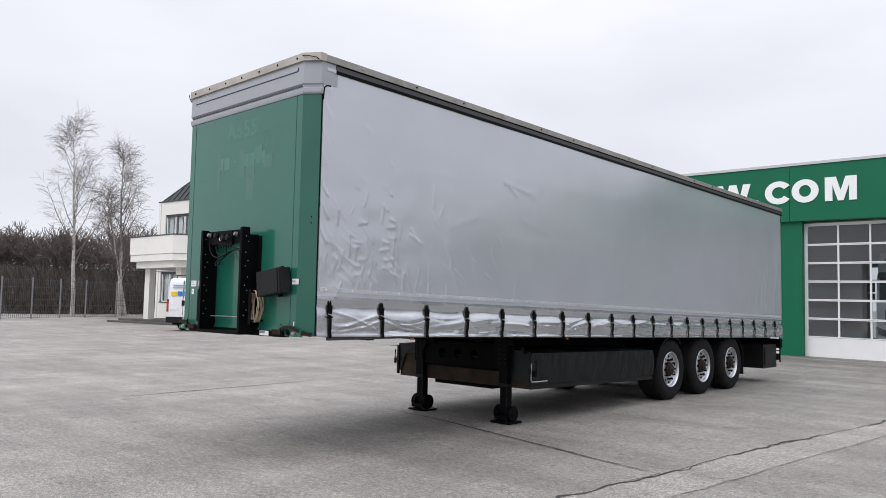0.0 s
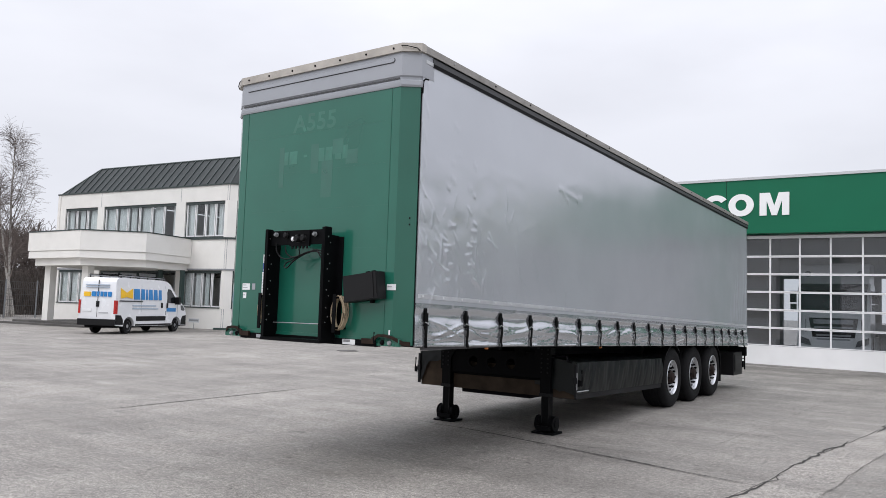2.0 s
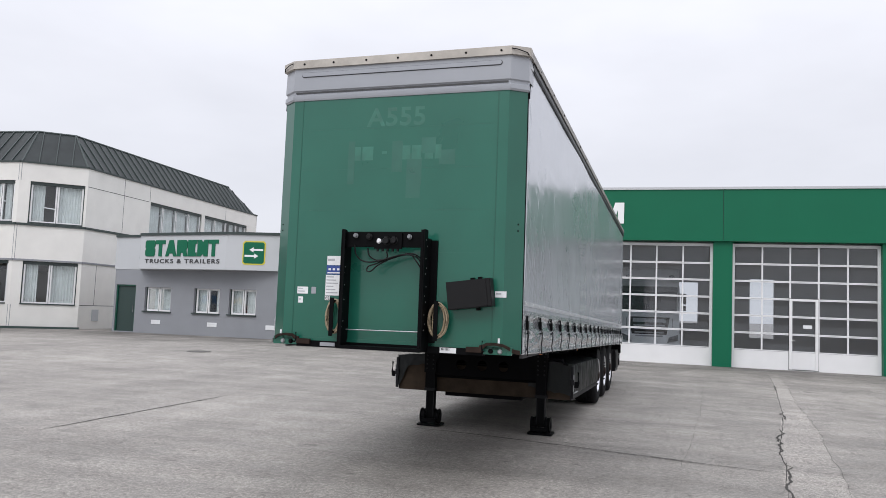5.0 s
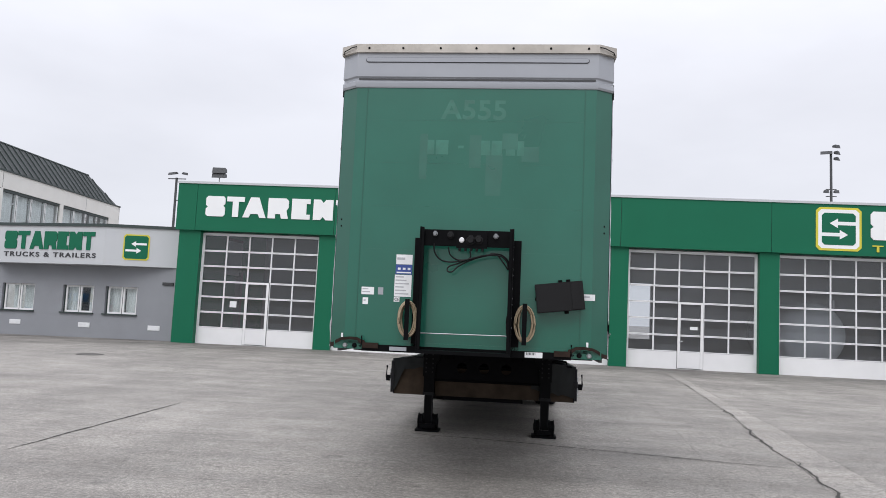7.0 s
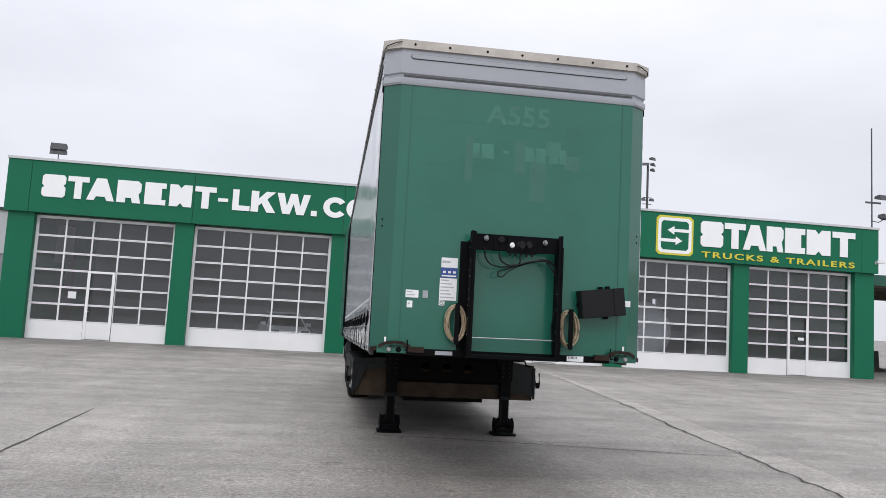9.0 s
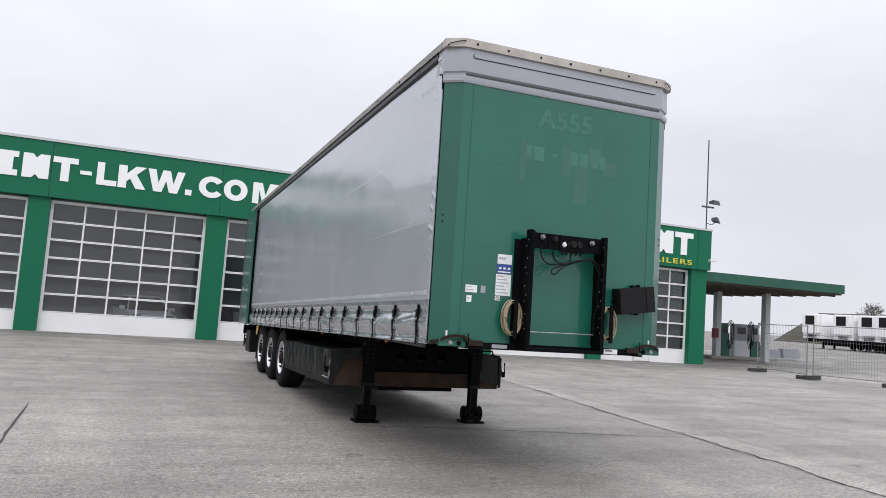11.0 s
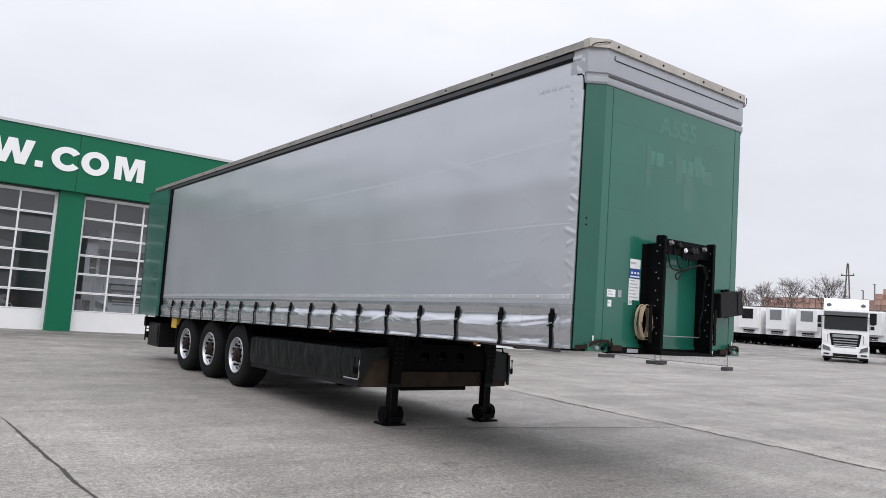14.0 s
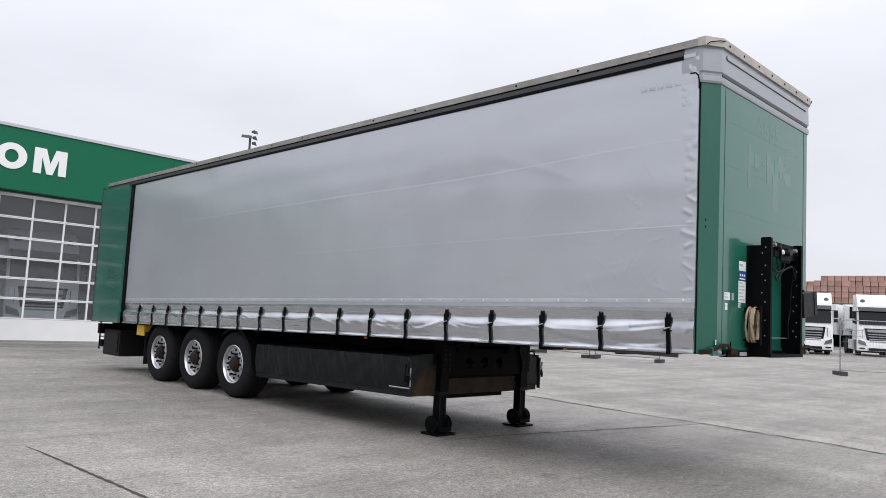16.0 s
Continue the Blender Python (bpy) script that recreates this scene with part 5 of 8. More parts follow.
def side_curtain(s):
    y0, y1 = CURTAIN[s]
    straps = strap_places(s)
    creases = make_creases(s)
    steps = [y0]
    while steps[-1] < y1:
        steps.append(min(y1, steps[-1] + (0.0125 if steps[-1] < 4.5 else min(0.045, 0.0125 + 0.008 * (steps[-1] - 4.5)))))
    fine = [HEM + 0.0135 * i for i in range(80)]
    fine += [fine[-1] + 0.028 * (i + 1) for i in range(38)]
    for name, rows, mat, label in (("curtain", fine, "curtain", "taut grey tarpaulin side curtain"),
                                   ("curtain_hem", [HEM * i / 30 for i in range(31)], "hem", "shiny silver lower hem of the curtain")):
        bm = bmesh.new()
        split = next(k for k, y in enumerate(steps) if y > 3.6)
        for lo, hi, use in ((-1, split, rows), (split, len(steps) - 1, rows if name == "curtain_hem" else rows[::2])):
            grid = []
            for j in range(lo, hi + 1):
                y = steps[max(0, j)]
                height = roof_z(y) - 0.115 - floor_z(y)
                near = [c for c in creases if abs(c[0] - y) < c[3] + 3 * c[4]]
                col = []
                for r in use:
                    u = r if name == "curtain_hem" else HEM + (r - HEM) / (use[-1] - HEM) * (height - HEM)
                    x = s * (HALF + 0.004 + curtain_offset(s, y, u, near, straps)) if j >= 0 else s * (HALF - 0.004)
                    col.append(bm.verts.new((x, y, floor_z(y) + u)))
                grid.append(col)
            for a, b in zip(grid, grid[1:]):
                for k in range(len(a) - 1):
                    bm.faces.new((a[k], b[k], b[k + 1], a[k + 1]))
        cur = part(name, bm, M[mat], trailer, label, smooth=70)
        if name == "curtain":
            cloth = cur
    # dark rail over the curtain
    sloped_bar("roof_rail", s * (HALF - 0.02), s * (HALF + 0.018), 0.28, LENGTH - 0.05, -0.125, -0.028, roof_z, M["rail"], "dark grooved roof rail")
    sloped_bar("rail_groove", s * (HALF + 0.018), s * (HALF + 0.021), 0.28, LENGTH - 0.05, -0.125, -0.092, roof_z, M["black"])
    sloped_bar("rail_groove", s * (HALF + 0.018), s * (HALF + 0.021), 0.28, LENGTH - 0.05, -0.042, -0.028, roof_z, M["black"])
    sloped_bar("roof_rail_lip", s * (HALF - 0.02), s * (HALF + 0.029), 0.14, LENGTH - 0.05, -0.028, 0.040, roof_z, M["alu_side"], "weathered aluminium rail lip")
    for k in range(16):
        y = 0.62 + 0.80 * k
        bm = bmesh.new()
        lathe(bm, [(0.001, 0.0), (0.012, 0.0), (0.012, s * 0.004), (0.006, s * 0.008), (0.001, s * 0.008)], (s * (HALF + 0.029), y, roof_z(y) + 0.008), "x", 8)
        part("rivet", bm, M["black"] if k % 3 else M["galv"], trailer)
    # straps with buckles
    rnd = random.Random(5 + s)
    for y in straps:
        z0 = floor_z(y)
        skew = rnd.uniform(-0.02, 0.02)
        bm = bmesh.new()
        prev = None
        for k in range(13):
            u = -0.012 + 0.32 * k / 12
            ys = y + skew * (1 - u / 0.3)
            x = HALF + 0.024 + hem_slack(y) * 0.66 * max(lerp_table(HEM_FORM, max(0.0, u) / HEM + d) for d in (-0.04, 0.0, 0.04))
            ring = [bm.verts.new((s * (x + e), ys + d, z0 + u)) for e, d in ((-0.006, -0.018), (0.0, -0.018), (0.0, 0.018), (-0.006, 0.018))]
            if prev:
                for i in range(4):
                    bm.faces.new((prev[i], prev[(i + 1) % 4], ring[(i + 1) % 4], ring[i]))
            prev = ring
        strap = part("strap", bm, M["black"], trailer, "black webbing strap")
        bm = bmesh.new()
        xb0, xb1 = sorted((s * (HALF + 0.006), s * (HALF + 0.034)))
        xm = s * (HALF + 0.030)
        hexa(bm, [(xb0, y - 0.024, z0 + 0.225), (xb1, y - 0.024, z0 + 0.225), (xb1, y + 0.024, z0 + 0.225), (xb0, y + 0.024, z0 + 0.225),
                  (xb0, y - 0.030, z0 + 0.31), (xb1, y - 0.030, z0 + 0.31), (xb1, y + 0.030, z0 + 0.31), (xb0, y + 0.030, z0 + 0.31)])
        box(bm, min(xm - s * 0.018, xm - s * 0.004), max(xm - s * 0.018, xm - s * 0.004), y - 0.020, y + 0.020, z0 + 0.31, z0 + 0.338)
        for d in (-0.014, 0.014):
            tube(bm, (xm - s * 0.010, y + d, z0 + 0.335), (xm - s * 0.012, y + d, z0 + 0.356), 0.007, sides=6)
        tube(bm, (xm, y - 0.036, z0 + 0.195), (xm, y + 0.036, z0 + 0.195), 0.008, sides=6)
        part("buckle", bm, M["black"], strap, "dark steel over-centre buckle")
        bm = bmesh.new()
        tube(bm, (xm + s * 0.012, y - 0.026, z0 + 0.225), (xm + s * 0.012, y + 0.026, z0 + 0.21), 0.005, sides=6)
        part("buckle_pin", bm, M["galv"], strap)
    # pale welded seam band with small squares and eyelets
    bm = bmesh.new()
    prev = None
    for y in steps[2:-1]:
        lift = 0.006 + curtain_offset(s, y, 0.46, [c for c in creases if abs(c[0] - y) < 0.3], straps)
        row = [bm.verts.new((s * (HALF + lift + e), y, floor_z(y) + u)) for e, u in ((-0.004, 0.440), (0.0, 0.443), (0.0, 0.481), (-0.004, 0.484))]
        if prev:
            for i in range(3):
                bm.faces.new((prev[i], row[i], row[i + 1], prev[i + 1]))
        prev = row
    part("seam_band", bm, M["seam"], trailer, "pale welded seam band")
    for seam in (1.13, 1.87) if s < 0 else ():
        bm = bmesh.new()
        prev = None
        for y in steps[2:-1:2]:
            at = seam + 0.022 * noise.noise(Vector((y * 0.45, s * 3, seam))) + (0.05 * smooth_step(2.6 - y, 0, 2.2) if s < 0 and seam > 1.5 else 0.0)
            lift = 0.0055 + curtain_offset(s, y, at, [c for c in creases if abs(c[0] - y) < 0.3], straps)
            row = [bm.verts.new((s * (HALF + lift + e), y, floor_z(y) + at + d)) for e, d in ((-0.0045, -0.012), (-0.0007, -0.0105), (-0.0022, 0.0105), (-0.0045, 0.012))]
            if prev:
                for i in range(3):
                    bm.faces.new((prev[i], row[i], row[i + 1], prev[i + 1]))
            prev = row
        part("weld_seam", bm, M["curtain"], cloth, "narrow welded overlap of the tarpaulin")
    y = y0 + 0.10
    while y < y1 - 0.2:
        bm = bmesh.new()
        lift = 0.006 + curtain_offset(s, y, 0.462, [], straps)
        lathe(bm, [(0.001, 0.0), (0.010, 0.002), (0.012, 0.004), (0.008, 0.007), (0.001, 0.006)], (0, 0, 0), "x", 8)
        for v in bm.verts:
            v.co = Vector((s * (HALF + lift + v.co.x), v.co.y + y, v.co.z + floor_z(y) + 0.462))
        part("eyelet", bm, M["label"], cloth, "white round eyelet")
        y += 0.333


for s in (1, -1):
    side_curtain(s)
# black tensioning edges
for s in (1, -1):
    bm = bmesh.new()
    tube(bm, (s * (HALF + 0.001), 0.122, 1.25), (s * (HALF + 0.001), 0.122, 3.66), 0.0055, sides=8)
    part("tension_pole", bm, M["black"], trailer, "black tensioning edge")
bm = bmesh.new()
tube(bm, (-HALF - 0.01, 11.97, floor_z(12)), (-HALF - 0.01, 11.97, roof_z(12) - 0.12), 0.025, sides=8)
part("tension_pole", bm, M["black"], trailer, "black tensioning edge")

# rear: portal and door swung against the near side
boxpart("rear_wall", (-HALF + 0.02, HALF - 0.02, LENGTH - 0.10, LENGTH, 0.97, 3.80), M["green"], trailer, "green rear portal")
boxpart("side_backing", (-HALF + 0.02, -HALF + 0.05, 0.3, LENGTH - 0.1, 1.2, 3.78), M["inside_dark"], trailer)
boxpart("side_backing", (HALF - 0.05, HALF - 0.02, 0.3, LENGTH - 0.1, 1.2, 3.78), M["inside_dark"], trailer)
boxpart("rear_door", (-HALF - 0.11, -HALF - 0.06, 12.02, LENGTH - 0.02, 0.985, 3.74), M["green"], trailer, "green rear door swung flat against the side", bevel=0.012)
boxpart("rear_door_edge", (-HALF - 0.115, -HALF - 0.0, LENGTH - 0.02, LENGTH + 0.02, 0.97, 3.78), M["rail"], trailer)

# floor frame and outer rail
sloped_bar("floor_deck", -HALF + 0.03, HALF - 0.03, 0.20, LENGTH, 0.06, 0.16, floor_z, M["chassis"], "black floor frame")
for s in (-1, 1):
    sloped_bar("outer_rail", s * (HALF - 0.05), s * (HALF - 0.022), 0.20, LENGTH, 0.0, 0.16, floor_z, M["chassis"], "black outer rail")
    # chassis longerons: shallow gooseneck, deep behind
    bm = bmesh.new()
    x = s * 0.47
    prism(bm, [(0.4, 1.30), (LENGTH - 0.3, 1.02), (LENGTH - 0.3, 0.80), (4.9, 0.68), (3.9, 0.68), (3.45, 1.16), (0.4, 1.225)], "x", x - 0.06, x + 0.06)
    part("chassis_beam", bm, M["chassis"], trailer, "black chassis beam")
for i in range(14):
    y = 0.9 + i * 0.9
    boxpart("cross_member", (-HALF + 0.05, HALF - 0.05, y - 0.04, y + 0.04, floor_z(y) - 0.04, floor_z(y) + 0.08), M["chassis"], trailer)
bm = bmesh.new()
box(bm, -0.6, 0.6, 0.3, 2.2, 1.225, 1.25)
tube(bm, (0, 1.5, 1.15), (0, 1.5, 1.23), 0.05, sides=16)
part("coupling_plate", bm, M["chassis"], trailer, "black coupling plate with king pin")


def landing_leg(x):
    inward = 1 if x < 0 else -1
    bm = bmesh.new()
    box(bm, x - 0.072, x + 0.072, 3.60, 3.745, 0.50, 1.24)
    leg = part("landing_leg", bm, M["black"], trailer, "black telescopic landing leg", bevel=0.008)
    bm = bmesh.new()
    prism(bm, [(x - 0.085, 0.74), (x + 0.085, 0.74), (x + 0.085, 0.90), (x + 0.085 + 0.06 * inward, 1.0), (x + 0.085 + 0.06 * inward, 1.235), (x - 0.085, 1.235)] if inward > 0 else
          [(x + 0.085, 0.74), (x - 0.085, 0.74), (x - 0.085, 0.90), (x - 0.145, 1.0), (x - 0.145, 1.235), (x + 0.085, 1.235)], "y", 3.580, 3.598)
    part("mounting_plate", bm, M["black"], leg, bevel=0.003)
    bm = bmesh.new()
    box(bm, x - 0.080, x + 0.080, 3.592, 3.753, 0.485, 0.525)
    part("leg_collar", bm, M["plate"], leg, bevel=0.004)
    bm = bmesh.new()
    box(bm, x - 0.055, x + 0.055, 3.618, 3.728, 0.10, 0.50)
    inner = part("inner_tube", bm, M["black"], leg, bevel=0.005)
    bm = bmesh.new()
    for d in (-0.057, 0.045):
        box(bm, x + d, x + d + 0.012, 3.612, 3.618, 0.14, 0.47)
    part("wear_rail", bm, M["plate"], inner)
    bm = bmesh.new()
    prism(bm, [(x - 0.15, 3.53), (x + 0.15, 3.53), (x + 0.165, 3.56), (x + 0.165, 3.80), (x + 0.15, 3.83), (x - 0.15, 3.83), (x - 0.165, 3.80), (x - 0.165, 3.56)], "z", 0.004, 0.026)
    foot = part("foot_plate", bm, M["black"], leg, "black steel foot plate", bevel=0.004)
    for k in (-1, 1):
        bm = bmesh.new()
        lathe(bm, [(0.001, k * 0.060), (0.104, k * 0.060), (0.106, k * 0.075), (0.094, k * 0.082), (0.094, k * 0.116), (0.106, k * 0.122), (0.104, k * 0.132), (0.05, k * 0.134), (0.045, k * 0.142), (0.001, k * 0.142)], (x, 3.675, 0.130), "x", 24)
        part("foot_roller", bm, M["black"], leg, "black round swivel cheek", smooth=35)
    boxpart("foot_bracket", (x - 0.11, x + 0.11, 3.558, 3.576, 0.05, 0.105), M["black"], leg, bevel=0.003)
    for i in range(14):
        bm = bmesh.new()
        bx = x - 0.045 if i % 2 else x + 0.045
        tube(bm, (bx, 3.568, 0.80 + 0.06 * (i // 2)), (bx, 3.58, 0.80 + 0.06 * (i // 2)), 0.012, sides=6)
        part("bolt", bm, M["plate"], leg)


landing_leg(-0.735)
landing_leg(0.845)
bm = bmesh.new()
tube(bm, (-0.66, 3.68, 0.70), (0.77, 3.68, 0.70), 0.025)
part("cross_shaft", bm, M["black"], trailer)


def holed_plate(x0, x1, z0, z1, y, thick, holes, r, n=24):
    """An upright plate with round holes through it, built cell by cell."""
    bm = bmesh.new()
    cuts = [x0] + [(a + b) / 2 for a, b in zip(holes, holes[1:])] + [x1]
    zc = 0.875
    for cx, a, b in zip(holes, cuts, cuts[1:]):
        loops = []
        for yy in (y, y + thick):
            rim, edge = [], []
            corners = [math.atan2(zz - zc, xx - cx) % (2 * math.pi) for xx in (a, b) for zz in (z0, z1)]
            turns = sorted([2 * math.pi * (k + 0.5) / n for k in range(n)] + corners)
            for t in turns:
                c, q = math.cos(t), math.sin(t)
                reach = min(((b - cx) if c > 0 else (a - cx)) / c if abs(c) > 1e-6 else 9, ((z1 - zc) if q > 0 else (z0 - zc)) / q if abs(q) > 1e-6 else 9)
                rim.append(bm.verts.new((cx + r * c, yy, zc + r * q)))
                edge.append(bm.verts.new((cx + reach * c, yy, zc + reach * q)))
            loops.append((rim, edge))
        (r0, e0), (r1, e1) = loops
        for k in range(len(r0)):
            m = (k + 1) % len(r0)
            bm.faces.new((r0[k], r0[m], e0[m], e0[k]))
            bm.faces.new((r1[k], e1[k], e1[m], r1[m]))
            bm.faces.new((r0[k], r1[k], r1[m], r0[m]))
            bm.faces.new((e0[k], e0[m], e1[m], e1[k]))
    return bm


gus = part("leg_plate", holed_plate(-0.655, 0.77, 0.73, 1.03, 3.612, 0.012, (-0.29, 0.012, 0.315), 0.070), M["chassis"], trailer, "black cross plate between the legs with round holes")
boxpart("plate_lip", (-0.655, 0.77, 3.612, 3.66, 0.715, 0.73), M["chassis"], gus)
boxpart("plate_lip", (-0.655, 0.77, 3.612, 3.66, 1.03, 1.045), M["chassis"], gus)
bm = bmesh.new()
pipe(bm, [(0.92, 3.66, 1.02), (1.12, 3.66, 1.02), (1.14, 3.66, 0.96), (1.20, 3.66, 0.95)], 0.014)
part("crank_handle", bm, M["black"], trailer, "black folding crank handle")
bm = bmesh.new()
pipe(bm, [(-1.05, 3.0, 1.17), (-0.98, 3.2, 1.12), (-0.90, 3.4, 1.11), (-0.82, 3.55, 1.14)], 0.016)
part("stowed_crank", bm, M["black"], trailer, "black stowed crank")

# pallet boxes under both sides, brown board across the front
BOX0, BOX1 = 3.70, 7.06
for s in (-1, 1):
    xo, xi = s * 1.245, s * 0.55
    bm = bmesh.new()
    ny = 150
    prev = None
    for j in range(ny + 1):
        y = BOX0 + (BOX1 - BOX0) * j / ny
        drop = 0.020 * (y - BOX0)
        col = []
        for k in range(10):
            u = k / 9
            z = 0.545 + 0.405 * u - drop
            # hanging folds start at the upper edge and fade out towards the rail
            w = 0.014 * noise.noise(Vector((y * 4.0 + 0.8 * u, u * 1.2, s * 5))) + 0.050 * (0.25 + 0.75 * u) * (0.30 - abs(noise.noise(Vector((y * 8.5 - 1.4 * u, u * 0.6, s * 3))))) + 0.003 * noise.noise(Vector((y * 16, u * 4, s)))
            col.append(bm.verts.new((xo + s * (w + 0.008 + 0.012 * math.sin(math.pi * u)), y, z)))
        for k in range(4):
            t = (k + 0.4) / 3.4
            sag = 0.03 * noise.noise(Vector((y * 2.2, t * 2, s * 7)))
            col.append(bm.verts.new((xo - s * 0.69 * t, y, 0.958 + 0.05 * t + sag * (1 - t) - drop)))
        if prev:
            for k in range(len(col) - 1):
                bm.faces.new((prev[k], col[k], col[k + 1], prev[k + 1]))
        prev = col
    bmesh.ops.solidify(bm, geom=list(bm.faces), thickness=0.006)
    part("box_tarpaulin", bm, M["tarp"], trailer, "creased dark tarpaulin over the pallet box", smooth=50)
    # the tarpaulin's end, folded down over the board
    bm = bmesh.new()
    prev = None
    for j in range(19):
        u = j / 18
        x = xo + s * 0.012 - s * 0.60 * u
        low = 0.54 + (0.28 if s < 0 else 0.03) * smooth_step(u, 0.04, 0.30) + 0.06 * smooth_step(u, 0.3, 1.0) + 0.02 * noise.noise(Vector((u * 9, s, 2)))
        row = []
        for k in range(6):
            v = k / 5
            z = 0.962 + 0.05 * u - (0.962 + 0.05 * u - low) * v
            row.append(bm.verts.new((x, BOX0 - 0.030 - 0.012 * v * (1 - u) + 0.014 * noise.noise(Vector((u * 7, v * 3, s * 4))), z)))
        if prev:
            for k in range(5):
                bm.faces.new((prev[k], row[k], row[k + 1], prev[k + 1]))
        prev = row
    bmesh.ops.solidify(bm, geom=list(bm.faces), thickness=0.006)
    part("tarpaulin_end", bm, M["tarp"], trailer, "dark tarpaulin folded over the box end", smooth=50)
    bm = bmesh.new()
    hexa(bm, [(xo, BOX0, 0.475), (xi, BOX0, 0.475), (xi, BOX1, 0.405), (xo, BOX1, 0.405), (xo, BOX0, 0.55), (xi, BOX0, 0.55), (xi, BOX1, 0.48), (xo, BOX1, 0.48)])
    part("box_floor", bm, M["plate"], trailer, "dark aluminium lower rail")
    bm = bmesh.new()
    x = xo + s * 0.012
    box(bm, x - 0.016, x + 0.016, BOX0 - 0.055, BOX0 - 0.020, 0.50, 0.93)
    box(bm, x - 0.026, x + 0.026, BOX0 - 0.062, BOX0 - 0.018, 0.68, 0.76)
    latch = part("box_latch", bm, M["plate"], trailer, "worn dark steel latch post", bevel=0.004)
    bm = bmesh.new()
    pipe(bm, [(x + s * 0.028, BOX0 + 0.30, 0.575), (x + s * 0.030, BOX0 + 0.02, 0.578), (x + s * 0.022, BOX0 - 0.045, 0.58)], 0.009)
    pipe(bm, [(x + s * 0.018, BOX0 - 0.05, 0.60), (x + s * 0.022, BOX0 - 0.052, 0.82)], 0.008)
    part("latch_rod", bm, M["galv"], latch, "scuffed steel latch rod")
    bm = bmesh.new()
    pipe(bm, [(x + s * 0.02, BOX0 - 0.03, 0.66), (x + s * 0.075, BOX0 - 0.03, 0.66), (x + s * 0.085, BOX0 - 0.03, 0.72), (x + s * 0.078, BOX0 - 0.03, 0.86)], 0.013)
    box(bm, min(x + s * 0.03, x + s * 0.085), max(x + s * 0.03, x + s * 0.085), BOX0 - 0.05, BOX0 - 0.01, 0.655, 0.73)
    part("latch_handle", bm, M["black"], latch, "black latch handle", bevel=0.004)
boxpart("cross_board", (-1.225, 1.225, BOX0 - 0.012, BOX0 + 0.02, 0.478, 0.86), M["plank"], trailer, "brown weathered cross board", bevel=0.004)
boxpart("box_cover", (-1.05, 1.05, BOX0 + 0.05, BOX1, 0.86, 0.89), M["chassis"], trailer)
boxpart("box_bottom", (-0.55, 0.55, BOX0 + 0.05, BOX1, 0.42, 0.47), M["chassis"], trailer)


def wheel(x, y, s):
    """A wide single tyre on an aluminium rim; s is the outward side."""
    cz = 0.523
    bm = bmesh.new()
    w = 0.385
    prof = [(0.30, -0.02), (0.31, 0.0), (0.40, 0.025), (0.475, 0.012), (0.505, -0.010), (0.522, -0.05)]
    grooves = []
    for k in range(5):
        c = -0.05 - (w - 0.10) * (k + 0.5) / 5
        grooves += [(0.523, c + 0.022), (0.523, c - 0.018), (0.511, c - 0.021), (0.511, c - 0.027)]
    prof += grooves + [(0.522, -w + 0.05), (0.475, -w - 0.01), (0.31, -w), (0.30, -w + 0.02)]
    lathe(bm, [(r, s * o) for r, o in prof], (x, y, cz), "x", 48)
    tyre = part("tyre", bm, M["rubber"], trailer, "worn black tyre", smooth=35)
    bm = bmesh.new()
    prof = [(0.304, 0.006), (0.296, 0.012), (0.286, 0.0), (0.276, -0.045), (0.262, -0.055), (0.255, -0.20), (0.30, -0.20)]
    lathe(bm, [(r, s * o) for r, o in prof], (x, y, cz), "x", 40)
    part("rim", bm, M["rim"], tyre, "bright aluminium rim", smooth=30)
    bm = bmesh.new()
    lathe(bm, [(r, s * o) for r, o in ((0.264, -0.056), (0.235, -0.040), (0.15, -0.030), (0.12, -0.06))], (x, y, cz), "x", 40)
    part("wheel_disc", bm, M["galv"], tyre, "dull aluminium wheel disc", smooth=30)
    bm = bmesh.new()
    lathe(bm, [(0.125, s * -0.06), (0.115, s * -0.01), (0.085, s * 0.0), (0.08, s * 0.025), (0.05, s * 0.035), (0.001, s * 0.036)], (x, y, cz), "x", 20)
    part("hub", bm, M["hub"], tyre, "dark rusty wheel hub", smooth=30)
    for k in range(10):
        a = 2 * math.pi * k / 10
        bm = bmesh.new()
        c = (y + 0.168 * math.cos(a), cz + 0.168 * math.sin(a))
        tube(bm, (x - s * 0.04, *c), (x + s * 0.012, *c), 0.019, 0.015, sides=6)
        part("wheel_nut", bm, M["black"], tyre)
    # Black plugs in place of open hand holes; their colour gives the inner shade.
    for k in range(10):
        a = 2 * math.pi * (k + 0.5) / 10
        bm = bmesh.new()
        c = (y + 0.220 * math.cos(a), cz + 0.220 * math.sin(a))
        tube(bm, (x - s * 0.07, *c), (x - s * 0.030, *c), 0.020, sides=12)
        part("hand_hole", bm, M["black"], tyre)


AXLES = (7.84, 9.15, 10.46)
for y in AXLES:
    for s in (-1, 1):
        wheel(s * 1.19, y, s)
    bm = bmesh.new()
    tube(bm, (-1.0, y, 0.523), (1.0, y, 0.523), 0.075, sides=12)
    for s in (-1, 1):
        lathe(bm, [(0.001, s * 0.70), (0.19, s * 0.70), (0.19, s * 0.84), (0.001, s * 0.84)], (0, y, 0.523), "x", 20)
        box(bm, s * 0.47 - 0.06, s * 0.47 + 0.06, y - 0.35, y + 0.15, 0.42, 0.62)
        tube(bm, (s * 0.47, y + 0.3, 0.55), (s * 0.47, y + 0.3, 0.85), 0.13, sides=14)
    part("axle", bm, M["chassis"], trailer, "black axle with brakes and air springs")
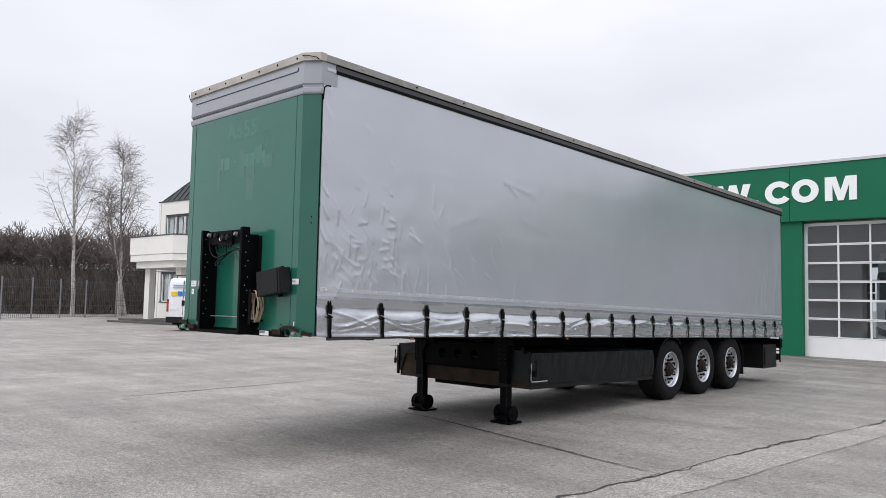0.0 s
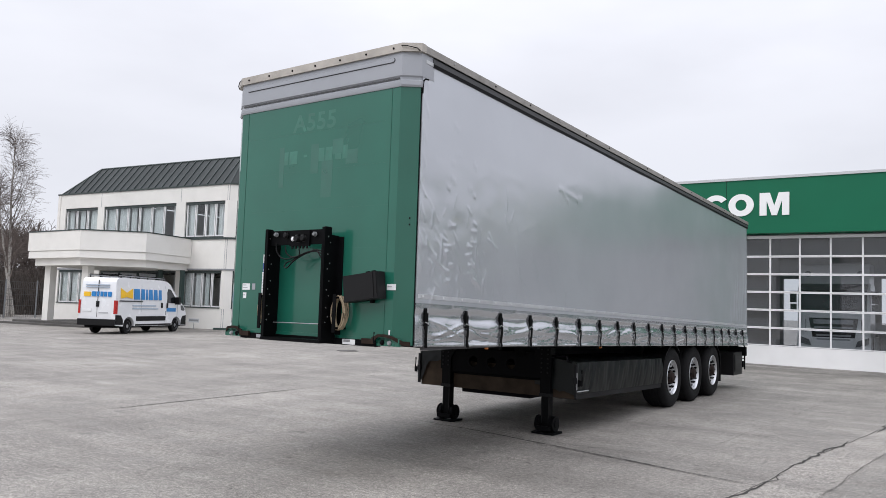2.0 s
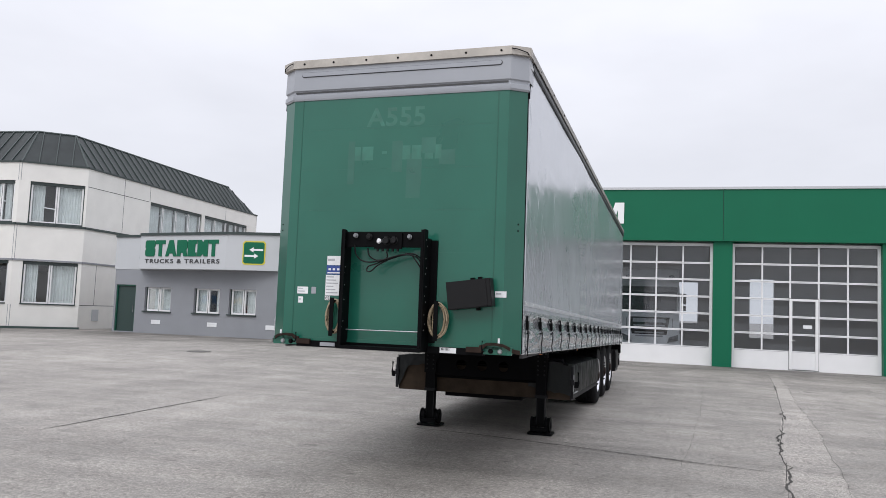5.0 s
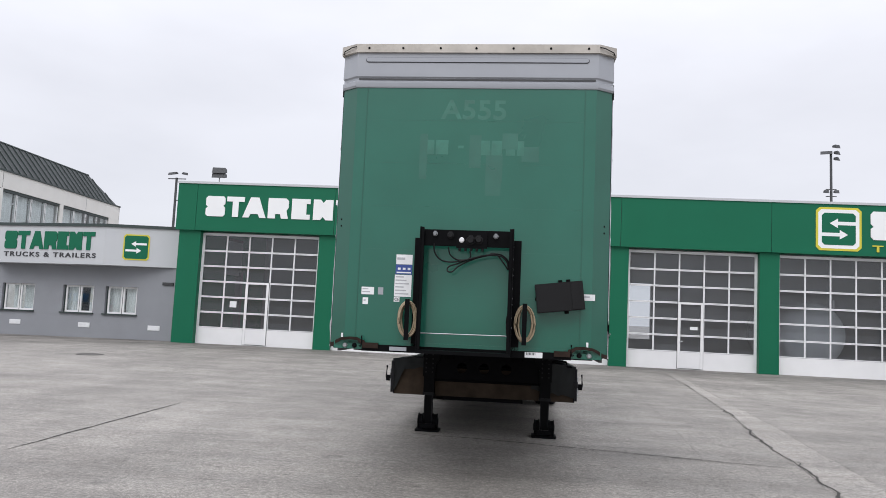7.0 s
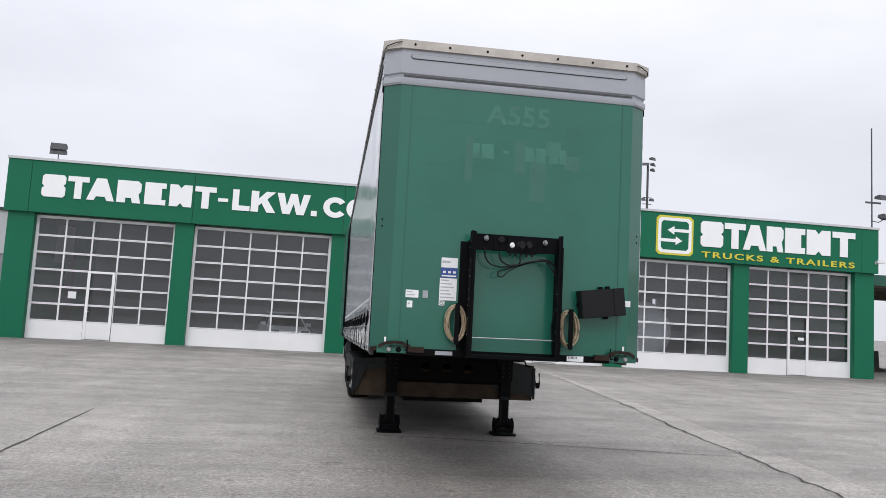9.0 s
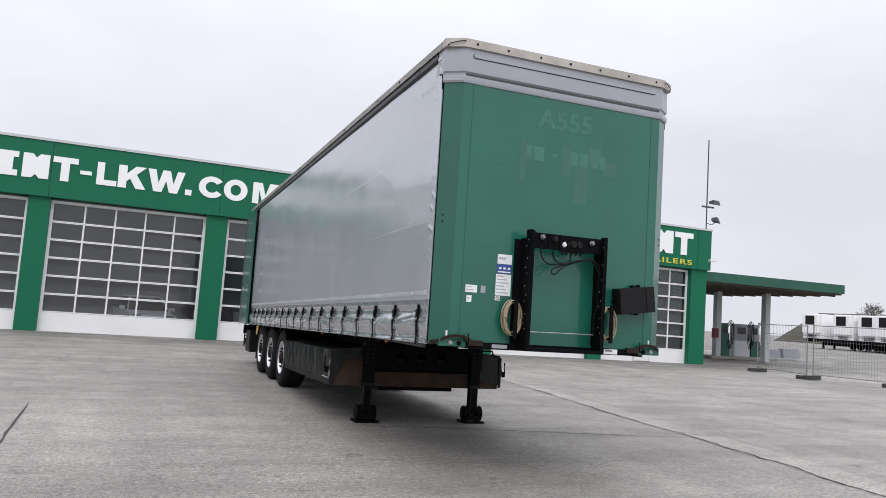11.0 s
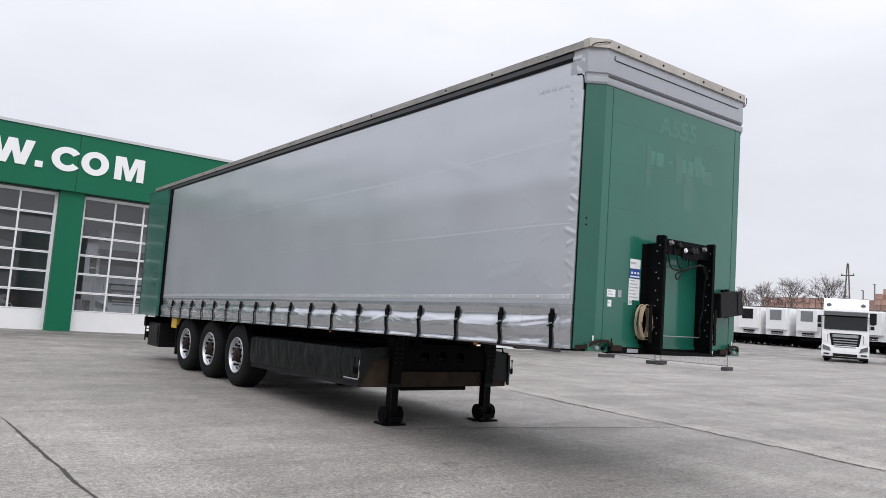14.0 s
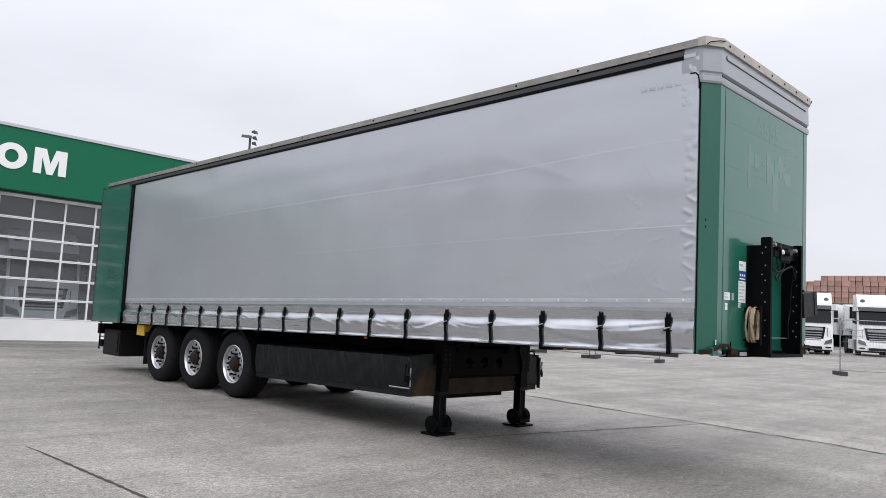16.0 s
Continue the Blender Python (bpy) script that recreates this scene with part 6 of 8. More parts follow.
for s in (-1, 1):
    for y, a0, a1 in ((AXLES[0], 50, 175), (AXLES[2], 5, 125)):
        bm = bmesh.new()
        prev = None
        for k in range(15):
            a = radians(a0 + (a1 - a0) * k / 14)
            yy, zz = y + 0.575 * math.cos(a), 0.523 + 0.575 * math.sin(a)
            row = [bm.verts.new((s * 0.80, yy, zz)), bm.verts.new((s * 1.21, yy, zz)), bm.verts.new((s * 1.21, yy, zz - 0.03))]
            if prev:
                for i in range(2):
                    bm.faces.new((prev[i], row[i], row[i + 1], prev[i + 1]))
            prev = row
        bmesh.ops.solidify(bm, geom=list(bm.faces), thickness=0.006)
        part("mudguard", bm, M["plastic"], trailer, "black plastic mudguard", smooth=40)
    boxpart("mud_flap", (min(s * 0.82, s * 1.2), max(s * 0.82, s * 1.2), 11.06, 11.075, 0.26, 0.86), M["rubber"], trailer, "black rubber mud flap")
    bm = bmesh.new()
    box(bm, min(s * 0.62, s * 1.18), max(s * 0.62, s * 1.18), 12.25, 13.05, 0.31, 0.82)
    bx = part("tool_box", bm, M["plastic"], trailer, "black plastic tool box", bevel=0.03)
    bm = bmesh.new()
    x = s * 1.185
    box(bm, min(x, x + s * 0.012), max(x, x + s * 0.012), 12.33, 12.97, 0.38, 0.77)
    part("tool_box_lid", bm, M["plastic"], bx, bevel=0.004)
    bm = bmesh.new()
    for z in (0.48, 0.66, 0.84):
        tube(bm, (s * 0.85, 13.22, z), (s * 1.2, 13.22, z), 0.012, sides=6)
    for xx in (s * 0.85, s * 1.2):
        tube(bm, (xx, 13.22, 0.40), (xx, 13.22, 1.0), 0.016, sides=6)
    part("rear_ladder", bm, M["black"], trailer, "black steel step ladder")
boxpart("rear_bumper", (-1.2, 1.2, 13.08, 13.18, 0.46, 0.60), M["chassis"], trailer, "black underrun bar")
boxpart("lamp_board", (-1.24, 1.24, 13.14, 13.26, 0.72, 0.93), M["chassis"], trailer)
boxpart("wheel_chock", (-1.16, -0.95, 11.22, 11.55, 0.78, 0.98), M["yellow"], trailer, "yellow plastic wheel chock", bevel=0.03)

# ---- front equipment of the trailer ----
for x in (-0.415, 0.395):
    s = -1 if x < 0 else 1
    bm = bmesh.new()
    prism(bm, [(0.0, 1.27), (-0.20, 1.24), (-0.20, 2.335), (-0.19, 2.345), (-0.115, 2.345), (-0.105, 2.335), (-0.105, 2.27), (0.0, 2.27)], "x", x - 0.008, x + 0.008)
    box(bm, min(x, x + s * 0.075), max(x, x + s * 0.075), -0.012, -0.002, 1.27, 2.26)
    box(bm, min(x, x - s * 0.03), max(x, x - s * 0.03), -0.20, -0.19, 1.26, 2.34)
    post = part("guard_post", bm, M["black"], trailer, "black perforated steel guard post")
    for k in range(11):
        bm = bmesh.new()
        z = 1.40 + 0.085 * k + (0.03 if k % 3 == 0 else 0)
        tube(bm, (x - 0.010, -0.150 + 0.03 * (k % 2), z), (x + 0.010, -0.150 + 0.03 * (k % 2), z), 0.0065, sides=8)
        part("bolt", bm, M["galv"], post)
bm = bmesh.new()
box(bm, -0.40, 0.385, -0.150, -0.135, 2.18, 2.325)
box(bm, -0.22, 0.03, -0.158, -0.150, 2.185, 2.32)
box(bm, -0.10, 0.17, -0.172, -0.150, 2.165, 2.315)
bar = part("connector_bar", bm, M["black"], trailer, "black connector bar")
for x, z, mat, r, d in ((-0.29, 2.285, "lamp_grey", 0.018, 0.035), (0.245, 2.275, "lamp_grey", 0.018, 0.035), (-0.055, 2.235, "label", 0.019, 0.022), (0.025, 2.235, "plastic", 0.033, 0.055), (-0.155, 2.275, "plastic", 0.025, 0.03), (0.095, 2.24, "plastic", 0.03, 0.04)):
    bm = bmesh.new()
    lathe(bm, [(0.001, -d), (r * 0.8, -d), (r, -d * 0.8), (r, -0.01), (r * 1.25, -0.008), (r * 1.25, 0.0), (0.001, 0.0)], (x, -0.165, z), "y", 14)
    box(bm, x - r * 0.5, x + r * 0.5, -0.165 - d * 0.7, -0.16, z + r * 0.8, z + r * 1.3)
    part("connector", bm, M[mat], bar, smooth=40)
for k in range(5):
    bm = bmesh.new()
    tube(bm, (-0.07 + 0.05 * k, -0.16, 2.165), (-0.07 + 0.05 * k, -0.16, 2.14), 0.014, 0.010)
    part("cable_gland", bm, M["plastic"], bar)
cables = [
    [(-0.30, -0.16, 2.20), (-0.29, -0.16, 2.12), (-0.24, -0.15, 2.06), (-0.15, -0.15, 2.04), (-0.02, -0.16, 2.06), (0.12, -0.16, 2.10), (0.22, -0.16, 2.12)],
    [(-0.17, -0.16, 2.17), (-0.15, -0.16, 2.10), (-0.08, -0.15, 2.06), (0.02, -0.15, 2.07)],
    [(0.02, -0.16, 2.14), (0.02, -0.15, 2.08), (-0.08, -0.14, 2.03), (-0.16, -0.15, 2.00), (-0.17, -0.16, 1.96), (-0.13, -0.16, 1.955), (-0.07, -0.15, 2.01), (0.05, -0.15, 2.07), (0.2, -0.16, 2.11), (0.30, -0.16, 2.10), (0.35, -0.15, 2.05), (0.36, -0.15, 1.99), (0.33, -0.15, 2.03), (0.26, -0.15, 2.12)],
    [(0.20, -0.15, 2.125), (0.30, -0.14, 2.115), (0.37, -0.12, 2.04), (0.385, -0.10, 1.90), (0.39, -0.09, 1.70), (0.36, -0.08, 1.55), (0.37, -0.08, 1.40)],
]
for pts in cables:
    fine = []
    for i in range(len(pts) - 1):
        p0, p1, p2, p3 = (Vector(pts[max(0, min(len(pts) - 1, i + o))]) for o in (-1, 0, 1, 2))
        for k in range(5):
            t = k / 5
            fine.append(0.5 * (2 * p1 + (p2 - p0) * t + (2 * p0 - 5 * p1 + 4 * p2 - p3) * t * t + (3 * p1 - p0 - 3 * p2 + p3) * t ** 3))
    fine.append(Vector(pts[-1]))
    bm = bmesh.new()
    pipe(bm, fine, 0.007, 6)
    part("cable", bm, M["plastic"], trailer, "black electric cable", smooth=60)
bm = bmesh.new()
tube(bm, (-0.40, -0.06, 1.405), (0.385, -0.06, 1.41), 0.006, sides=6)
part("guard_rod", bm, M["galv"], trailer, "thin galvanised rod")
# hose coils on brackets
for cx in (-0.515, 0.515):
    holder = boxpart("hose_bracket", (cx - 0.02, cx + 0.02, -0.155, -0.145, 1.34, 1.70), M["black"], trailer, "black hose bracket", bevel=0.003)
    boxpart("bracket_arm", (cx - 0.02, cx + 0.02, -0.145, 0.0, 1.66, 1.68), M["black"], holder)
    boxpart("bracket_arm", (cx - 0.02, cx + 0.02, -0.145, 0.0, 1.37, 1.39), M["black"], holder)
    rnd = random.Random(int(cx * 100))
    pts = []
    turns = 8
    for k in range(turns * 20 + 1):
        a = 2 * math.pi * k / 20
        t = k / (turns * 20)
        w = 0.075 + 0.012 * math.sin(t * 9 + cx) + 0.006 * math.sin(a * 0.5)
        h = 0.150 + 0.010 * math.sin(t * 7)
        pts.append((cx + w * math.cos(a) + 0.006 * math.sin(k * 0.11), -0.075 - 0.05 * math.sin(t * 14) * 0.6, 1.525 + h * math.sin(a)))
    bm = bmesh.new()
    pipe(bm, pts, 0.0085, 6)
    part("hose_coil", bm, M["hose"], trailer, "coiled beige air hose", smooth=60)
# document box
bm = bmesh.new()
box(bm, -0.205, 0.205, -0.14, -0.02, -0.125, 0.125)
dbox = part("document_box", bm, M["plastic"], trailer, "tilted black plastic document box", bevel=0.022, smooth=35)
dbox.matrix_local = pose(0.815, 0, 1.770, 0, -7, 0)
bm = bmesh.new()
box(bm, -0.198, 0.198, -0.146, -0.139, -0.118, 0.118)
box(bm, 0.10, 0.165, -0.152, -0.146, -0.115, 0.115)
part("box_lid", bm, M["plastic"], dbox, bevel=0.004)
for x, z in ((0.02, 0.135), (0.09, 0.135), (-0.195, 0.0), (0.05, -0.135)):
    bm = bmesh.new()
    box(bm, x - 0.018, x + 0.018, -0.05, -0.02, z - 0.014, z + 0.014)
    part("box_clip", bm, M["black"], dbox)


def sticker(x0, x1, z0, z1, mat, label="", lines=0, y=-0.0025, parent=None):
    st = boxpart("sticker", (x0, x1, y, 0.0, z0, z1), M[mat], parent or front, label)
    for k in range(lines):
        h = (z1 - z0) / (lines * 2 + 1)
        w = (x1 - x0) * (0.55 + 0.3 * ((k * 7) % 3) / 2)
        zz = z1 - h * (2 * k + 1.6)
        boxpart("print_bar", (x0 + 0.008, x0 + w, y - 0.0012, y, zz, zz + h * 0.7), M["ink"], st)
    return st


OX = -7.048 - TX
sticker(-0.693 + OX, -0.545 + OX, 2.015, 2.104, "label", "white label", 1)
blue_st = sticker(-0.695 + OX, -0.545 + OX, 1.925, 2.012, "blue", "blue label with pictograms")
for k in range(3):
    boxpart("print_bar", (-0.675 + 0.045 * k + OX, -0.650 + 0.045 * k + OX, -0.0037, -0.0025, 1.965, 1.985), M["label"], blue_st)
boxpart("print_bar", (-0.685 + OX, -0.555 + OX, -0.0037, -0.0025, 1.935, 1.947), M["label"], blue_st)
sticker(-0.700 + OX, -0.545 + OX, 1.722, 1.920, "label", "white instruction label", 6)
sticker(-0.700 + OX, -0.648 + OX, 1.675, 1.718, "label", "small white mark label", 1)
sticker(-1.000 + OX, -0.885 + OX, 1.732, 1.800, "label", "white pictogram label", 2)
sticker(-0.848 + OX, -0.800 + OX, 1.735, 1.800, "cap", "worn grey badge")
sticker(-0.985 + OX, -0.935 + OX, 1.643, 1.704, "label", "white pictogram label", 1)
sticker(0.985 + OX, 1.090 + OX, 1.750, 1.806, "label", "white pictogram label", 1)
for x, z in ((-1.13, 1.33), (1.06, 1.34)):
    sticker(x, x + 0.018, z, z + 0.045, "label", "small white reflector")
ce = new("print_mark", text_mesh("print_mark", "CE", 0.030, 0.042, M["black"], 0.0))
ce.parent, ce.location = front, (-0.656, -0.0042, 1.682)
# faded unit number, ghost of a plate number as bars, smears
bm = bmesh.new()
ghost = new("faded_number", text_mesh("faded_number", "A555", 0.185, 0.60, M["ghost"], 0.0, 1.05, 0.0, 0.022))
ghost.parent, ghost.location = front, (-7.392 - TX, -0.0010, 3.362)
ghost["label"] = "faded pale unit number"
for k, (x0, x1) in enumerate(((-7.545, -7.44), (-7.425, -7.31), (-7.22, -7.17), (-7.09, -7.05), (-7.03, -6.93), (-6.915, -6.82), (-6.785, -6.70), (-6.685, -6.62))):
    z0 = 3.035 if x1 - x0 > 0.06 else 3.095
    z1 = 3.17 if x1 - x0 > 0.06 or k == 3 else 3.12
    boxpart("faded_bar", (x0 - TX, x1 - TX, -0.0009, 0.0, 3.035 if k == 3 else z0, z1), M["ghost"], front, "faded pale bar")
rnd = random.Random(5)
for k in range(6):
    x = -0.50 + 1.0 * rnd.random()
    z1 = 3.28 - 0.25 * rnd.random()
    boxpart("cleaned_patch", (x, x + 0.03 + 0.14 * rnd.random(), -0.0006 - 0.00012 * k, 0.0, z1 - 0.1 - 0.35 * rnd.random(), z1), M["ghost_dark"], front)
# bumper beam, lamp corners and rusty brackets
boxpart("front_beam", (-0.93, 0.93, -0.025, 0.05, 1.225, 1.285), M["black"], trailer, "black front beam")
boxpart("front_sill", (-HALF + 0.15, HALF - 0.15, -0.012, 0.0, 1.285, 1.315), M["green"], front)
boxpart("guard_foot", (-0.42, 0.40, -0.21, -0.02, 1.232, 1.262), M["black"], trailer, "black guard foot plate")
for s in (-1, 1):
    bm = bmesh.new()
    prev = None
    for x, y, z, h in ((1.248, 0.085, 1.262, 0.040), (1.205, 0.030, 1.272, 0.036), (1.165, -0.012, 1.300, 0.030), (1.115, -0.034, 1.325, 0.026), (1.04, -0.038, 1.334, 0.026), (0.97, -0.038, 1.330, 0.028), (0.935, -0.036, 1.306, 0.040), (0.90, -0.034, 1.290, 0.050)):
        ring = [bm.verts.new((s * x, y + dy, z + dz)) for dy, dz in ((0.0, -h / 2), (-0.016, -h / 2), (-0.016, h / 2), (0.0, h / 2))]
        if prev:
            for i in range(4):
                bm.faces.new((prev[i], prev[(i + 1) % 4], ring[(i + 1) % 4], ring[i]))
        else:
            bm.faces.new(ring[::-1])
        prev = ring
    bm.faces.new(prev)
    bracket = part("corner_bracket", bm, M["rust"], trailer, "bent rusty corner bracket", smooth=60)
    boxpart("bracket_block", (min(s * 0.78, s * 0.92), max(s * 0.78, s * 0.92), -0.052, -0.026, 1.252, 1.300), M["rust"], bracket, "rusty hinge block", bevel=0.006)
    bm = bmesh.new()
    pipe(bm, [(s * 0.93, -0.05, 1.36), (s * 0.925, -0.05, 1.30), (s * 0.935, -0.055, 1.262), (s * 0.95, -0.05, 1.27)], 0.007)
    part("bracket_pin", bm, M["black"], bracket)
    plate = boxpart("lamp_plate", (min(s * 0.93, s * 1.19), max(s * 0.93, s * 1.19), -0.012, 0.02, 1.238, 1.312), M["green"], trailer, "green lamp plate", bevel=0.004)
    for k in range(2):
        bm = bmesh.new()
        lathe(bm, [(0.001, -0.022), (0.014, -0.022), (0.021, -0.012), (0.023, 0.0), (0.001, 0.0)], (s * (1.0 + 0.085 * k), -0.012, 1.268), "y", 14)
        part("marker_lamp", bm, M["galv"] if k else M["black"], plate, "small round marker lamp", smooth=40)
sticker(-0.715 + OX, -0.56 + OX, 1.238, 1.272, "cap", "pale worn plate", 0, -0.03, trailer)
st = sticker(0.49 + OX, 0.645 + OX, 1.232, 1.280, "label", "white bar-code label", 0, -0.03, trailer)
for k in range(7):
    boxpart("print_bar", (0.505 + OX + 0.012 * k, 0.510 + OX + 0.012 * k, -0.0315, -0.03, 1.255, 1.277), M["black"], st)
# amber side markers under the curtain
for s in (-1, 1):
    for y in (1.5, 4.6):
        boxpart("side_marker", (s * 1.19 - 0.012, s * 1.19 + 0.012, y, y + 0.035, floor_z(y) - 0.035, floor_z(y) - 0.012), M["amber"], trailer, "small amber side marker")
# welded marks at the curtain's upper corner, near side
near_folds, near_straps = make_creases(-1), strap_places(-1)
for y0, y1, z0, z1 in [(0.30 + 0.085 * k, 0.37 + 0.085 * k, 3.655, 3.70) for k in range(5)] + [(0.245, 0.29, 3.60 - 0.075 * k, 3.648 - 0.075 * k) for k in range(3)]:
    bm = bmesh.new()
    rows = []
    for k in range(7):
        y = y0 + (y1 - y0) * k / 6
        row = []
        for j in range(5):
            z = z0 + (z1 - z0) * j / 4
            rim = 0.0 if j in (0, 4) or k in (0, 6) else 0.0012
            row.append(bm.verts.new((-HALF - 0.0042 - rim - curtain_offset(-1, y, z - floor_z(y), near_folds, near_straps), y, z)))
        rows.append(row)
    for r0, r1 in zip(rows, rows[1:]):
        for j in range(4):
            bm.faces.new((r0[j], r1[j], r1[j + 1], r0[j + 1]))
    part("corner_mark", bm, M["mark"], trailer, "small welded reflector mark")


# ---- annex sign ----
def annex_face(i):
    """Frame on fascia face i: local x along it as read from outside, local -y outwards."""
    q, p = Vector(fplan[i]), Vector(fplan[i + 1])
    d = q - p
    return Matrix.Translation((p.x, p.y, 0)) @ Matrix.Rotation(math.atan2(d.y, d.x), 4, "Z"), d.length


mf, lf = annex_face(2)
gxp = 0.35
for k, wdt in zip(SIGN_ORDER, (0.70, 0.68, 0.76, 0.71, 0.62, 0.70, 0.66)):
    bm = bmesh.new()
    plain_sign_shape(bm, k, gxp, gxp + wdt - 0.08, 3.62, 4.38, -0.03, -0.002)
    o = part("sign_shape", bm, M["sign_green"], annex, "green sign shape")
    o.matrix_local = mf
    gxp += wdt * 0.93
sign_text("TRUCKS & TRAILERS", 0.35, 4.90, 3.30, 3.50, M["rail"], annex, mf @ Matrix.Translation((0, -0.002, 0)), 0.02)
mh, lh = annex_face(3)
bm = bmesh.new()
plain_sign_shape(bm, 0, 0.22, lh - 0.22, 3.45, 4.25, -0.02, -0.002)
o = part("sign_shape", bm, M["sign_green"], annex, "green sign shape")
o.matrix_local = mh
mg, lg = annex_face(1)
lb = new("emblem")
lb.parent, lb.matrix_local = annex, mg
arrow_logo(0.75, 3.28, 1.06, lb, 0, -0.002, M["letter_yellow"], M["sign_green"], M["sign_green"])
for o in list(lb.children):
    if o.name.startswith("emblem_arrow"):
        o.data.materials[0] = M["letter"]
    w = o.matrix_local.copy()
    o.parent = annex
    o.matrix_local = mg @ w
bpy.data.objects.remove(lb)

# ---- lamps and masts ----
def floodlight(bm, x, y, z, w=0.5, tilt=0.5, turn=0.0):
    c, s = math.cos(turn), math.sin(turn)
    pts = []
    for dx, dy, dz in ((-w / 2, -0.2, -0.10), (w / 2, -0.2, -0.10), (w / 2, 0.15, -0.02), (-w / 2, 0.15, -0.02), (-w / 2, -0.12, 0.14), (w / 2, -0.12, 0.14), (w / 2, 0.12, 0.10), (-w / 2, 0.12, 0.10)):
        pts.append((x + dx * c - dy * s, y + dx * s + dy * c, z + dz))
    hexa(bm, pts)


def mast(name, label, x, y, z0, z1, heads, r=0.06):
    th = thing(name, label, "lamp mast", (x, y, z0))
    bm = bmesh.new()
    tube(bm, (0, 0, 0), (0, 0, z1 - z0), r, r * 0.8, 8)
    part("pole", bm, M["mast_grey"], th)
    for dx, dz, w, turn in heads:
        bm = bmesh.new()
        floodlight(bm, dx, 0, dz - z0, w, turn=turn)
        part("floodlight", bm, M["mast_grey"], th, "grey floodlight head")
    return th


left_mast = mast("floodlight_mast", "tall thin grey mast with floodlights and camera behind the annex", -38.1, 63.1, 0.0, 13.4, [(-0.35, 13.75, 1.1, -0.5), (0.75, 13.75, 0.45, 0.9), (0.55, 11.35, 0.4, 0.6)], 0.14)
for z, a, b in ((13.3, -0.8, 0.9), (11.3, 0.0, 0.6)):
    bm = bmesh.new()
    tube(bm, (a, 0, z), (b, 0, z), 0.05, sides=6)
    part("cross_arm", bm, M["mast_grey"], left_mast)
m2 = mast("roof_floodlight", "twin grey floodlight on the hall roof", -18.85, 26.98, 6.4, 6.9, [(0.0, 6.93, 0.52, 0.1), (0.0, 7.13, 0.52, 0.1)], 0.02)
tall = mast("floodlight_mast", "tall galvanised mast with floodlights and cameras", 15.1, 51.6, 0.0, 14.2, [(-0.30, 14.15, 0.75, -0.4), (0.34, 14.62, 0.42, 0.5), (0.38, 14.18, 0.42, 0.9), (0.36, 13.75, 0.36, 0.9), (-0.34, 11.4, 0.28, 0), (0.34, 11.4, 0.28, 0)], 0.11)
for z in (11.1, 11.6):
    bm = bmesh.new()
    tube(bm, (-0.36, 0, z), (0.36, 0, z), 0.03, sides=6)
    part("cross_arm", bm, M["mast_grey"], tall)
corner = mast("antenna_mast", "thin mast with camera and floodlight at the hall corner", 14.62, 27.1, 0.0, 10.9, [(0.55, 6.93, 0.75, 0.7), (0.45, 7.78, 0.45, 0.2)], 0.035)
boxpart("camera_arm", (-0.32, 0.42, -0.04, 0.0, 7.52, 7.60), M["mast_grey"], corner)
bm = bmesh.new()
pipe(bm, [(0.03, 0, 6.75), (0.25, -0.1, 6.70), (0.5, -0.1, 6.85)], 0.02)
part("lamp_arm", bm, M["mast_grey"], corner)
wallcam = thing("wall_camera", "small white camera on the hall corner", "camera", (14.55, 26.6, 4.85))
boxpart("camera_body", (-0.1, 0.35, -0.08, 0.06, 0.0, 0.13), M["label"], wallcam, bevel=0.02)
boxpart("camera_arm", (-0.2, -0.1, -0.02, 0.1, -0.05, 0.08), M["galv"], wallcam)


# ---- filling station canopy beside the hall ----
canopy = thing("filling_station_canopy", "dark green flat canopy on pale posts over fuel pumps", "canopy", (14.6, 27.6, -0.05))
boxpart("canopy_fascia", (0.0, 10.1, 0.0, 9.0, 4.02, 4.50), M["canopy_green"], canopy, "dark green canopy fascia", bevel=0.01)
boxpart("canopy_soffit", (0.1, 10.0, 0.1, 8.9, 3.94, 4.02), M["soffit"], canopy, "dull brown ribbed soffit")
for k in range(9):
    boxpart("soffit_beam", (0.1, 10.0, 0.5 + 0.95 * k, 0.62 + 0.95 * k, 3.86, 3.94), M["soffit"], canopy)
for x, y in ((6.13, 5.23), (7.83, 3.23)):
    boxpart("canopy_post", (x, x + 0.34, y, y + 0.34, 0.0, 3.94), M["panel_grey"], canopy, "pale square post", bevel=0.01)
boxpart("pump_island", (5.6, 10.6, 5.0, 7.0, 0.0, 0.16), M["patch"], canopy, "raised concrete pump island")


def fuel_pump(x, y, w, lower, upper, label):
    th = thing("fuel_pump", label, "fuel pump", (x, y, 0.1), group="fuel pumps")
    boxpart("pump_body", (-w, w, -0.25, 0.25, 0.0, 0.95), M[lower], th, bevel=0.02)
    boxpart("pump_head", (-w * 0.9, w * 0.7, -0.22, 0.22, 0.95, 1.95), M[upper], th, bevel=0.03)
    boxpart("display", (-w * 0.6, w * 0.45, -0.235, -0.22, 1.35, 1.75), M["van_glass"], th)
    boxpart("nozzle_holder", (w * 0.72, w * 0.95, -0.2, 0.1, 0.95, 1.35), M["plastic"], th, bevel=0.02)
    for k in (0, 1):
        bm = bmesh.new()
        d = 0.12 * k
        pipe(bm, [(w - d, -0.1, 1.75), (w + 0.12 - d, -0.25, 2.15), (w + 0.25 - d, -0.28, 1.95), (w + 0.22 - d, -0.28, 0.8), (w + 0.05 - d, -0.25, 0.45), (w - 0.1 - d, -0.24, 0.95)], 0.028)
        part("hose", bm, M["rubber"], th)
    return th


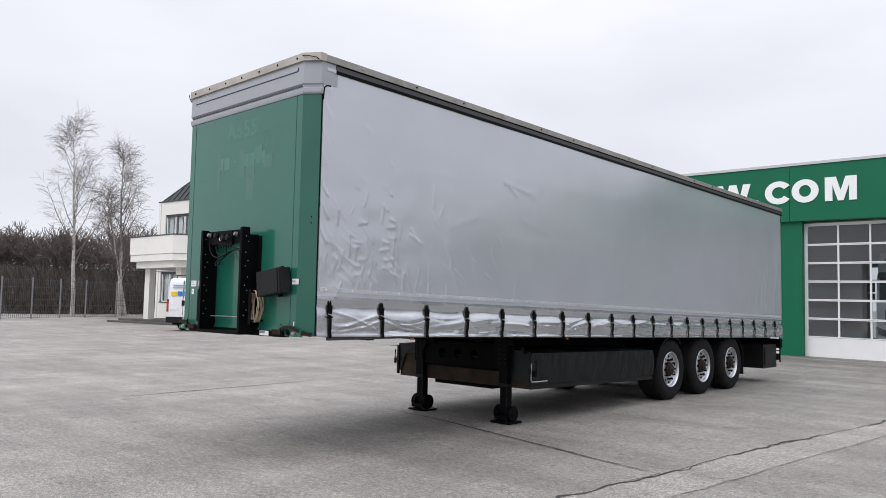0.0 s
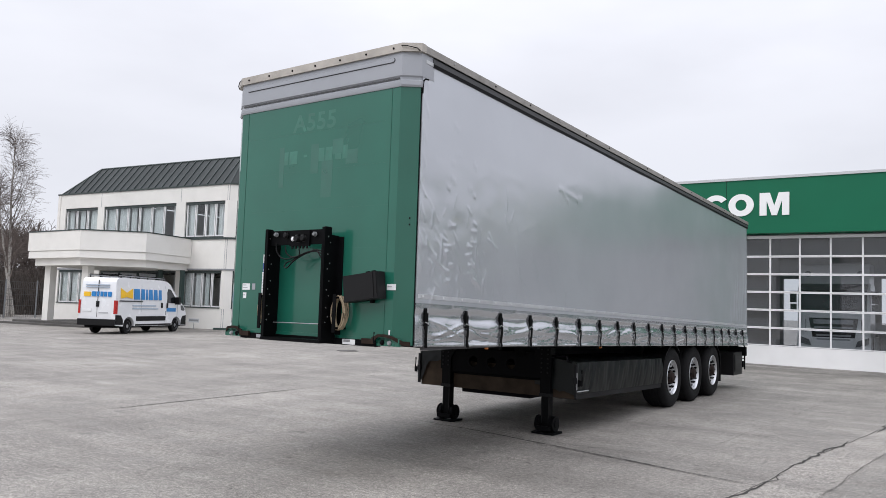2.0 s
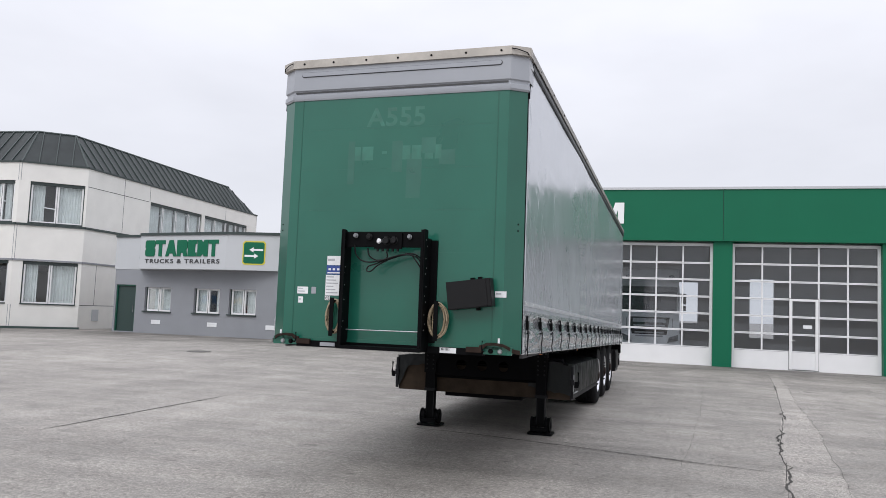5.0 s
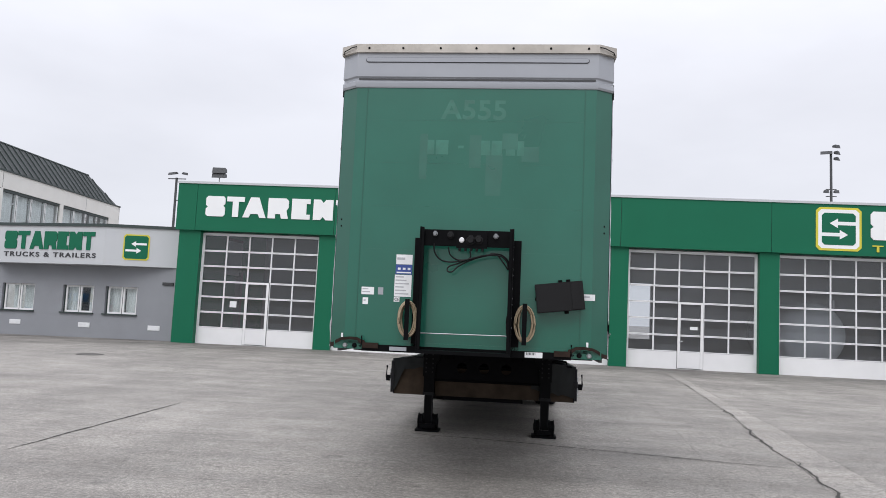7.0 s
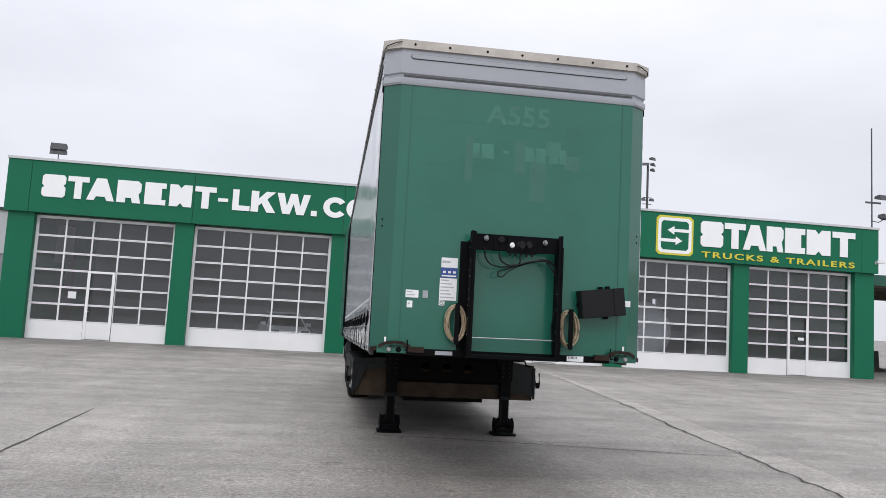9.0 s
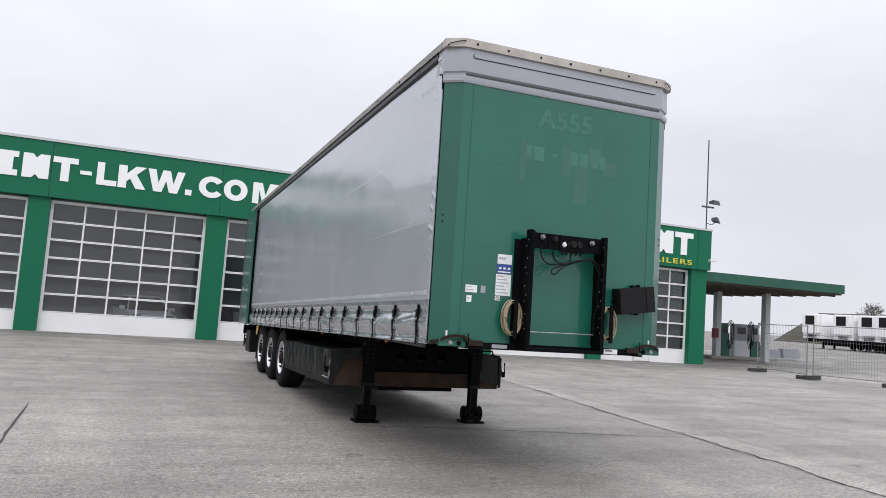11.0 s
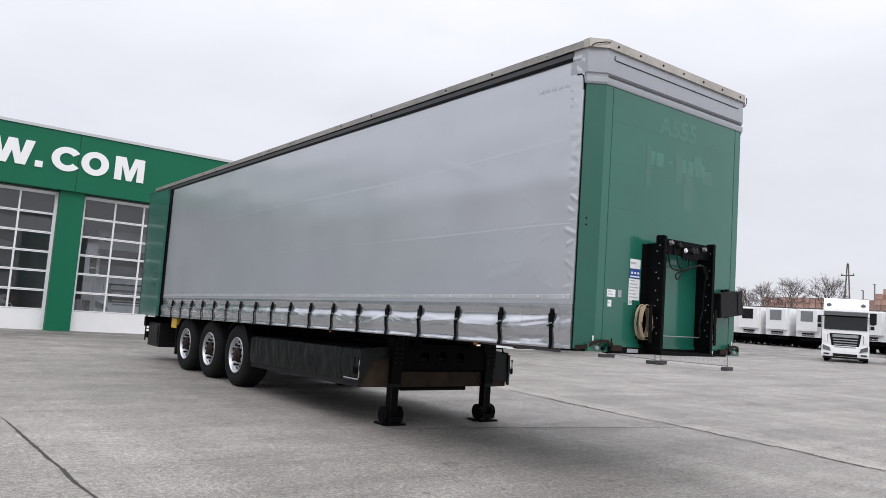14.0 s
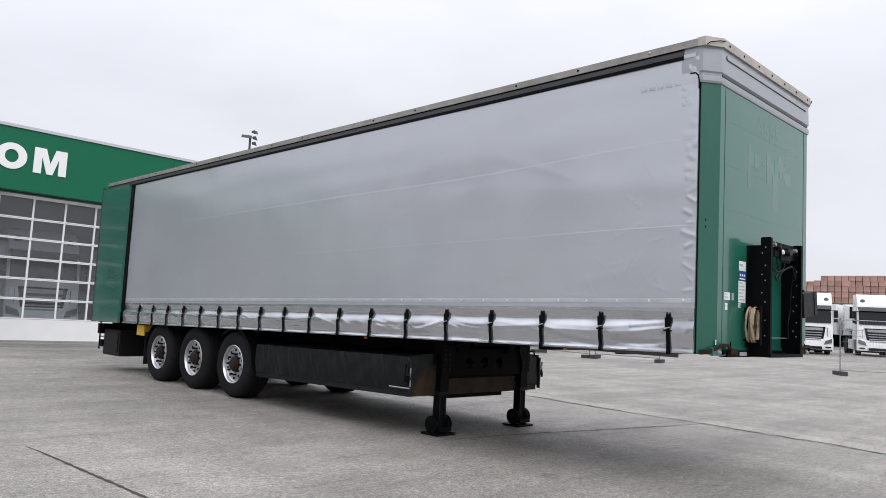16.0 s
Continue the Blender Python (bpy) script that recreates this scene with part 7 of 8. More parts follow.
fuel_pump(21.9, 33.6, 0.32, "canopy_green", "canopy_green", "dark green fuel pump with hanging black hoses")
fuel_pump(23.2, 33.6, 0.60, "panel_grey", "lamp_grey", "grey and white fuel pump with hanging black hoses")
fuel_pump(24.25, 33.6, 0.34, "canopy_green", "lamp_grey", "narrow green and grey fuel pump")
bm = bmesh.new()
box(bm, -0.17, 0.17, -0.10, 0.10, 0, 0.55)
single("fire_extinguisher_box", bm, M["red_box"], "dark red box on the canopy post", "extinguisher box", at=(20.55, 32.75, 1.15), bevel=0.02)
for x, w, h in ((26.2, 0.75, 0.5), (27.9, 0.7, 0.6), (20.0, 0.55, 0.9)):
    bm = bmesh.new()
    prism(bm, [(-0.25, 0.0), (-0.18, h), (0.18, h), (0.25, 0.0)], "x", -w, w)
    single("concrete_block", bm, M["foot_concrete"] if x < 21 else M["render_grey"], "low grey concrete block beside the fuel pumps", "concrete block", at=(x, 34.2, 0.1), bevel=0.02, group="station blocks")


# ---- building site fence panels ----
def site_fence(p, q, group="site fence"):
    p, q = Vector(p), Vector(q)
    d = q - p
    length = d.length
    th = thing("fence_panel", "galvanised mesh site fence panel on dark block feet", "fence panel", (p.x, p.y, ground_z(p.x, p.y)), math.degrees(math.atan2(d.y, d.x)), group=group)
    for x in (0.12, length - 0.12):
        bm = bmesh.new()
        tube(bm, (x, 0, 0.10), (x, 0, 2.02), 0.022, sides=8)
        part("fence_post", bm, M["lamp_grey"], th)
        boxpart("fence_foot", (x - 0.12, x + 0.12, -0.36, 0.36, 0.0, 0.14), M["foot_concrete"], th, "dark recycled block foot", bevel=0.02)
    for z in (0.18, 1.62, 1.98):
        bm = bmesh.new()
        tube(bm, (0.12, 0, z), (length - 0.12, 0, z), 0.018 if z != 1.62 else 0.010, sides=6)
        part("fence_rail", bm, M["lamp_grey"], th)
    bm = bmesh.new()
    n = int((length - 0.24) / 0.10)
    for i in range(1, n):
        x = 0.12 + (length - 0.24) * i / n
        tube(bm, (x, 0, 0.18), (x, 0, 1.98), 0.0035, sides=4, caps=False)
    for k in range(1, 7):
        z = 0.18 + 0.205 * k
        tube(bm, (0.12, 0.004, z), (length - 0.12, 0.004, z), 0.003, sides=4, caps=False)
    w = part("wire_mesh", bm, M["lamp_grey"], th)
    w["kind"] = "stuff"
    return th


site_fence((13.15, 16.15), (12.45, 18.95))
site_fence((12.45, 19.0), (13.4, 22.5))
site_fence((14.6, 10.2), (16.6, 7.6))


# ---- tractor units ----
def tractor(x, y, turn, group="parked tractor units"):
    """Cab-over tractor unit; local -y is its front."""
    th = thing("tractor_truck", "white cab-over tractor truck parked facing the yard", "truck", (x, y, ground_z(x, y)), turn, group=group)
    bm = bmesh.new()
    prism(bm, [(-0.02, 0.95), (0.0, 1.75), (0.16, 2.75), (0.35, 2.95), (2.15, 2.95), (2.15, 0.95)], "x", -1.2, 1.2)
    cab = part("cab", bm, M["truck_white"], th, bevel=0.05, smooth=40)
    bm = bmesh.new()
    prism(bm, [(0.18, 2.93), (0.22, 3.15), (0.55, 3.62), (0.85, 3.72), (2.15, 3.74), (2.15, 2.93)], "x", -1.17, 1.17)
    part("roof_fairing", bm, M["truck_white"], th, "white high roof", bevel=0.09, smooth=40)
    bm = bmesh.new()
    prism(bm, [(0.0, 1.88), (0.13, 2.72), (0.16, 2.74), (0.16, 1.88)], "x", -1.1, 1.1)
    for v in bm.verts:
        v.co.y -= 0.03
    part("windscreen", bm, M["van_glass"], th, "dark windscreen")
    bm = bmesh.new()
    prism(bm, [(-0.14, 2.70), (-0.02, 2.90), (0.25, 2.96), (0.25, 2.76)], "x", -1.12, 1.12)
    part("sun_visor", bm, M["rail"], th, "dark sun visor", bevel=0.02)
    bm = bmesh.new()
    prism(bm, [(-0.82, 1.66), (0.82, 1.66), (0.64, 0.60), (-0.64, 0.60)], "y", -0.035, 0.0)
    grille = part("grille", bm, M["plastic"], th, "black ribbed grille")
    for k in range(5):
        z = 0.70 + 0.145 * k
        h = 0.53 + 0.025 * k
        boxpart("grille_bar", (-h, h, -0.07, -0.03, z, z + 0.06), M["galv"], grille, bevel=0.008)
    boxpart("badge", (-0.66, 0.66, -0.05, -0.035, 1.44, 1.60), M["galv"], grille, "plain metal strip")
    bm = bmesh.new()
    prism(bm, [(-0.10, 0.32), (-0.14, 0.55), (-0.02, 1.0), (0.5, 1.0), (0.5, 0.32)], "x", -1.22, 1.22)
    part("bumper", bm, M["truck_white"], th, bevel=0.04, smooth=40)
    boxpart("bumper_grille", (-0.62, 0.62, -0.155, -0.12, 0.34, 0.50), M["plastic"], th)
    boxpart("step_strip", (-1.15, 1.15, -0.06, 0.3, 0.22, 0.33), M["plastic"], th, bevel=0.02)
    for s in (-1, 1):
        bm = bmesh.new()
        prism(bm, [(s * 0.72, 0.62), (s * 1.14, 0.72), (s * 1.16, 0.98), (s * 0.80, 0.84)], "y", -0.165, -0.08)
        part("headlight", bm, M["headlamp"], th, "clear headlight")
        boxpart("fog_lamp", (min(s * 0.8, s * 1.1), max(s * 0.8, s * 1.1), -0.15, -0.10, 0.42, 0.50), M["plastic"], th)
        boxpart("mirror", (min(s * 1.25, s * 1.46), max(s * 1.25, s * 1.46), -0.06, 0.10, 2.22, 2.66), M["plastic"], th, "black side mirror", bevel=0.04)
        boxpart("wide_mirror", (min(s * 1.25, s * 1.45), max(s * 1.25, s * 1.45), -0.06, 0.10, 1.95, 2.17), M["plastic"], th, "small black wide-angle mirror", bevel=0.04)
        bm = bmesh.new()
        prism(bm, [(s * 0.93, 1.62), (s * 1.10, 1.62), (s * 1.10, 1.20), (s * 0.93, 1.10)], "y", -0.045, 0.0)
        part("corner_panel", bm, M["truck_white"], th, "white corner deflector", bevel=0.012)
        boxpart("deflector_slot", (min(s * 0.915, s * 0.935), max(s * 0.915, s * 0.935), -0.038, 0.0, 1.12, 1.60), M["plastic"], th)
        boxpart("mirror_arm", (min(s * 1.1, s * 1.3), max(s * 1.1, s * 1.3), 0.0, 0.04, 2.62, 2.66), M["plastic"], th)
        bm = bmesh.new()
        prism(bm, [(0.25, 1.9), (0.35, 2.7), (1.1, 2.7), (1.1, 1.9)], "x", min(s * 1.19, s * 1.215), max(s * 1.19, s * 1.215))
        part("side_window", bm, M["van_glass"], th)
        bm = bmesh.new()
        lathe(bm, [(0.001, 0.15), (0.3, 0.15), (0.32, 0.17), (0.48, 0.16), (0.51, 0.10), (0.51, -0.10), (0.001, -0.10)], (s * 1.02, 1.35, 0.51), "x", 28)
        part("wheel", bm, M["rubber"], th, smooth=35)
        bm = bmesh.new()
        lathe(bm, [(0.001, 0.15), (0.3, 0.15), (0.32, 0.17), (0.48, 0.16), (0.51, 0.10), (0.51, -0.30), (0.001, -0.30)], (s * 1.0, 4.9, 0.51), "x", 28)
        part("wheel", bm, M["rubber"], th, smooth=35)
        bm = bmesh.new()
        lathe(bm, [(0.001, -0.10), (0.08, -0.10), (0.13, -0.06), (0.13, 0.12), (0.001, 0.12)], (s * 0.88, 0.36, 3.30), "y", 16)
        part("spot_lamp", bm, M["headlamp"], th)
    boxpart("chassis", (-0.45, 0.45, 0.8, 6.0, 0.6, 0.95), M["chassis"], th)
    boxpart("side_skirt", (-1.2, 1.2, 1.95, 4.2, 0.35, 0.95), M["truck_white"], th, bevel=0.03)
    return th


truck = tractor(31.7, 20.15, -67)
copy_thing(truck, pose(-5.35, 30.3, 0.05))


def small_car(x, y, turn):
    """Low white car, nose towards -y."""
    th = thing("parked_car", "white small car parked inside the hall", "car", (x, y, 0.02), turn)
    bm = bmesh.new()
    prism(bm, [(-2.0, 0.32), (-2.05, 0.55), (-1.95, 0.72), (-1.1, 0.90), (1.5, 0.94), (1.95, 0.86), (2.02, 0.5), (1.95, 0.32)], "x", -0.84, 0.84)
    part("body", bm, M["truck_white"], th, "white car body", bevel=0.06)
    cabin = bmesh.new()
    hexa(cabin, [(-0.78, -1.15, 0.88), (0.78, -1.15, 0.88), (0.78, 1.75, 0.90), (-0.78, 1.75, 0.90),
                 (-0.60, -0.35, 1.42), (0.60, -0.35, 1.42), (0.60, 1.20, 1.42), (-0.60, 1.20, 1.42)])
    part("cabin_glass", cabin, M["black"], th, "dark car windows", bevel=0.03)
    roof = bmesh.new()
    hexa(roof, [(-0.63, -0.42, 1.40), (0.63, -0.42, 1.40), (0.63, 1.26, 1.40), (-0.63, 1.26, 1.40),
                (-0.56, -0.28, 1.47), (0.56, -0.28, 1.47), (0.56, 1.12, 1.47), (-0.56, 1.12, 1.47)])
    part("roof", roof, M["truck_white"], th, bevel=0.02)
    for sx in (-1, 1):
        pb = bmesh.new()
        pipe(pb, [(sx * 0.79, -1.20, 0.87), (sx * 0.60, -0.36, 1.43)], 0.035)
        part("pillar", pb, M["truck_white"], th)
        boxpart("wing_mirror", (sx * 0.95 - 0.10, sx * 0.95 + 0.10, -0.92, -0.80, 0.90, 1.04), M["truck_white"], th, bevel=0.03)
        boxpart("headlight", (sx * 0.62 - 0.16, sx * 0.62 + 0.16, -2.03, -1.85, 0.60, 0.74), M["headlamp"], th, bevel=0.02)
        for wy in (-1.25, 1.25):
            wb = bmesh.new()
            tube(wb, (sx * 0.86, wy, 0.31), (sx * 0.64, wy, 0.31), 0.31, sides=20)
            part("wheel", wb, M["rubber"], th, smooth=35)
    return th


small_car(-10.55, 31.2, 12)
tank = thing("storage_tank", "white round-ended tank standing inside the hall", "tank", (6.05, 30.6, 0.02))
bm = bmesh.new()
lathe(bm, [(0.001, -0.42), (0.5, -0.38), (0.95, -0.25), (1.25, -0.05), (1.36, 0.18), (1.38, 0.35), (1.38, 4.6), (0.001, 4.6)], (0, 0.5, 1.45), "y", 40)
part("shell", bm, M["truck_white"], tank, smooth=40)
for y in (1.2, 3.8):
    boxpart("saddle", (-0.9, 0.9, y, y + 0.3, 0.0, 0.45), M["chassis"], tank)
for x, y, a in ((32.9, 16.9, -67), (35.8, 13.9, -68)):
    copy_thing(truck, pose(x, y, ground_z(x, y), 0, 0, a))


# ---- row of refrigerated trailers across the yard ----
def reefer(x, y, turn, unit, colour="truck_white"):
    """Box trailer seen from its front; local -y is the front."""
    th = thing("box_trailer", "white refrigerated box trailer parked in a row" if unit else "plain white box trailer parked in a row", "trailer", (x, y, ground_z(x, y)), turn, group="parked box trailers")
    boxpart("box_body", (-1.27, 1.27, 0.0, 13.4, 1.15, 3.98), M[colour], th, bevel=0.03)
    if unit:
        bm = bmesh.new()
        box(bm, -1.05, 1.05, -0.42, 0.0, 1.75, 3.85)
        cu = part("cooling_unit", bm, M["truck_white"], th, bevel=0.06)
        boxpart("unit_grille", (-0.62, 0.62, -0.44, -0.41, 2.7, 3.75), M["plastic"] if unit == 1 else M["lamp_grey"], cu, "dark cooling grille")
    boxpart("connector_plate", (-0.62, 0.62, -0.08, 0.0, 1.42, 1.56), M["plastic"], th)
    bm = bmesh.new()
    for k in range(4):
        c = -0.45 + 0.3 * k
        pipe(bm, [(c, -0.1, 1.42), (c - 0.1, -0.16, 1.28), (c + 0.08, -0.18, 1.22), (c + 0.2, -0.14, 1.34)], 0.035)
    part("air_hose", bm, M["plastic"], th)
    if unit != 1:
        boxpart("control_box", (0.45, 0.75, -0.06, 0.0, 1.75, 2.05), M["plastic"], th)
    boxpart("chassis", (-1.1, 1.1, 0.3, 13.2, 0.75, 1.15), M["chassis"], th)
    for s in (-1, 1):
        boxpart("landing_leg", (s * 0.75 - 0.08, s * 0.75 + 0.08, 2.6, 2.8, 0.0, 0.8), M["chassis"], th)
        for k in range(3):
            bm = bmesh.new()
            lathe(bm, [(0.001, -0.19), (0.5, -0.17), (0.52, -0.1), (0.52, 0.1), (0.5, 0.17), (0.001, 0.19)], (s * 1.05, 8.0 + 1.3 * k, 0.52), "x", 20)
            part("wheel", bm, M["rubber"], th)
        boxpart("pallet_box", (min(s * 0.6, s * 1.25), max(s * 0.6, s * 1.25), 3.2, 6.8, 0.4, 0.95), M["chassis"], th)
    return th


r1, r2, r0 = reefer(0, 0, 0, 1), reefer(0, 0, 0, 2), reefer(0, 0, 0, 0)
row = [r1, r1, r1, r1, r0, r0, r1, r2, r2, r1, r1, r2, r0, r1, r0]
row_y = [62.7, 58.8, 55.85, 53.1, 50.2, 46.5, 43.35, 40.4] + [37.3 - 3.1 * k for k in range(7)]
used = set()
for k, (src, y) in enumerate(zip(row, row_y)):
    x = 62.3 - 0.10 * k + 0.4 * (k % 3)
    m = pose(x, y, ground_z(x, y), 0, 0, -90)
    if src not in used:
        src.matrix_basis = m
        used.add(src)
    else:
        copy_thing(src, m)
g = reefer(47, 21.5, -75, 0, "canopy_green")
g["label"] = "dark green box trailer parked behind the trucks"

# ---- brick pallets on a bank ----
bank = bmesh.new()
hexa(bank, [(116, 120, 0.2), (116, -20, 0.2), (175, -20, 0.2), (175, 120, 0.2), (127, 118, 6.9), (127, -18, 6.9), (175, -18, 6.9), (175, 118, 6.9)])
single("bank", bank, M["grass"], "overgrown dull earth bank behind the yard", "bank", kind="structure")
stack = thing("brick_stack", "long rows of stacked orange clay brick pallets", "brick stack", (130.0, 79.0, 6.9), -90)
bm = bmesh.new()
box(bm, -0.53, 0.53, -0.5, 0.5, 0.10, 1.0)
box(bm, -0.50, 0.50, -0.46, 0.46, 0.0, 0.10)
pallet_mesh = mesh_of("brick_pallet", bm, M["brick"], bevel=0.03)
rnd = random.Random(11)
for i in range(60):
    for row, extra in ((0, 0), (1, 1)):
        tiers = (2 if i < 18 else 3) + (i > 27)
        tiers += extra * (i > 16) - (1 - row) * rnd.choice((0, 0, 0, 0, 1))
        for k in range(tiers - row):
            o = new("brick_pallet", pallet_mesh)
            o.parent = stack
            o.location = (1.16 * i + 0.4 * row, 2.6 * row + 0.12 * rnd.random(), 1.04 * (k + row) if row else 1.04 * k)
            if row and k == 0:
                o.scale.z, o.location.z = 2.04, 0.0
shed = thing("brickworks_shed", "low shed roof behind the brick stacks", "building", (146, 26, 6.9), -69)
bm = bmesh.new()
prism(bm, [(-5, 4.0), (0, 6.4), (5, 4.0)], "x", -2, 14)
part("roof", bm, M["roof_metal"], shed)
boxpart("wall", (-2, 14, -4.6, 4.6, 0.0, 4.0), M["render_white"], shed)


# ---- trees ----
def limb(rnd, p, d, length, radius, level, out, droop):
    """One limb as two bent segments that forks at its end and throws a side twig."""
    p, d = Vector(p), Vector(d).normalized()
    bend = Vector((rnd.uniform(-1, 1), rnd.uniform(-1, 1), rnd.uniform(-1, 1))) * 0.16
    q = p + (d + bend).normalized() * length * 0.55
    d2 = (d - bend * 0.6 + Vector((0, 0, -droop))).normalized()
    e = q + d2 * length * 0.45
    out.append((p, q, radius, radius * 0.82, level))
    out.append((q, e, radius * 0.82, radius * 0.66, level))
    if level <= 0:
        return
    for at, n in ((e, 2), (q, 1)):
        for k in range(n):
            side = Matrix.Rotation(rnd.uniform(0, 2 * math.pi), 3, d2) @ d2.orthogonal().normalized()
            nd = d2 + side * rnd.uniform(0.35, 0.75) + Vector((0, 0, -droop * 0.8))
            limb(rnd, at, nd, length * rnd.uniform(0.62, 0.82), radius * (0.62 if at is e else 0.45), level - 1, out, droop)


def finish_tree(name, label, x, y, segs, trunk, min_r):
    th = thing(name, label, "tree", (x, y, ground_z(x, y)))
    bt, bc = bmesh.new(), bmesh.new()
    for p, q, r0, r1, lev in segs:
        tube(bt if lev == 99 else bc, p, q, max(r0, min_r), max(r1, min_r), sides=8 if lev == 99 else (5 if r0 > 0.05 else 3), caps=False)
    part("trunk", bt, M[trunk], th, smooth=60)
    part("crown", bc, M["birch_twig" if trunk == "bark" else "twig"], th, "fine bare winter twigs")
    return th


def birch(x, y, height, seed, stems=1, label="tall bare birch with pale trunk and drooping twigs"):
    """A pale stem, long boughs that rise and arch, and fine twigs that hang from them."""
    rnd = random.Random(seed)
    segs = []

    def twig(p, d, length, depth):
        for k in range(3):
            d = (d + Vector((rnd.uniform(-1, 1), rnd.uniform(-1, 1), rnd.uniform(-0.9, 0.45))) * 0.22 + Vector((0, 0, -0.07))).normalized()
            q = p + d * length / 3
            segs.append((p, q, 0.006, 0.005, 0))
            if depth and (k or rnd.random() < 0.6):
                for _ in range(2):
                    nd = (d + Vector((rnd.uniform(-1, 1), rnd.uniform(-1, 1), rnd.uniform(-0.6, 0.5))) * 0.75).normalized()
                    twig(q, nd, length * rnd.uniform(0.45, 0.75), depth - 1)
            p = q

    def bough(p, d, length, radius):
        n = 7
        for k in range(n):
            f = k / n
            d = (d + Vector((rnd.uniform(-1, 1), rnd.uniform(-1, 1), rnd.uniform(-0.3, 0.5))) * 0.10 + Vector((0, 0, 0.05 if f < 0.6 else -0.03))).normalized()
            q = p + d * length / n
            segs.append((p, q, radius * (1 - 0.85 * f), radius * (1 - 0.85 * (k + 1) / n), 1))
            if f > 0.15:
                for _ in range(rnd.choice((2, 3))):
                    side = Matrix.Rotation(rnd.uniform(0, 2 * math.pi), 3, d) @ d.orthogonal().normalized()
                    twig(p.lerp(q, rnd.random()), (d * 0.9 + side * rnd.uniform(0.4, 0.9)).normalized(), height * rnd.uniform(0.04, 0.09), 1)
            p = q

    for s in range(stems):
        p = Vector((0.0, 0.45 * s, -0.1))
        d = Vector((rnd.uniform(-0.04, 0.04), 0.10 * s * (1 if seed % 2 else -1), 1))
        h = height * (1 - 0.25 * s)
        n = 16
        for i in range(n):
            f = i / n
            d = (d + Vector((rnd.uniform(-1, 1), rnd.uniform(-1, 1), 0)) * 0.035).normalized()
            q = p + d * (h / n)
            segs.append((p.copy(), q.copy(), 0.165 * (1 - f) + 0.012, 0.165 * (1 - (i + 1) / n) + 0.012, 99))
            if f > 0.20:
                for k in range(2 if f < 0.85 else 3):
                    a = rnd.uniform(0, 2 * math.pi)
                    lean = rnd.uniform(0.55, 0.95) * (1 - 0.35 * f)
                    reach = h * (0.42 * (1 - f) ** 0.75 + 0.05) * rnd.uniform(0.65, 1.1)
                    bough(p.lerp(q, rnd.random()), Vector((math.cos(a) * lean, math.sin(a) * lean, 1.0)).normalized(), reach, 0.060 * (1 - f) + 0.010)
            p = q
    return finish_tree("birch_tree", label, x, y, segs, "bark", 0.0065)


def round_tree(x, y, height, seed):
    """Clear trunk and a round fan of forking limbs."""
    rnd = random.Random(seed)
    fork = height * 0.42
    segs = [(Vector((0, 0, -0.1)), Vector((0, 0, fork)), 0.17, 0.13, 99), (Vector((0, 0, fork)), Vector((0, 0, height * 0.6)), 0.13, 0.08, 99)]
    for k in range(13):
        a = 2.4 * k + rnd.uniform(-0.3, 0.3)
        t = 0.95 - 0.80 * k / 12
        z = fork + (height * 0.18) * k / 11
        limb(rnd, (0, 0, z), (math.cos(a) * t, math.sin(a) * t, 0.85), height * (0.150 - 0.02 * k / 12), 0.055, 4, segs, -0.01)
    return finish_tree("bare_tree", "bare round-crowned winter tree beyond the trailers", x, y, segs, "twig", 0.012)


birch(-59.8, 23.3, 14.2, 3)
birch(-60.4, 27.2, 13.3, 8, 2, "tall bare birch with two pale stems")
for k, (y, h) in enumerate(((82.0, 7.7), (69.6, 7.7), (64.8, 8.9), (61.5, 9.7), (57.0, 10.6), (51.5, 10.9))):
    round_tree(97, y, h, 20 + k)


def wood_edge():
    """Distant leafless wood and brush as one mass of thin stems and twigs."""
    rnd = random.Random(77)
    bm = bmesh.new()
    for k in range(150):
        f = rnd.random()
        x, y = -90 + 10 * f + rnd.uniform(-8, 8), 12 + 66 * f + rnd.uniform(-2, 2)
        h = rnd.uniform(8.5, 10.5) * (0.9 + 0.15 * f)
        segs = [(Vector((x, y, 0)), Vector((x, y, h * 0.35)), 0.12, 0.10, 0)]
        for i in range(4):
            a = rnd.uniform(0, 2 * math.pi)
            t = rnd.uniform(0.1, 0.55)
            limb(rnd, (x, y, h * rnd.uniform(0.2, 0.38)), (math.cos(a) * t, math.sin(a) * t, 1), h * 0.24, 0.07, 4, segs, 0.0)
        for p, q, r0, r1, lev in segs:
            tube(bm, p, q, max(r0, 0.022), max(r1, 0.022), sides=3, caps=False)
    single("bare_wood", bm, M["twig"], "dense leafless wood behind the yard fence", "wood", kind="stuff")
    bm = bmesh.new()
    for k in range(6500):
        f = rnd.random()
        x, y = -78 + 10 * f + rnd.uniform(-6, 8), 6 + 66 * f + rnd.uniform(-3, 3)
        p = Vector((x, y, 0))
        d = Vector((rnd.uniform(-.7, .7), rnd.uniform(-.7, .7), 1)) * rnd.uniform(1.5, 4.6)
        tube(bm, p, p + d, 0.06, 0.02, sides=3, caps=False)
    single("brush", bm, M["brush"], "brown winter brush along the yard fence", "brush", kind="stuff")


wood_edge()
bm = bmesh.new()
hexa(bm, [(-74, 4, -0.1), (-70, 4, -0.1), (-62, 80, -0.1), (-68, 80, -0.1), (-90, 4, 4.6), (-88, 4, 4.6), (-80, 80, 4.6), (-84, 80, 4.6)])
single("slope", bm, M["brush"], "brown overgrown slope behind the yard fence", "slope", kind="structure")

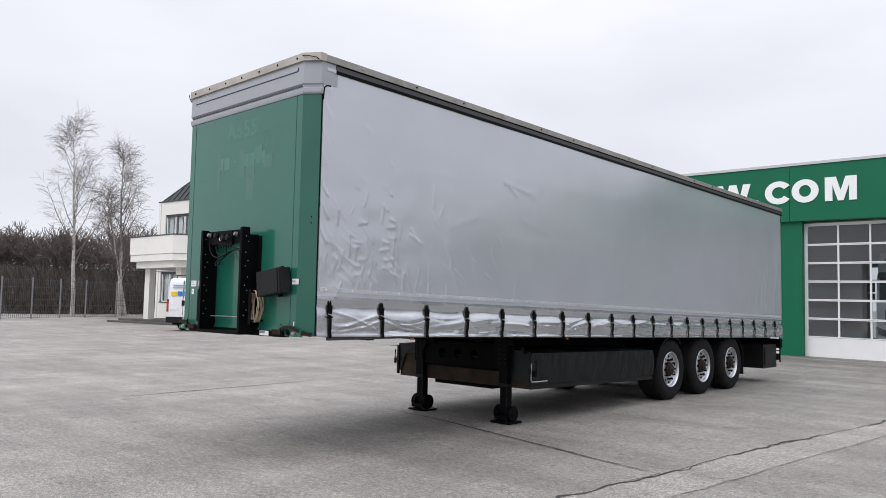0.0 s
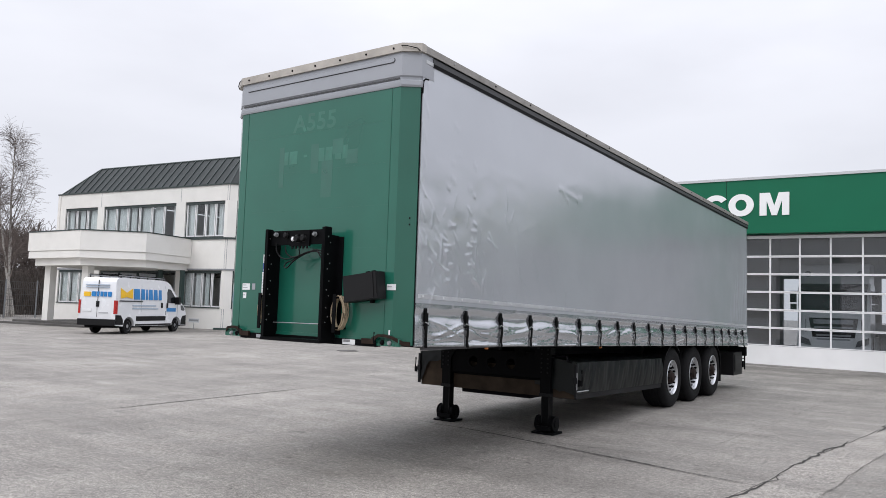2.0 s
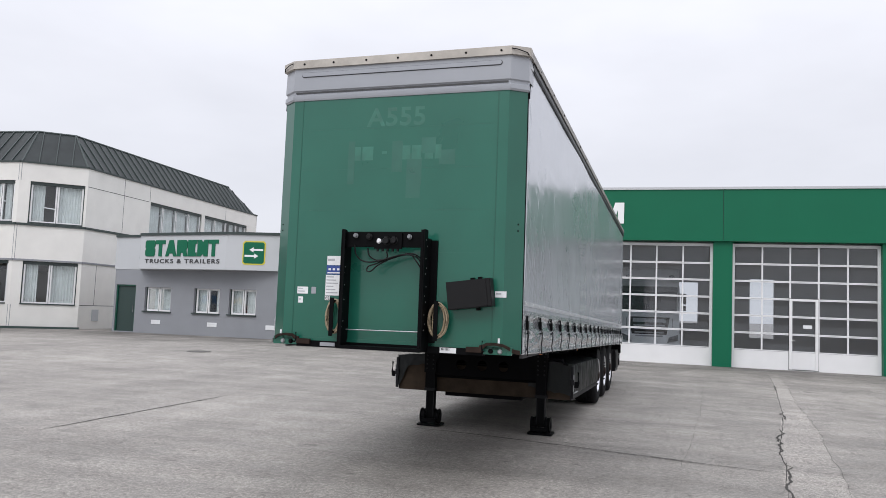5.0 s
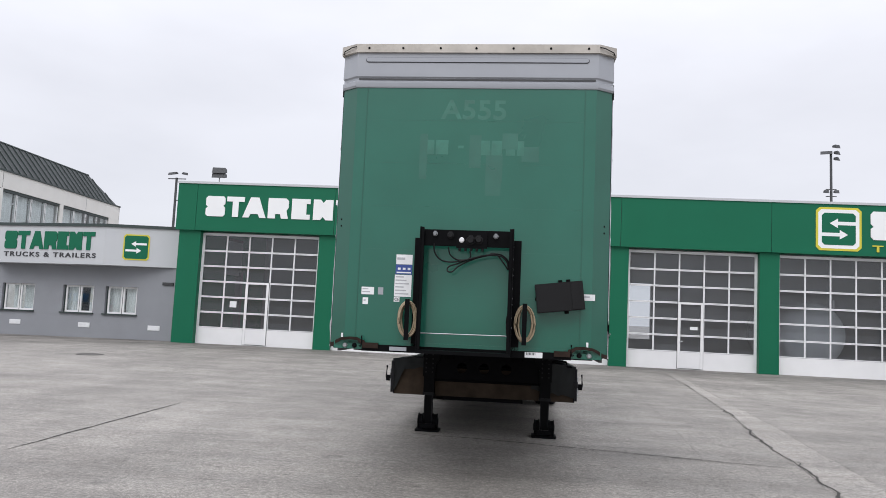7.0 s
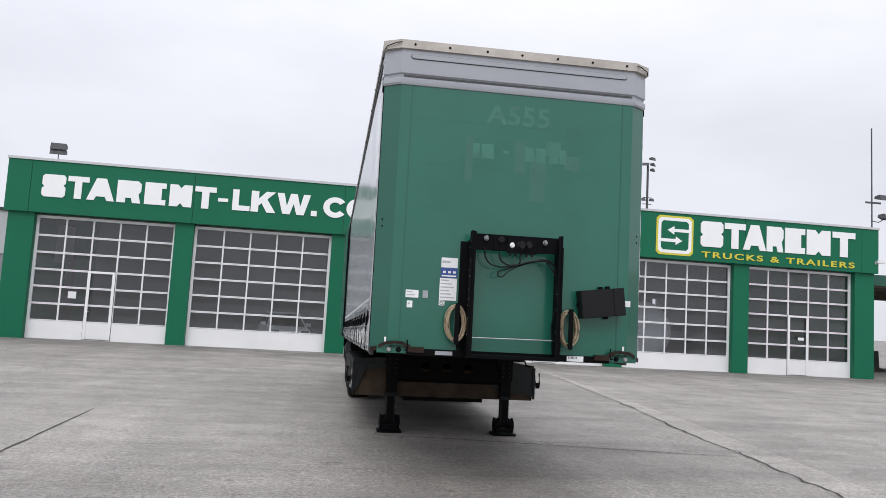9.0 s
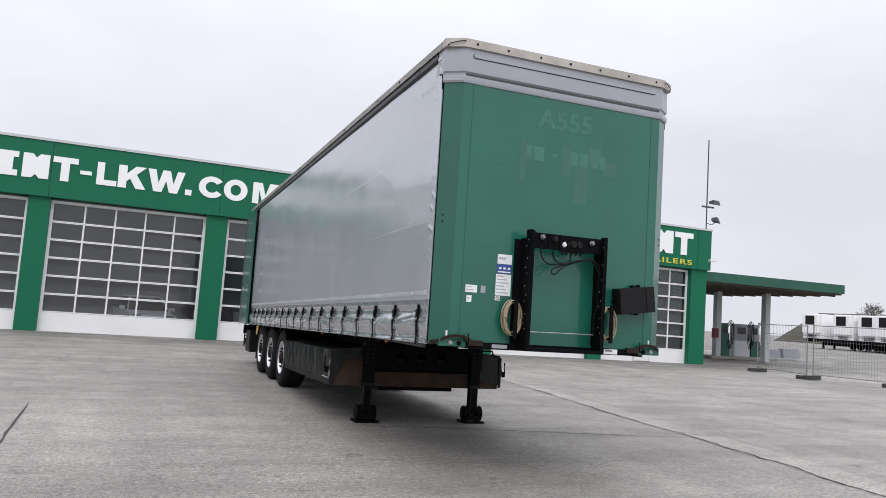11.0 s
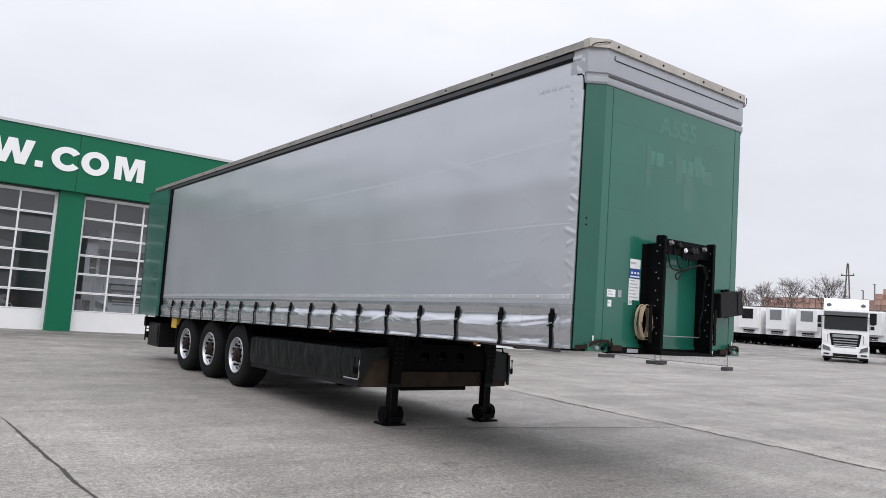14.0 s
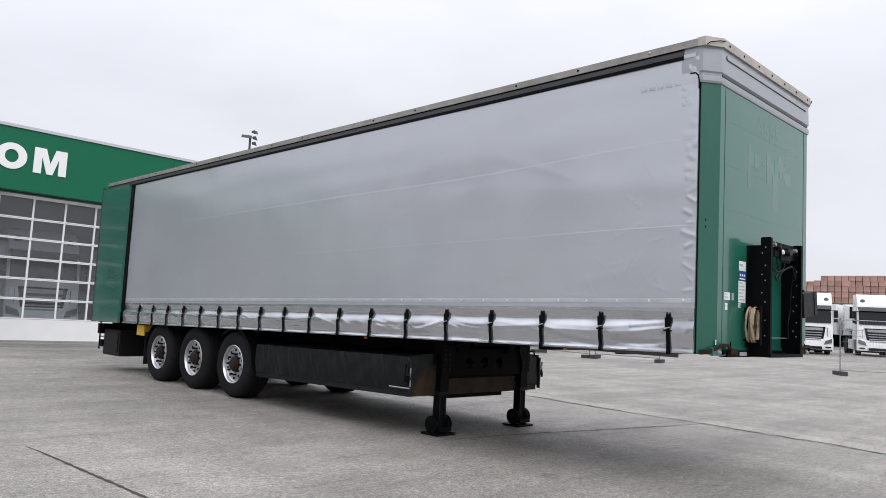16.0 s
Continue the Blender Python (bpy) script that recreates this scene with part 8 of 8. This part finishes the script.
# ---- yard fence on the left ----
yard_fence = thing("yard_fence", "tall dark mesh fence with steel posts along the yard edge", "fence", (-50.5, 12.0, 0))
fl = [(-49.8, 8.0), (-52.2, 16.0), (-55.7, 22.6), (-57.2, 27.7), (-58.5, 40.0)]
for (ax, ay), (bx, by) in zip(fl, fl[1:]):
    n = max(1, round(math.hypot(bx - ax, by - ay) / 2.5))
    for i in range(n):
        x, y = ax + (bx - ax) * i / n + 50.5, ay + (by - ay) * i / n - 12
        bm = bmesh.new()
        tube(bm, (x, y, -0.1), (x, y, 2.75), 0.05, sides=6)
        part("fence_post", bm, M["lamp_grey"], yard_fence)
    bm = bmesh.new()
    d = Vector((bx - ax, by - ay, 0))
    L = d.length
    d.normalize()
    o = Vector((ax + 50.5, ay - 12, 0))
    k = 0.0
    while k < L:
        p = o + d * k
        tube(bm, p + Vector((0, 0, 0.05)), p + Vector((0, 0, 2.6)), 0.012, sides=3, caps=False)
        k += 0.16
    for z in (0.1, 0.5, 0.9, 1.3, 1.7, 2.1, 2.6):
        tube(bm, o + Vector((0, 0, z)), o + d * L + Vector((0, 0, z)), 0.012, sides=3, caps=False)
    w = part("fence_mesh", bm, M["fence_wire"], yard_fence, "dark wire mesh")
    w["kind"] = "stuff"


# ---- panel van ----
def panel_van():
    """Local x forward, y to its left."""
    th = thing("panel_van", "white panel van with blue and yellow lettering shapes and roof rack", "van", (-33.53, 18.97, ground_z(-33.5, 19.0)), 0)
    ang = radians(113.7)
    th.matrix_basis = Matrix.Translation(th.location) @ Matrix.Rotation(ang, 4, "Z") @ Matrix.Diagonal((1, 0.89, 1, 1))
    # side outline with wheel arches, x from the rear axle
    def arch(cx):
        return [(cx + 0.43 * math.cos(a), 0.345 + 0.43 * math.sin(a)) for a in (math.pi * k / 10 for k in range(11))]

    prof = [(-1.02, 0.40), (-1.04, 1.2), (-0.985, 2.30), (-0.93, 2.44), (-0.80, 2.52), (2.75, 2.54), (3.15, 2.49), (3.42, 2.38), (4.26, 1.56), (4.55, 1.42), (4.82, 1.22), (4.95, 0.98), (4.98, 0.5), (4.88, 0.34)]
    prof += arch(4.035) + arch(0.0) + [(-0.9, 0.38)]

    def side_y(v):
        return -1.025 * (1.0 - 0.015 * max(0.0, v - 0.9) - 0.055 * max(0.0, v - 1.35) ** 1.5)

    bm = bmesh.new()
    n = len(prof)
    rings = [[bm.verts.new((u, sgn * -side_y(v), v)) for u, v in prof] for sgn in (-1, 1)]
    bm.faces.new(rings[0])
    bm.faces.new(rings[1][::-1])
    for i in range(n):
        bm.faces.new((rings[0][i], rings[0][(i + 1) % n], rings[1][(i + 1) % n], rings[1][i]))
    bm.edges.ensure_lookup_table()
    round_edges = [e for e in bm.edges if min(v.co.z for v in e.verts) > 0.95 and abs(e.verts[0].co.y - e.verts[1].co.y) < 0.4]
    bmesh.ops.bevel(bm, geom=round_edges, offset=0.085, segments=3, affect="EDGES", clamp_overlap=True)
    part("body", bm, M["van_white"], th, smooth=40)

    def side_plate(name, pts, mat, lift=0.006, label=""):
        b = bmesh.new()
        outer = [b.verts.new((u, side_y(v) - lift, v)) for u, v in pts]
        inner = [b.verts.new((u, side_y(v) + 0.02, v)) for u, v in pts]
        b.faces.new(outer)
        for i in range(len(pts)):
            j = (i + 1) % len(pts)
            b.faces.new((outer[i], outer[j], inner[j], inner[i]))
        return part(name, b, M[mat], th, label)

    side_plate("side_window", [(3.16, 1.46), (3.14, 1.95), (3.22, 2.14), (3.46, 2.12), (3.98, 1.62), (4.02, 1.50), (3.85, 1.44)], "van_glass", label="dark side window")
    side_plate("quarter_window", [(4.05, 1.48), (4.06, 1.55), (4.18, 1.46)], "van_glass", 0.005)
    side_plate("side_trim", [(0.55, 0.58), (0.55, 0.80), (3.02, 0.80), (3.02, 0.58)], "plastic", 0.014, "black side trim")
    side_plate("side_sill", [(0.50, 0.36), (0.50, 0.44), (3.55, 0.44), (3.55, 0.36)], "plastic", 0.004)
    side_plate("door_rail", [(-0.75, 1.46), (-0.75, 1.51), (1.05, 1.51), (1.05, 1.46)], "rail")
    for u, top in ((0.95, 2.28), (2.98, 2.28), (4.10, 1.45)):
        side_plate("door_gap", [(u, 0.5), (u, top), (u + 0.014, top), (u + 0.014, 0.5)], "lamp_grey", 0.002)
    for u in (2.62, 3.10):
        side_plate("door_handle", [(u, 1.20), (u, 1.45), (u + 0.11, 1.45), (u + 0.11, 1.20)], "plastic", 0.02)
    side_plate("fuel_flap", [(3.02, 0.86), (3.02, 1.05), (3.06, 1.05), (3.06, 0.86)], "lamp_grey", 0.003)
    side_plate("bumper_corner", [(-1.02, 0.42), (-1.03, 0.86), (-0.62, 0.84), (-0.46, 0.62), (-0.45, 0.42)], "plastic", 0.012, "black rear bumper corner")
    side_plate("bumper_corner", [(4.47, 0.36), (4.48, 0.60), (4.62, 0.80), (4.94, 0.84), (4.94, 0.36)], "plastic", 0.012, "black front bumper corner")
    side_plate("headlight", [(4.46, 1.10), (4.40, 1.34), (4.58, 1.34), (4.80, 1.14), (4.70, 1.06)], "headlamp", 0.008, "clear headlight")
    # advert as plain shapes
    side_plate("advert_mark", [(-0.66, 1.60), (-0.66, 2.06), (-0.22, 1.86), (0.24, 2.06), (0.24, 1.60), (-0.22, 1.66)], "van_yellow", label="yellow advert shape")
    u = 0.36
    for wdt in (0.46, 0.30, 0.12, 0.32, 0.32, 0.26):
        side_plate("advert_bar", [(u, 1.57), (u, 2.06), (u + wdt * 0.9, 2.06), (u + wdt, 1.57)], "van_blue", label="blue advert shape")
        u += wdt + 0.10
    for z, w in ((1.26, 1.9), (1.12, 2.1)):
        side_plate("advert_line", [(0.25, z), (0.25, z + 0.06), (0.25 + w, z + 0.06), (0.25 + w, z)], "van_print", 0.004)
    side_plate("advert_line", [(3.12, 1.02), (3.12, 1.20), (3.95, 1.20), (3.95, 1.02)], "van_blue", 0.004)
    # rear
    boxpart("rear_bumper", (-1.10, -0.80, -1.02, 1.02, 0.38, 0.66), M["plastic"], th, "black rear bumper", bevel=0.04)
    for z0, z1, y0, y1, m in ((1.66, 1.86, 0.42, 0.78, "van_yellow"), (1.66, 1.88, 0.12, 0.34, "van_blue"), (1.66, 1.88, -0.06, 0.06, "van_blue"), (1.66, 1.88, -0.28, -0.14, "van_blue"), (1.66, 1.88, -0.48, -0.34, "van_blue"), (1.66, 1.88, -0.74, -0.56, "van_blue"), (2.16, 2.20, -0.6, 0.7, "van_print"), (2.06, 2.10, -0.6, 0.7, "van_print"), (0.92, 0.97, -0.6, -0.1, "ink")):
        boxpart("rear_marking", (-1.055, -0.98, y0, y1, z0, z1), M[m], th)
    boxpart("number_plate", (-1.06, -0.98, 0.30, 0.82, 1.0, 1.12), M["label"], th, "white blank number plate")
    boxpart("door_handle", (-1.08, -1.0, -0.10, 0.05, 1.20, 1.45), M["plastic"], th, bevel=0.02)
    boxpart("rear_gap", (-1.05, -0.98, -0.006, 0.006, 0.75, 2.4), M["rail"], th)
    for s in (-1, 1):
        bm = bmesh.new()
        y0, y1 = sorted((s * 0.93, s * 1.035))
        box(bm, -1.065, -0.90, y0, y1, 0.90, 1.50)
        part("tail_light", bm, M["red"], th, "red tail light", bevel=0.02)
        for u in (0.0, 4.035):
            bm = bmesh.new()
            lathe(bm, [(0.001, s * -0.20), (0.34, s * -0.20), (0.345, s * -0.02), (0.32, s * 0.01), (0.22, s * 0.0), (0.001, s * 0.0)], (u, s * 0.955, 0.345), "y", 28)
            wh = part("wheel", bm, M["rubber"], th, "black tyre", smooth=35)
            bm = bmesh.new()
            lathe(bm, [(0.22, s * 0.002), (0.20, s * -0.03), (0.10, s * -0.01), (0.04, s * 0.01), (0.001, s * 0.01)], (u, s * 0.96, 0.345), "y", 20)
            part("wheel_cap", bm, M["galv"], wh, "grey steel wheel", smooth=35)
    # dark wheel housings behind the arches
    for u in (0.0, 4.035):
        boxpart("wheel_housing", (u - 0.40, u + 0.40, -0.74, 0.74, 0.30, 0.76), M["chassis"], th)
    boxpart("underbody", (-0.85, 4.75, -0.80, 0.80, 0.28, 0.40), M["chassis"], th)
    bm = bmesh.new()
    box(bm, 4.75, 5.02, -1.0, 1.0, 0.30, 0.62)
    part("front_bumper", bm, M["plastic"], th, bevel=0.05)
    bm = bmesh.new()
    prism(bm, [(3.47, 2.31), (4.22, 1.58), (4.26, 1.55), (3.52, 2.34)], "y", -0.84, 0.84)
    for v in bm.verts:
        v.co += Vector((0.03, 0, 0.03))
    part("windscreen", bm, M["van_glass"], th)
    bm = bmesh.new()
    box(bm, 3.85, 4.0, -1.28, -1.02, 1.38, 1.75)
    part("mirror", bm, M["plastic"], th, "black side mirror", bevel=0.04)
    rack = boxpart("roof_rack", (-0.7, 3.0, -0.88, -0.84, 2.60, 2.64), M["galv"], th, "steel roof rack")
    boxpart("rack_rail", (-0.7, 3.0, 0.84, 0.88, 2.60, 2.64), M["galv"], rack)
    for k in range(6):
        u = -0.6 + 0.70 * k
        boxpart("rack_bar", (u, u + 0.06, -0.9, 0.9, 2.64, 2.68), M["black"], rack)
        for s in (-1, 1):
            boxpart("rack_foot", (u, u + 0.05, s * 0.86 - 0.02, s * 0.86 + 0.02, 2.48, 2.60), M["black"], rack)


panel_van()


# ---- poles beyond the trailers ----
pole = thing("utility_pole", "wooden A-shaped utility pole with cross-arm beyond the trailers", "utility pole", (97.0, 48.95, ground_z(97, 49)))
for s in (-1, 1):
    bm = bmesh.new()
    tube(bm, (0, s * 0.68, 0), (0, s * 0.08, 11.95), 0.14, 0.09)
    part("pole_leg", bm, M["twig"], pole)
bm = bmesh.new()
box(bm, -0.08, 0.08, -0.9, 0.9, 10.2, 10.35)
part("cross_arm", bm, M["twig"], pole)
for y, z in ((-0.8, 10.35), (0.0, 11.9), (0.8, 10.35)):
    bm = bmesh.new()
    lathe(bm, [(0.001, 0.0), (0.06, 0.0), (0.08, 0.12), (0.04, 0.25), (0.001, 0.26)], (0, y, z), "z", 10)
    part("insulator", bm, M["lamp_grey"], pole)
for x, y, z in ((97.0, 45.3, 9.0), (97.0, 46.8, 8.1), (97.0, 69.75, 8.7)):
    lp = thing("lamp_post", "thin grey lamp post beyond the trailers", "lamp post", (x, y, ground_z(x, y)))
    bm = bmesh.new()
    tube(bm, (0, 0, 0), (0, 0, z), 0.13, 0.09)
    part("pole", bm, M["lamp_grey"], lp)
    boxpart("lamp_head", (-0.5, 0.05, -0.08, 0.08, z - 0.02, z + 0.08), M["lamp_grey"], lp, bevel=0.02)

# small unreadable plate on a stake by the office wall
sign = thing("garden_sign", "small pale plate on a thin stake by the office wall", "sign", (-36.9, 26.1, ground_z(-36.9, 26.1)), 25)
bm = bmesh.new()
tube(bm, (0, 0, 0), (0, 0, 0.5), 0.015, sides=6)
part("stake", bm, M["lamp_grey"], sign)
boxpart("plate", (-0.32, 0.32, -0.03, -0.01, 0.38, 0.60), M["panel_grey"], sign, bevel=0.004)
boxpart("plate_bar", (-0.28, 0.28, -0.034, -0.030, 0.44, 0.55), M["lamp_grey"], sign)
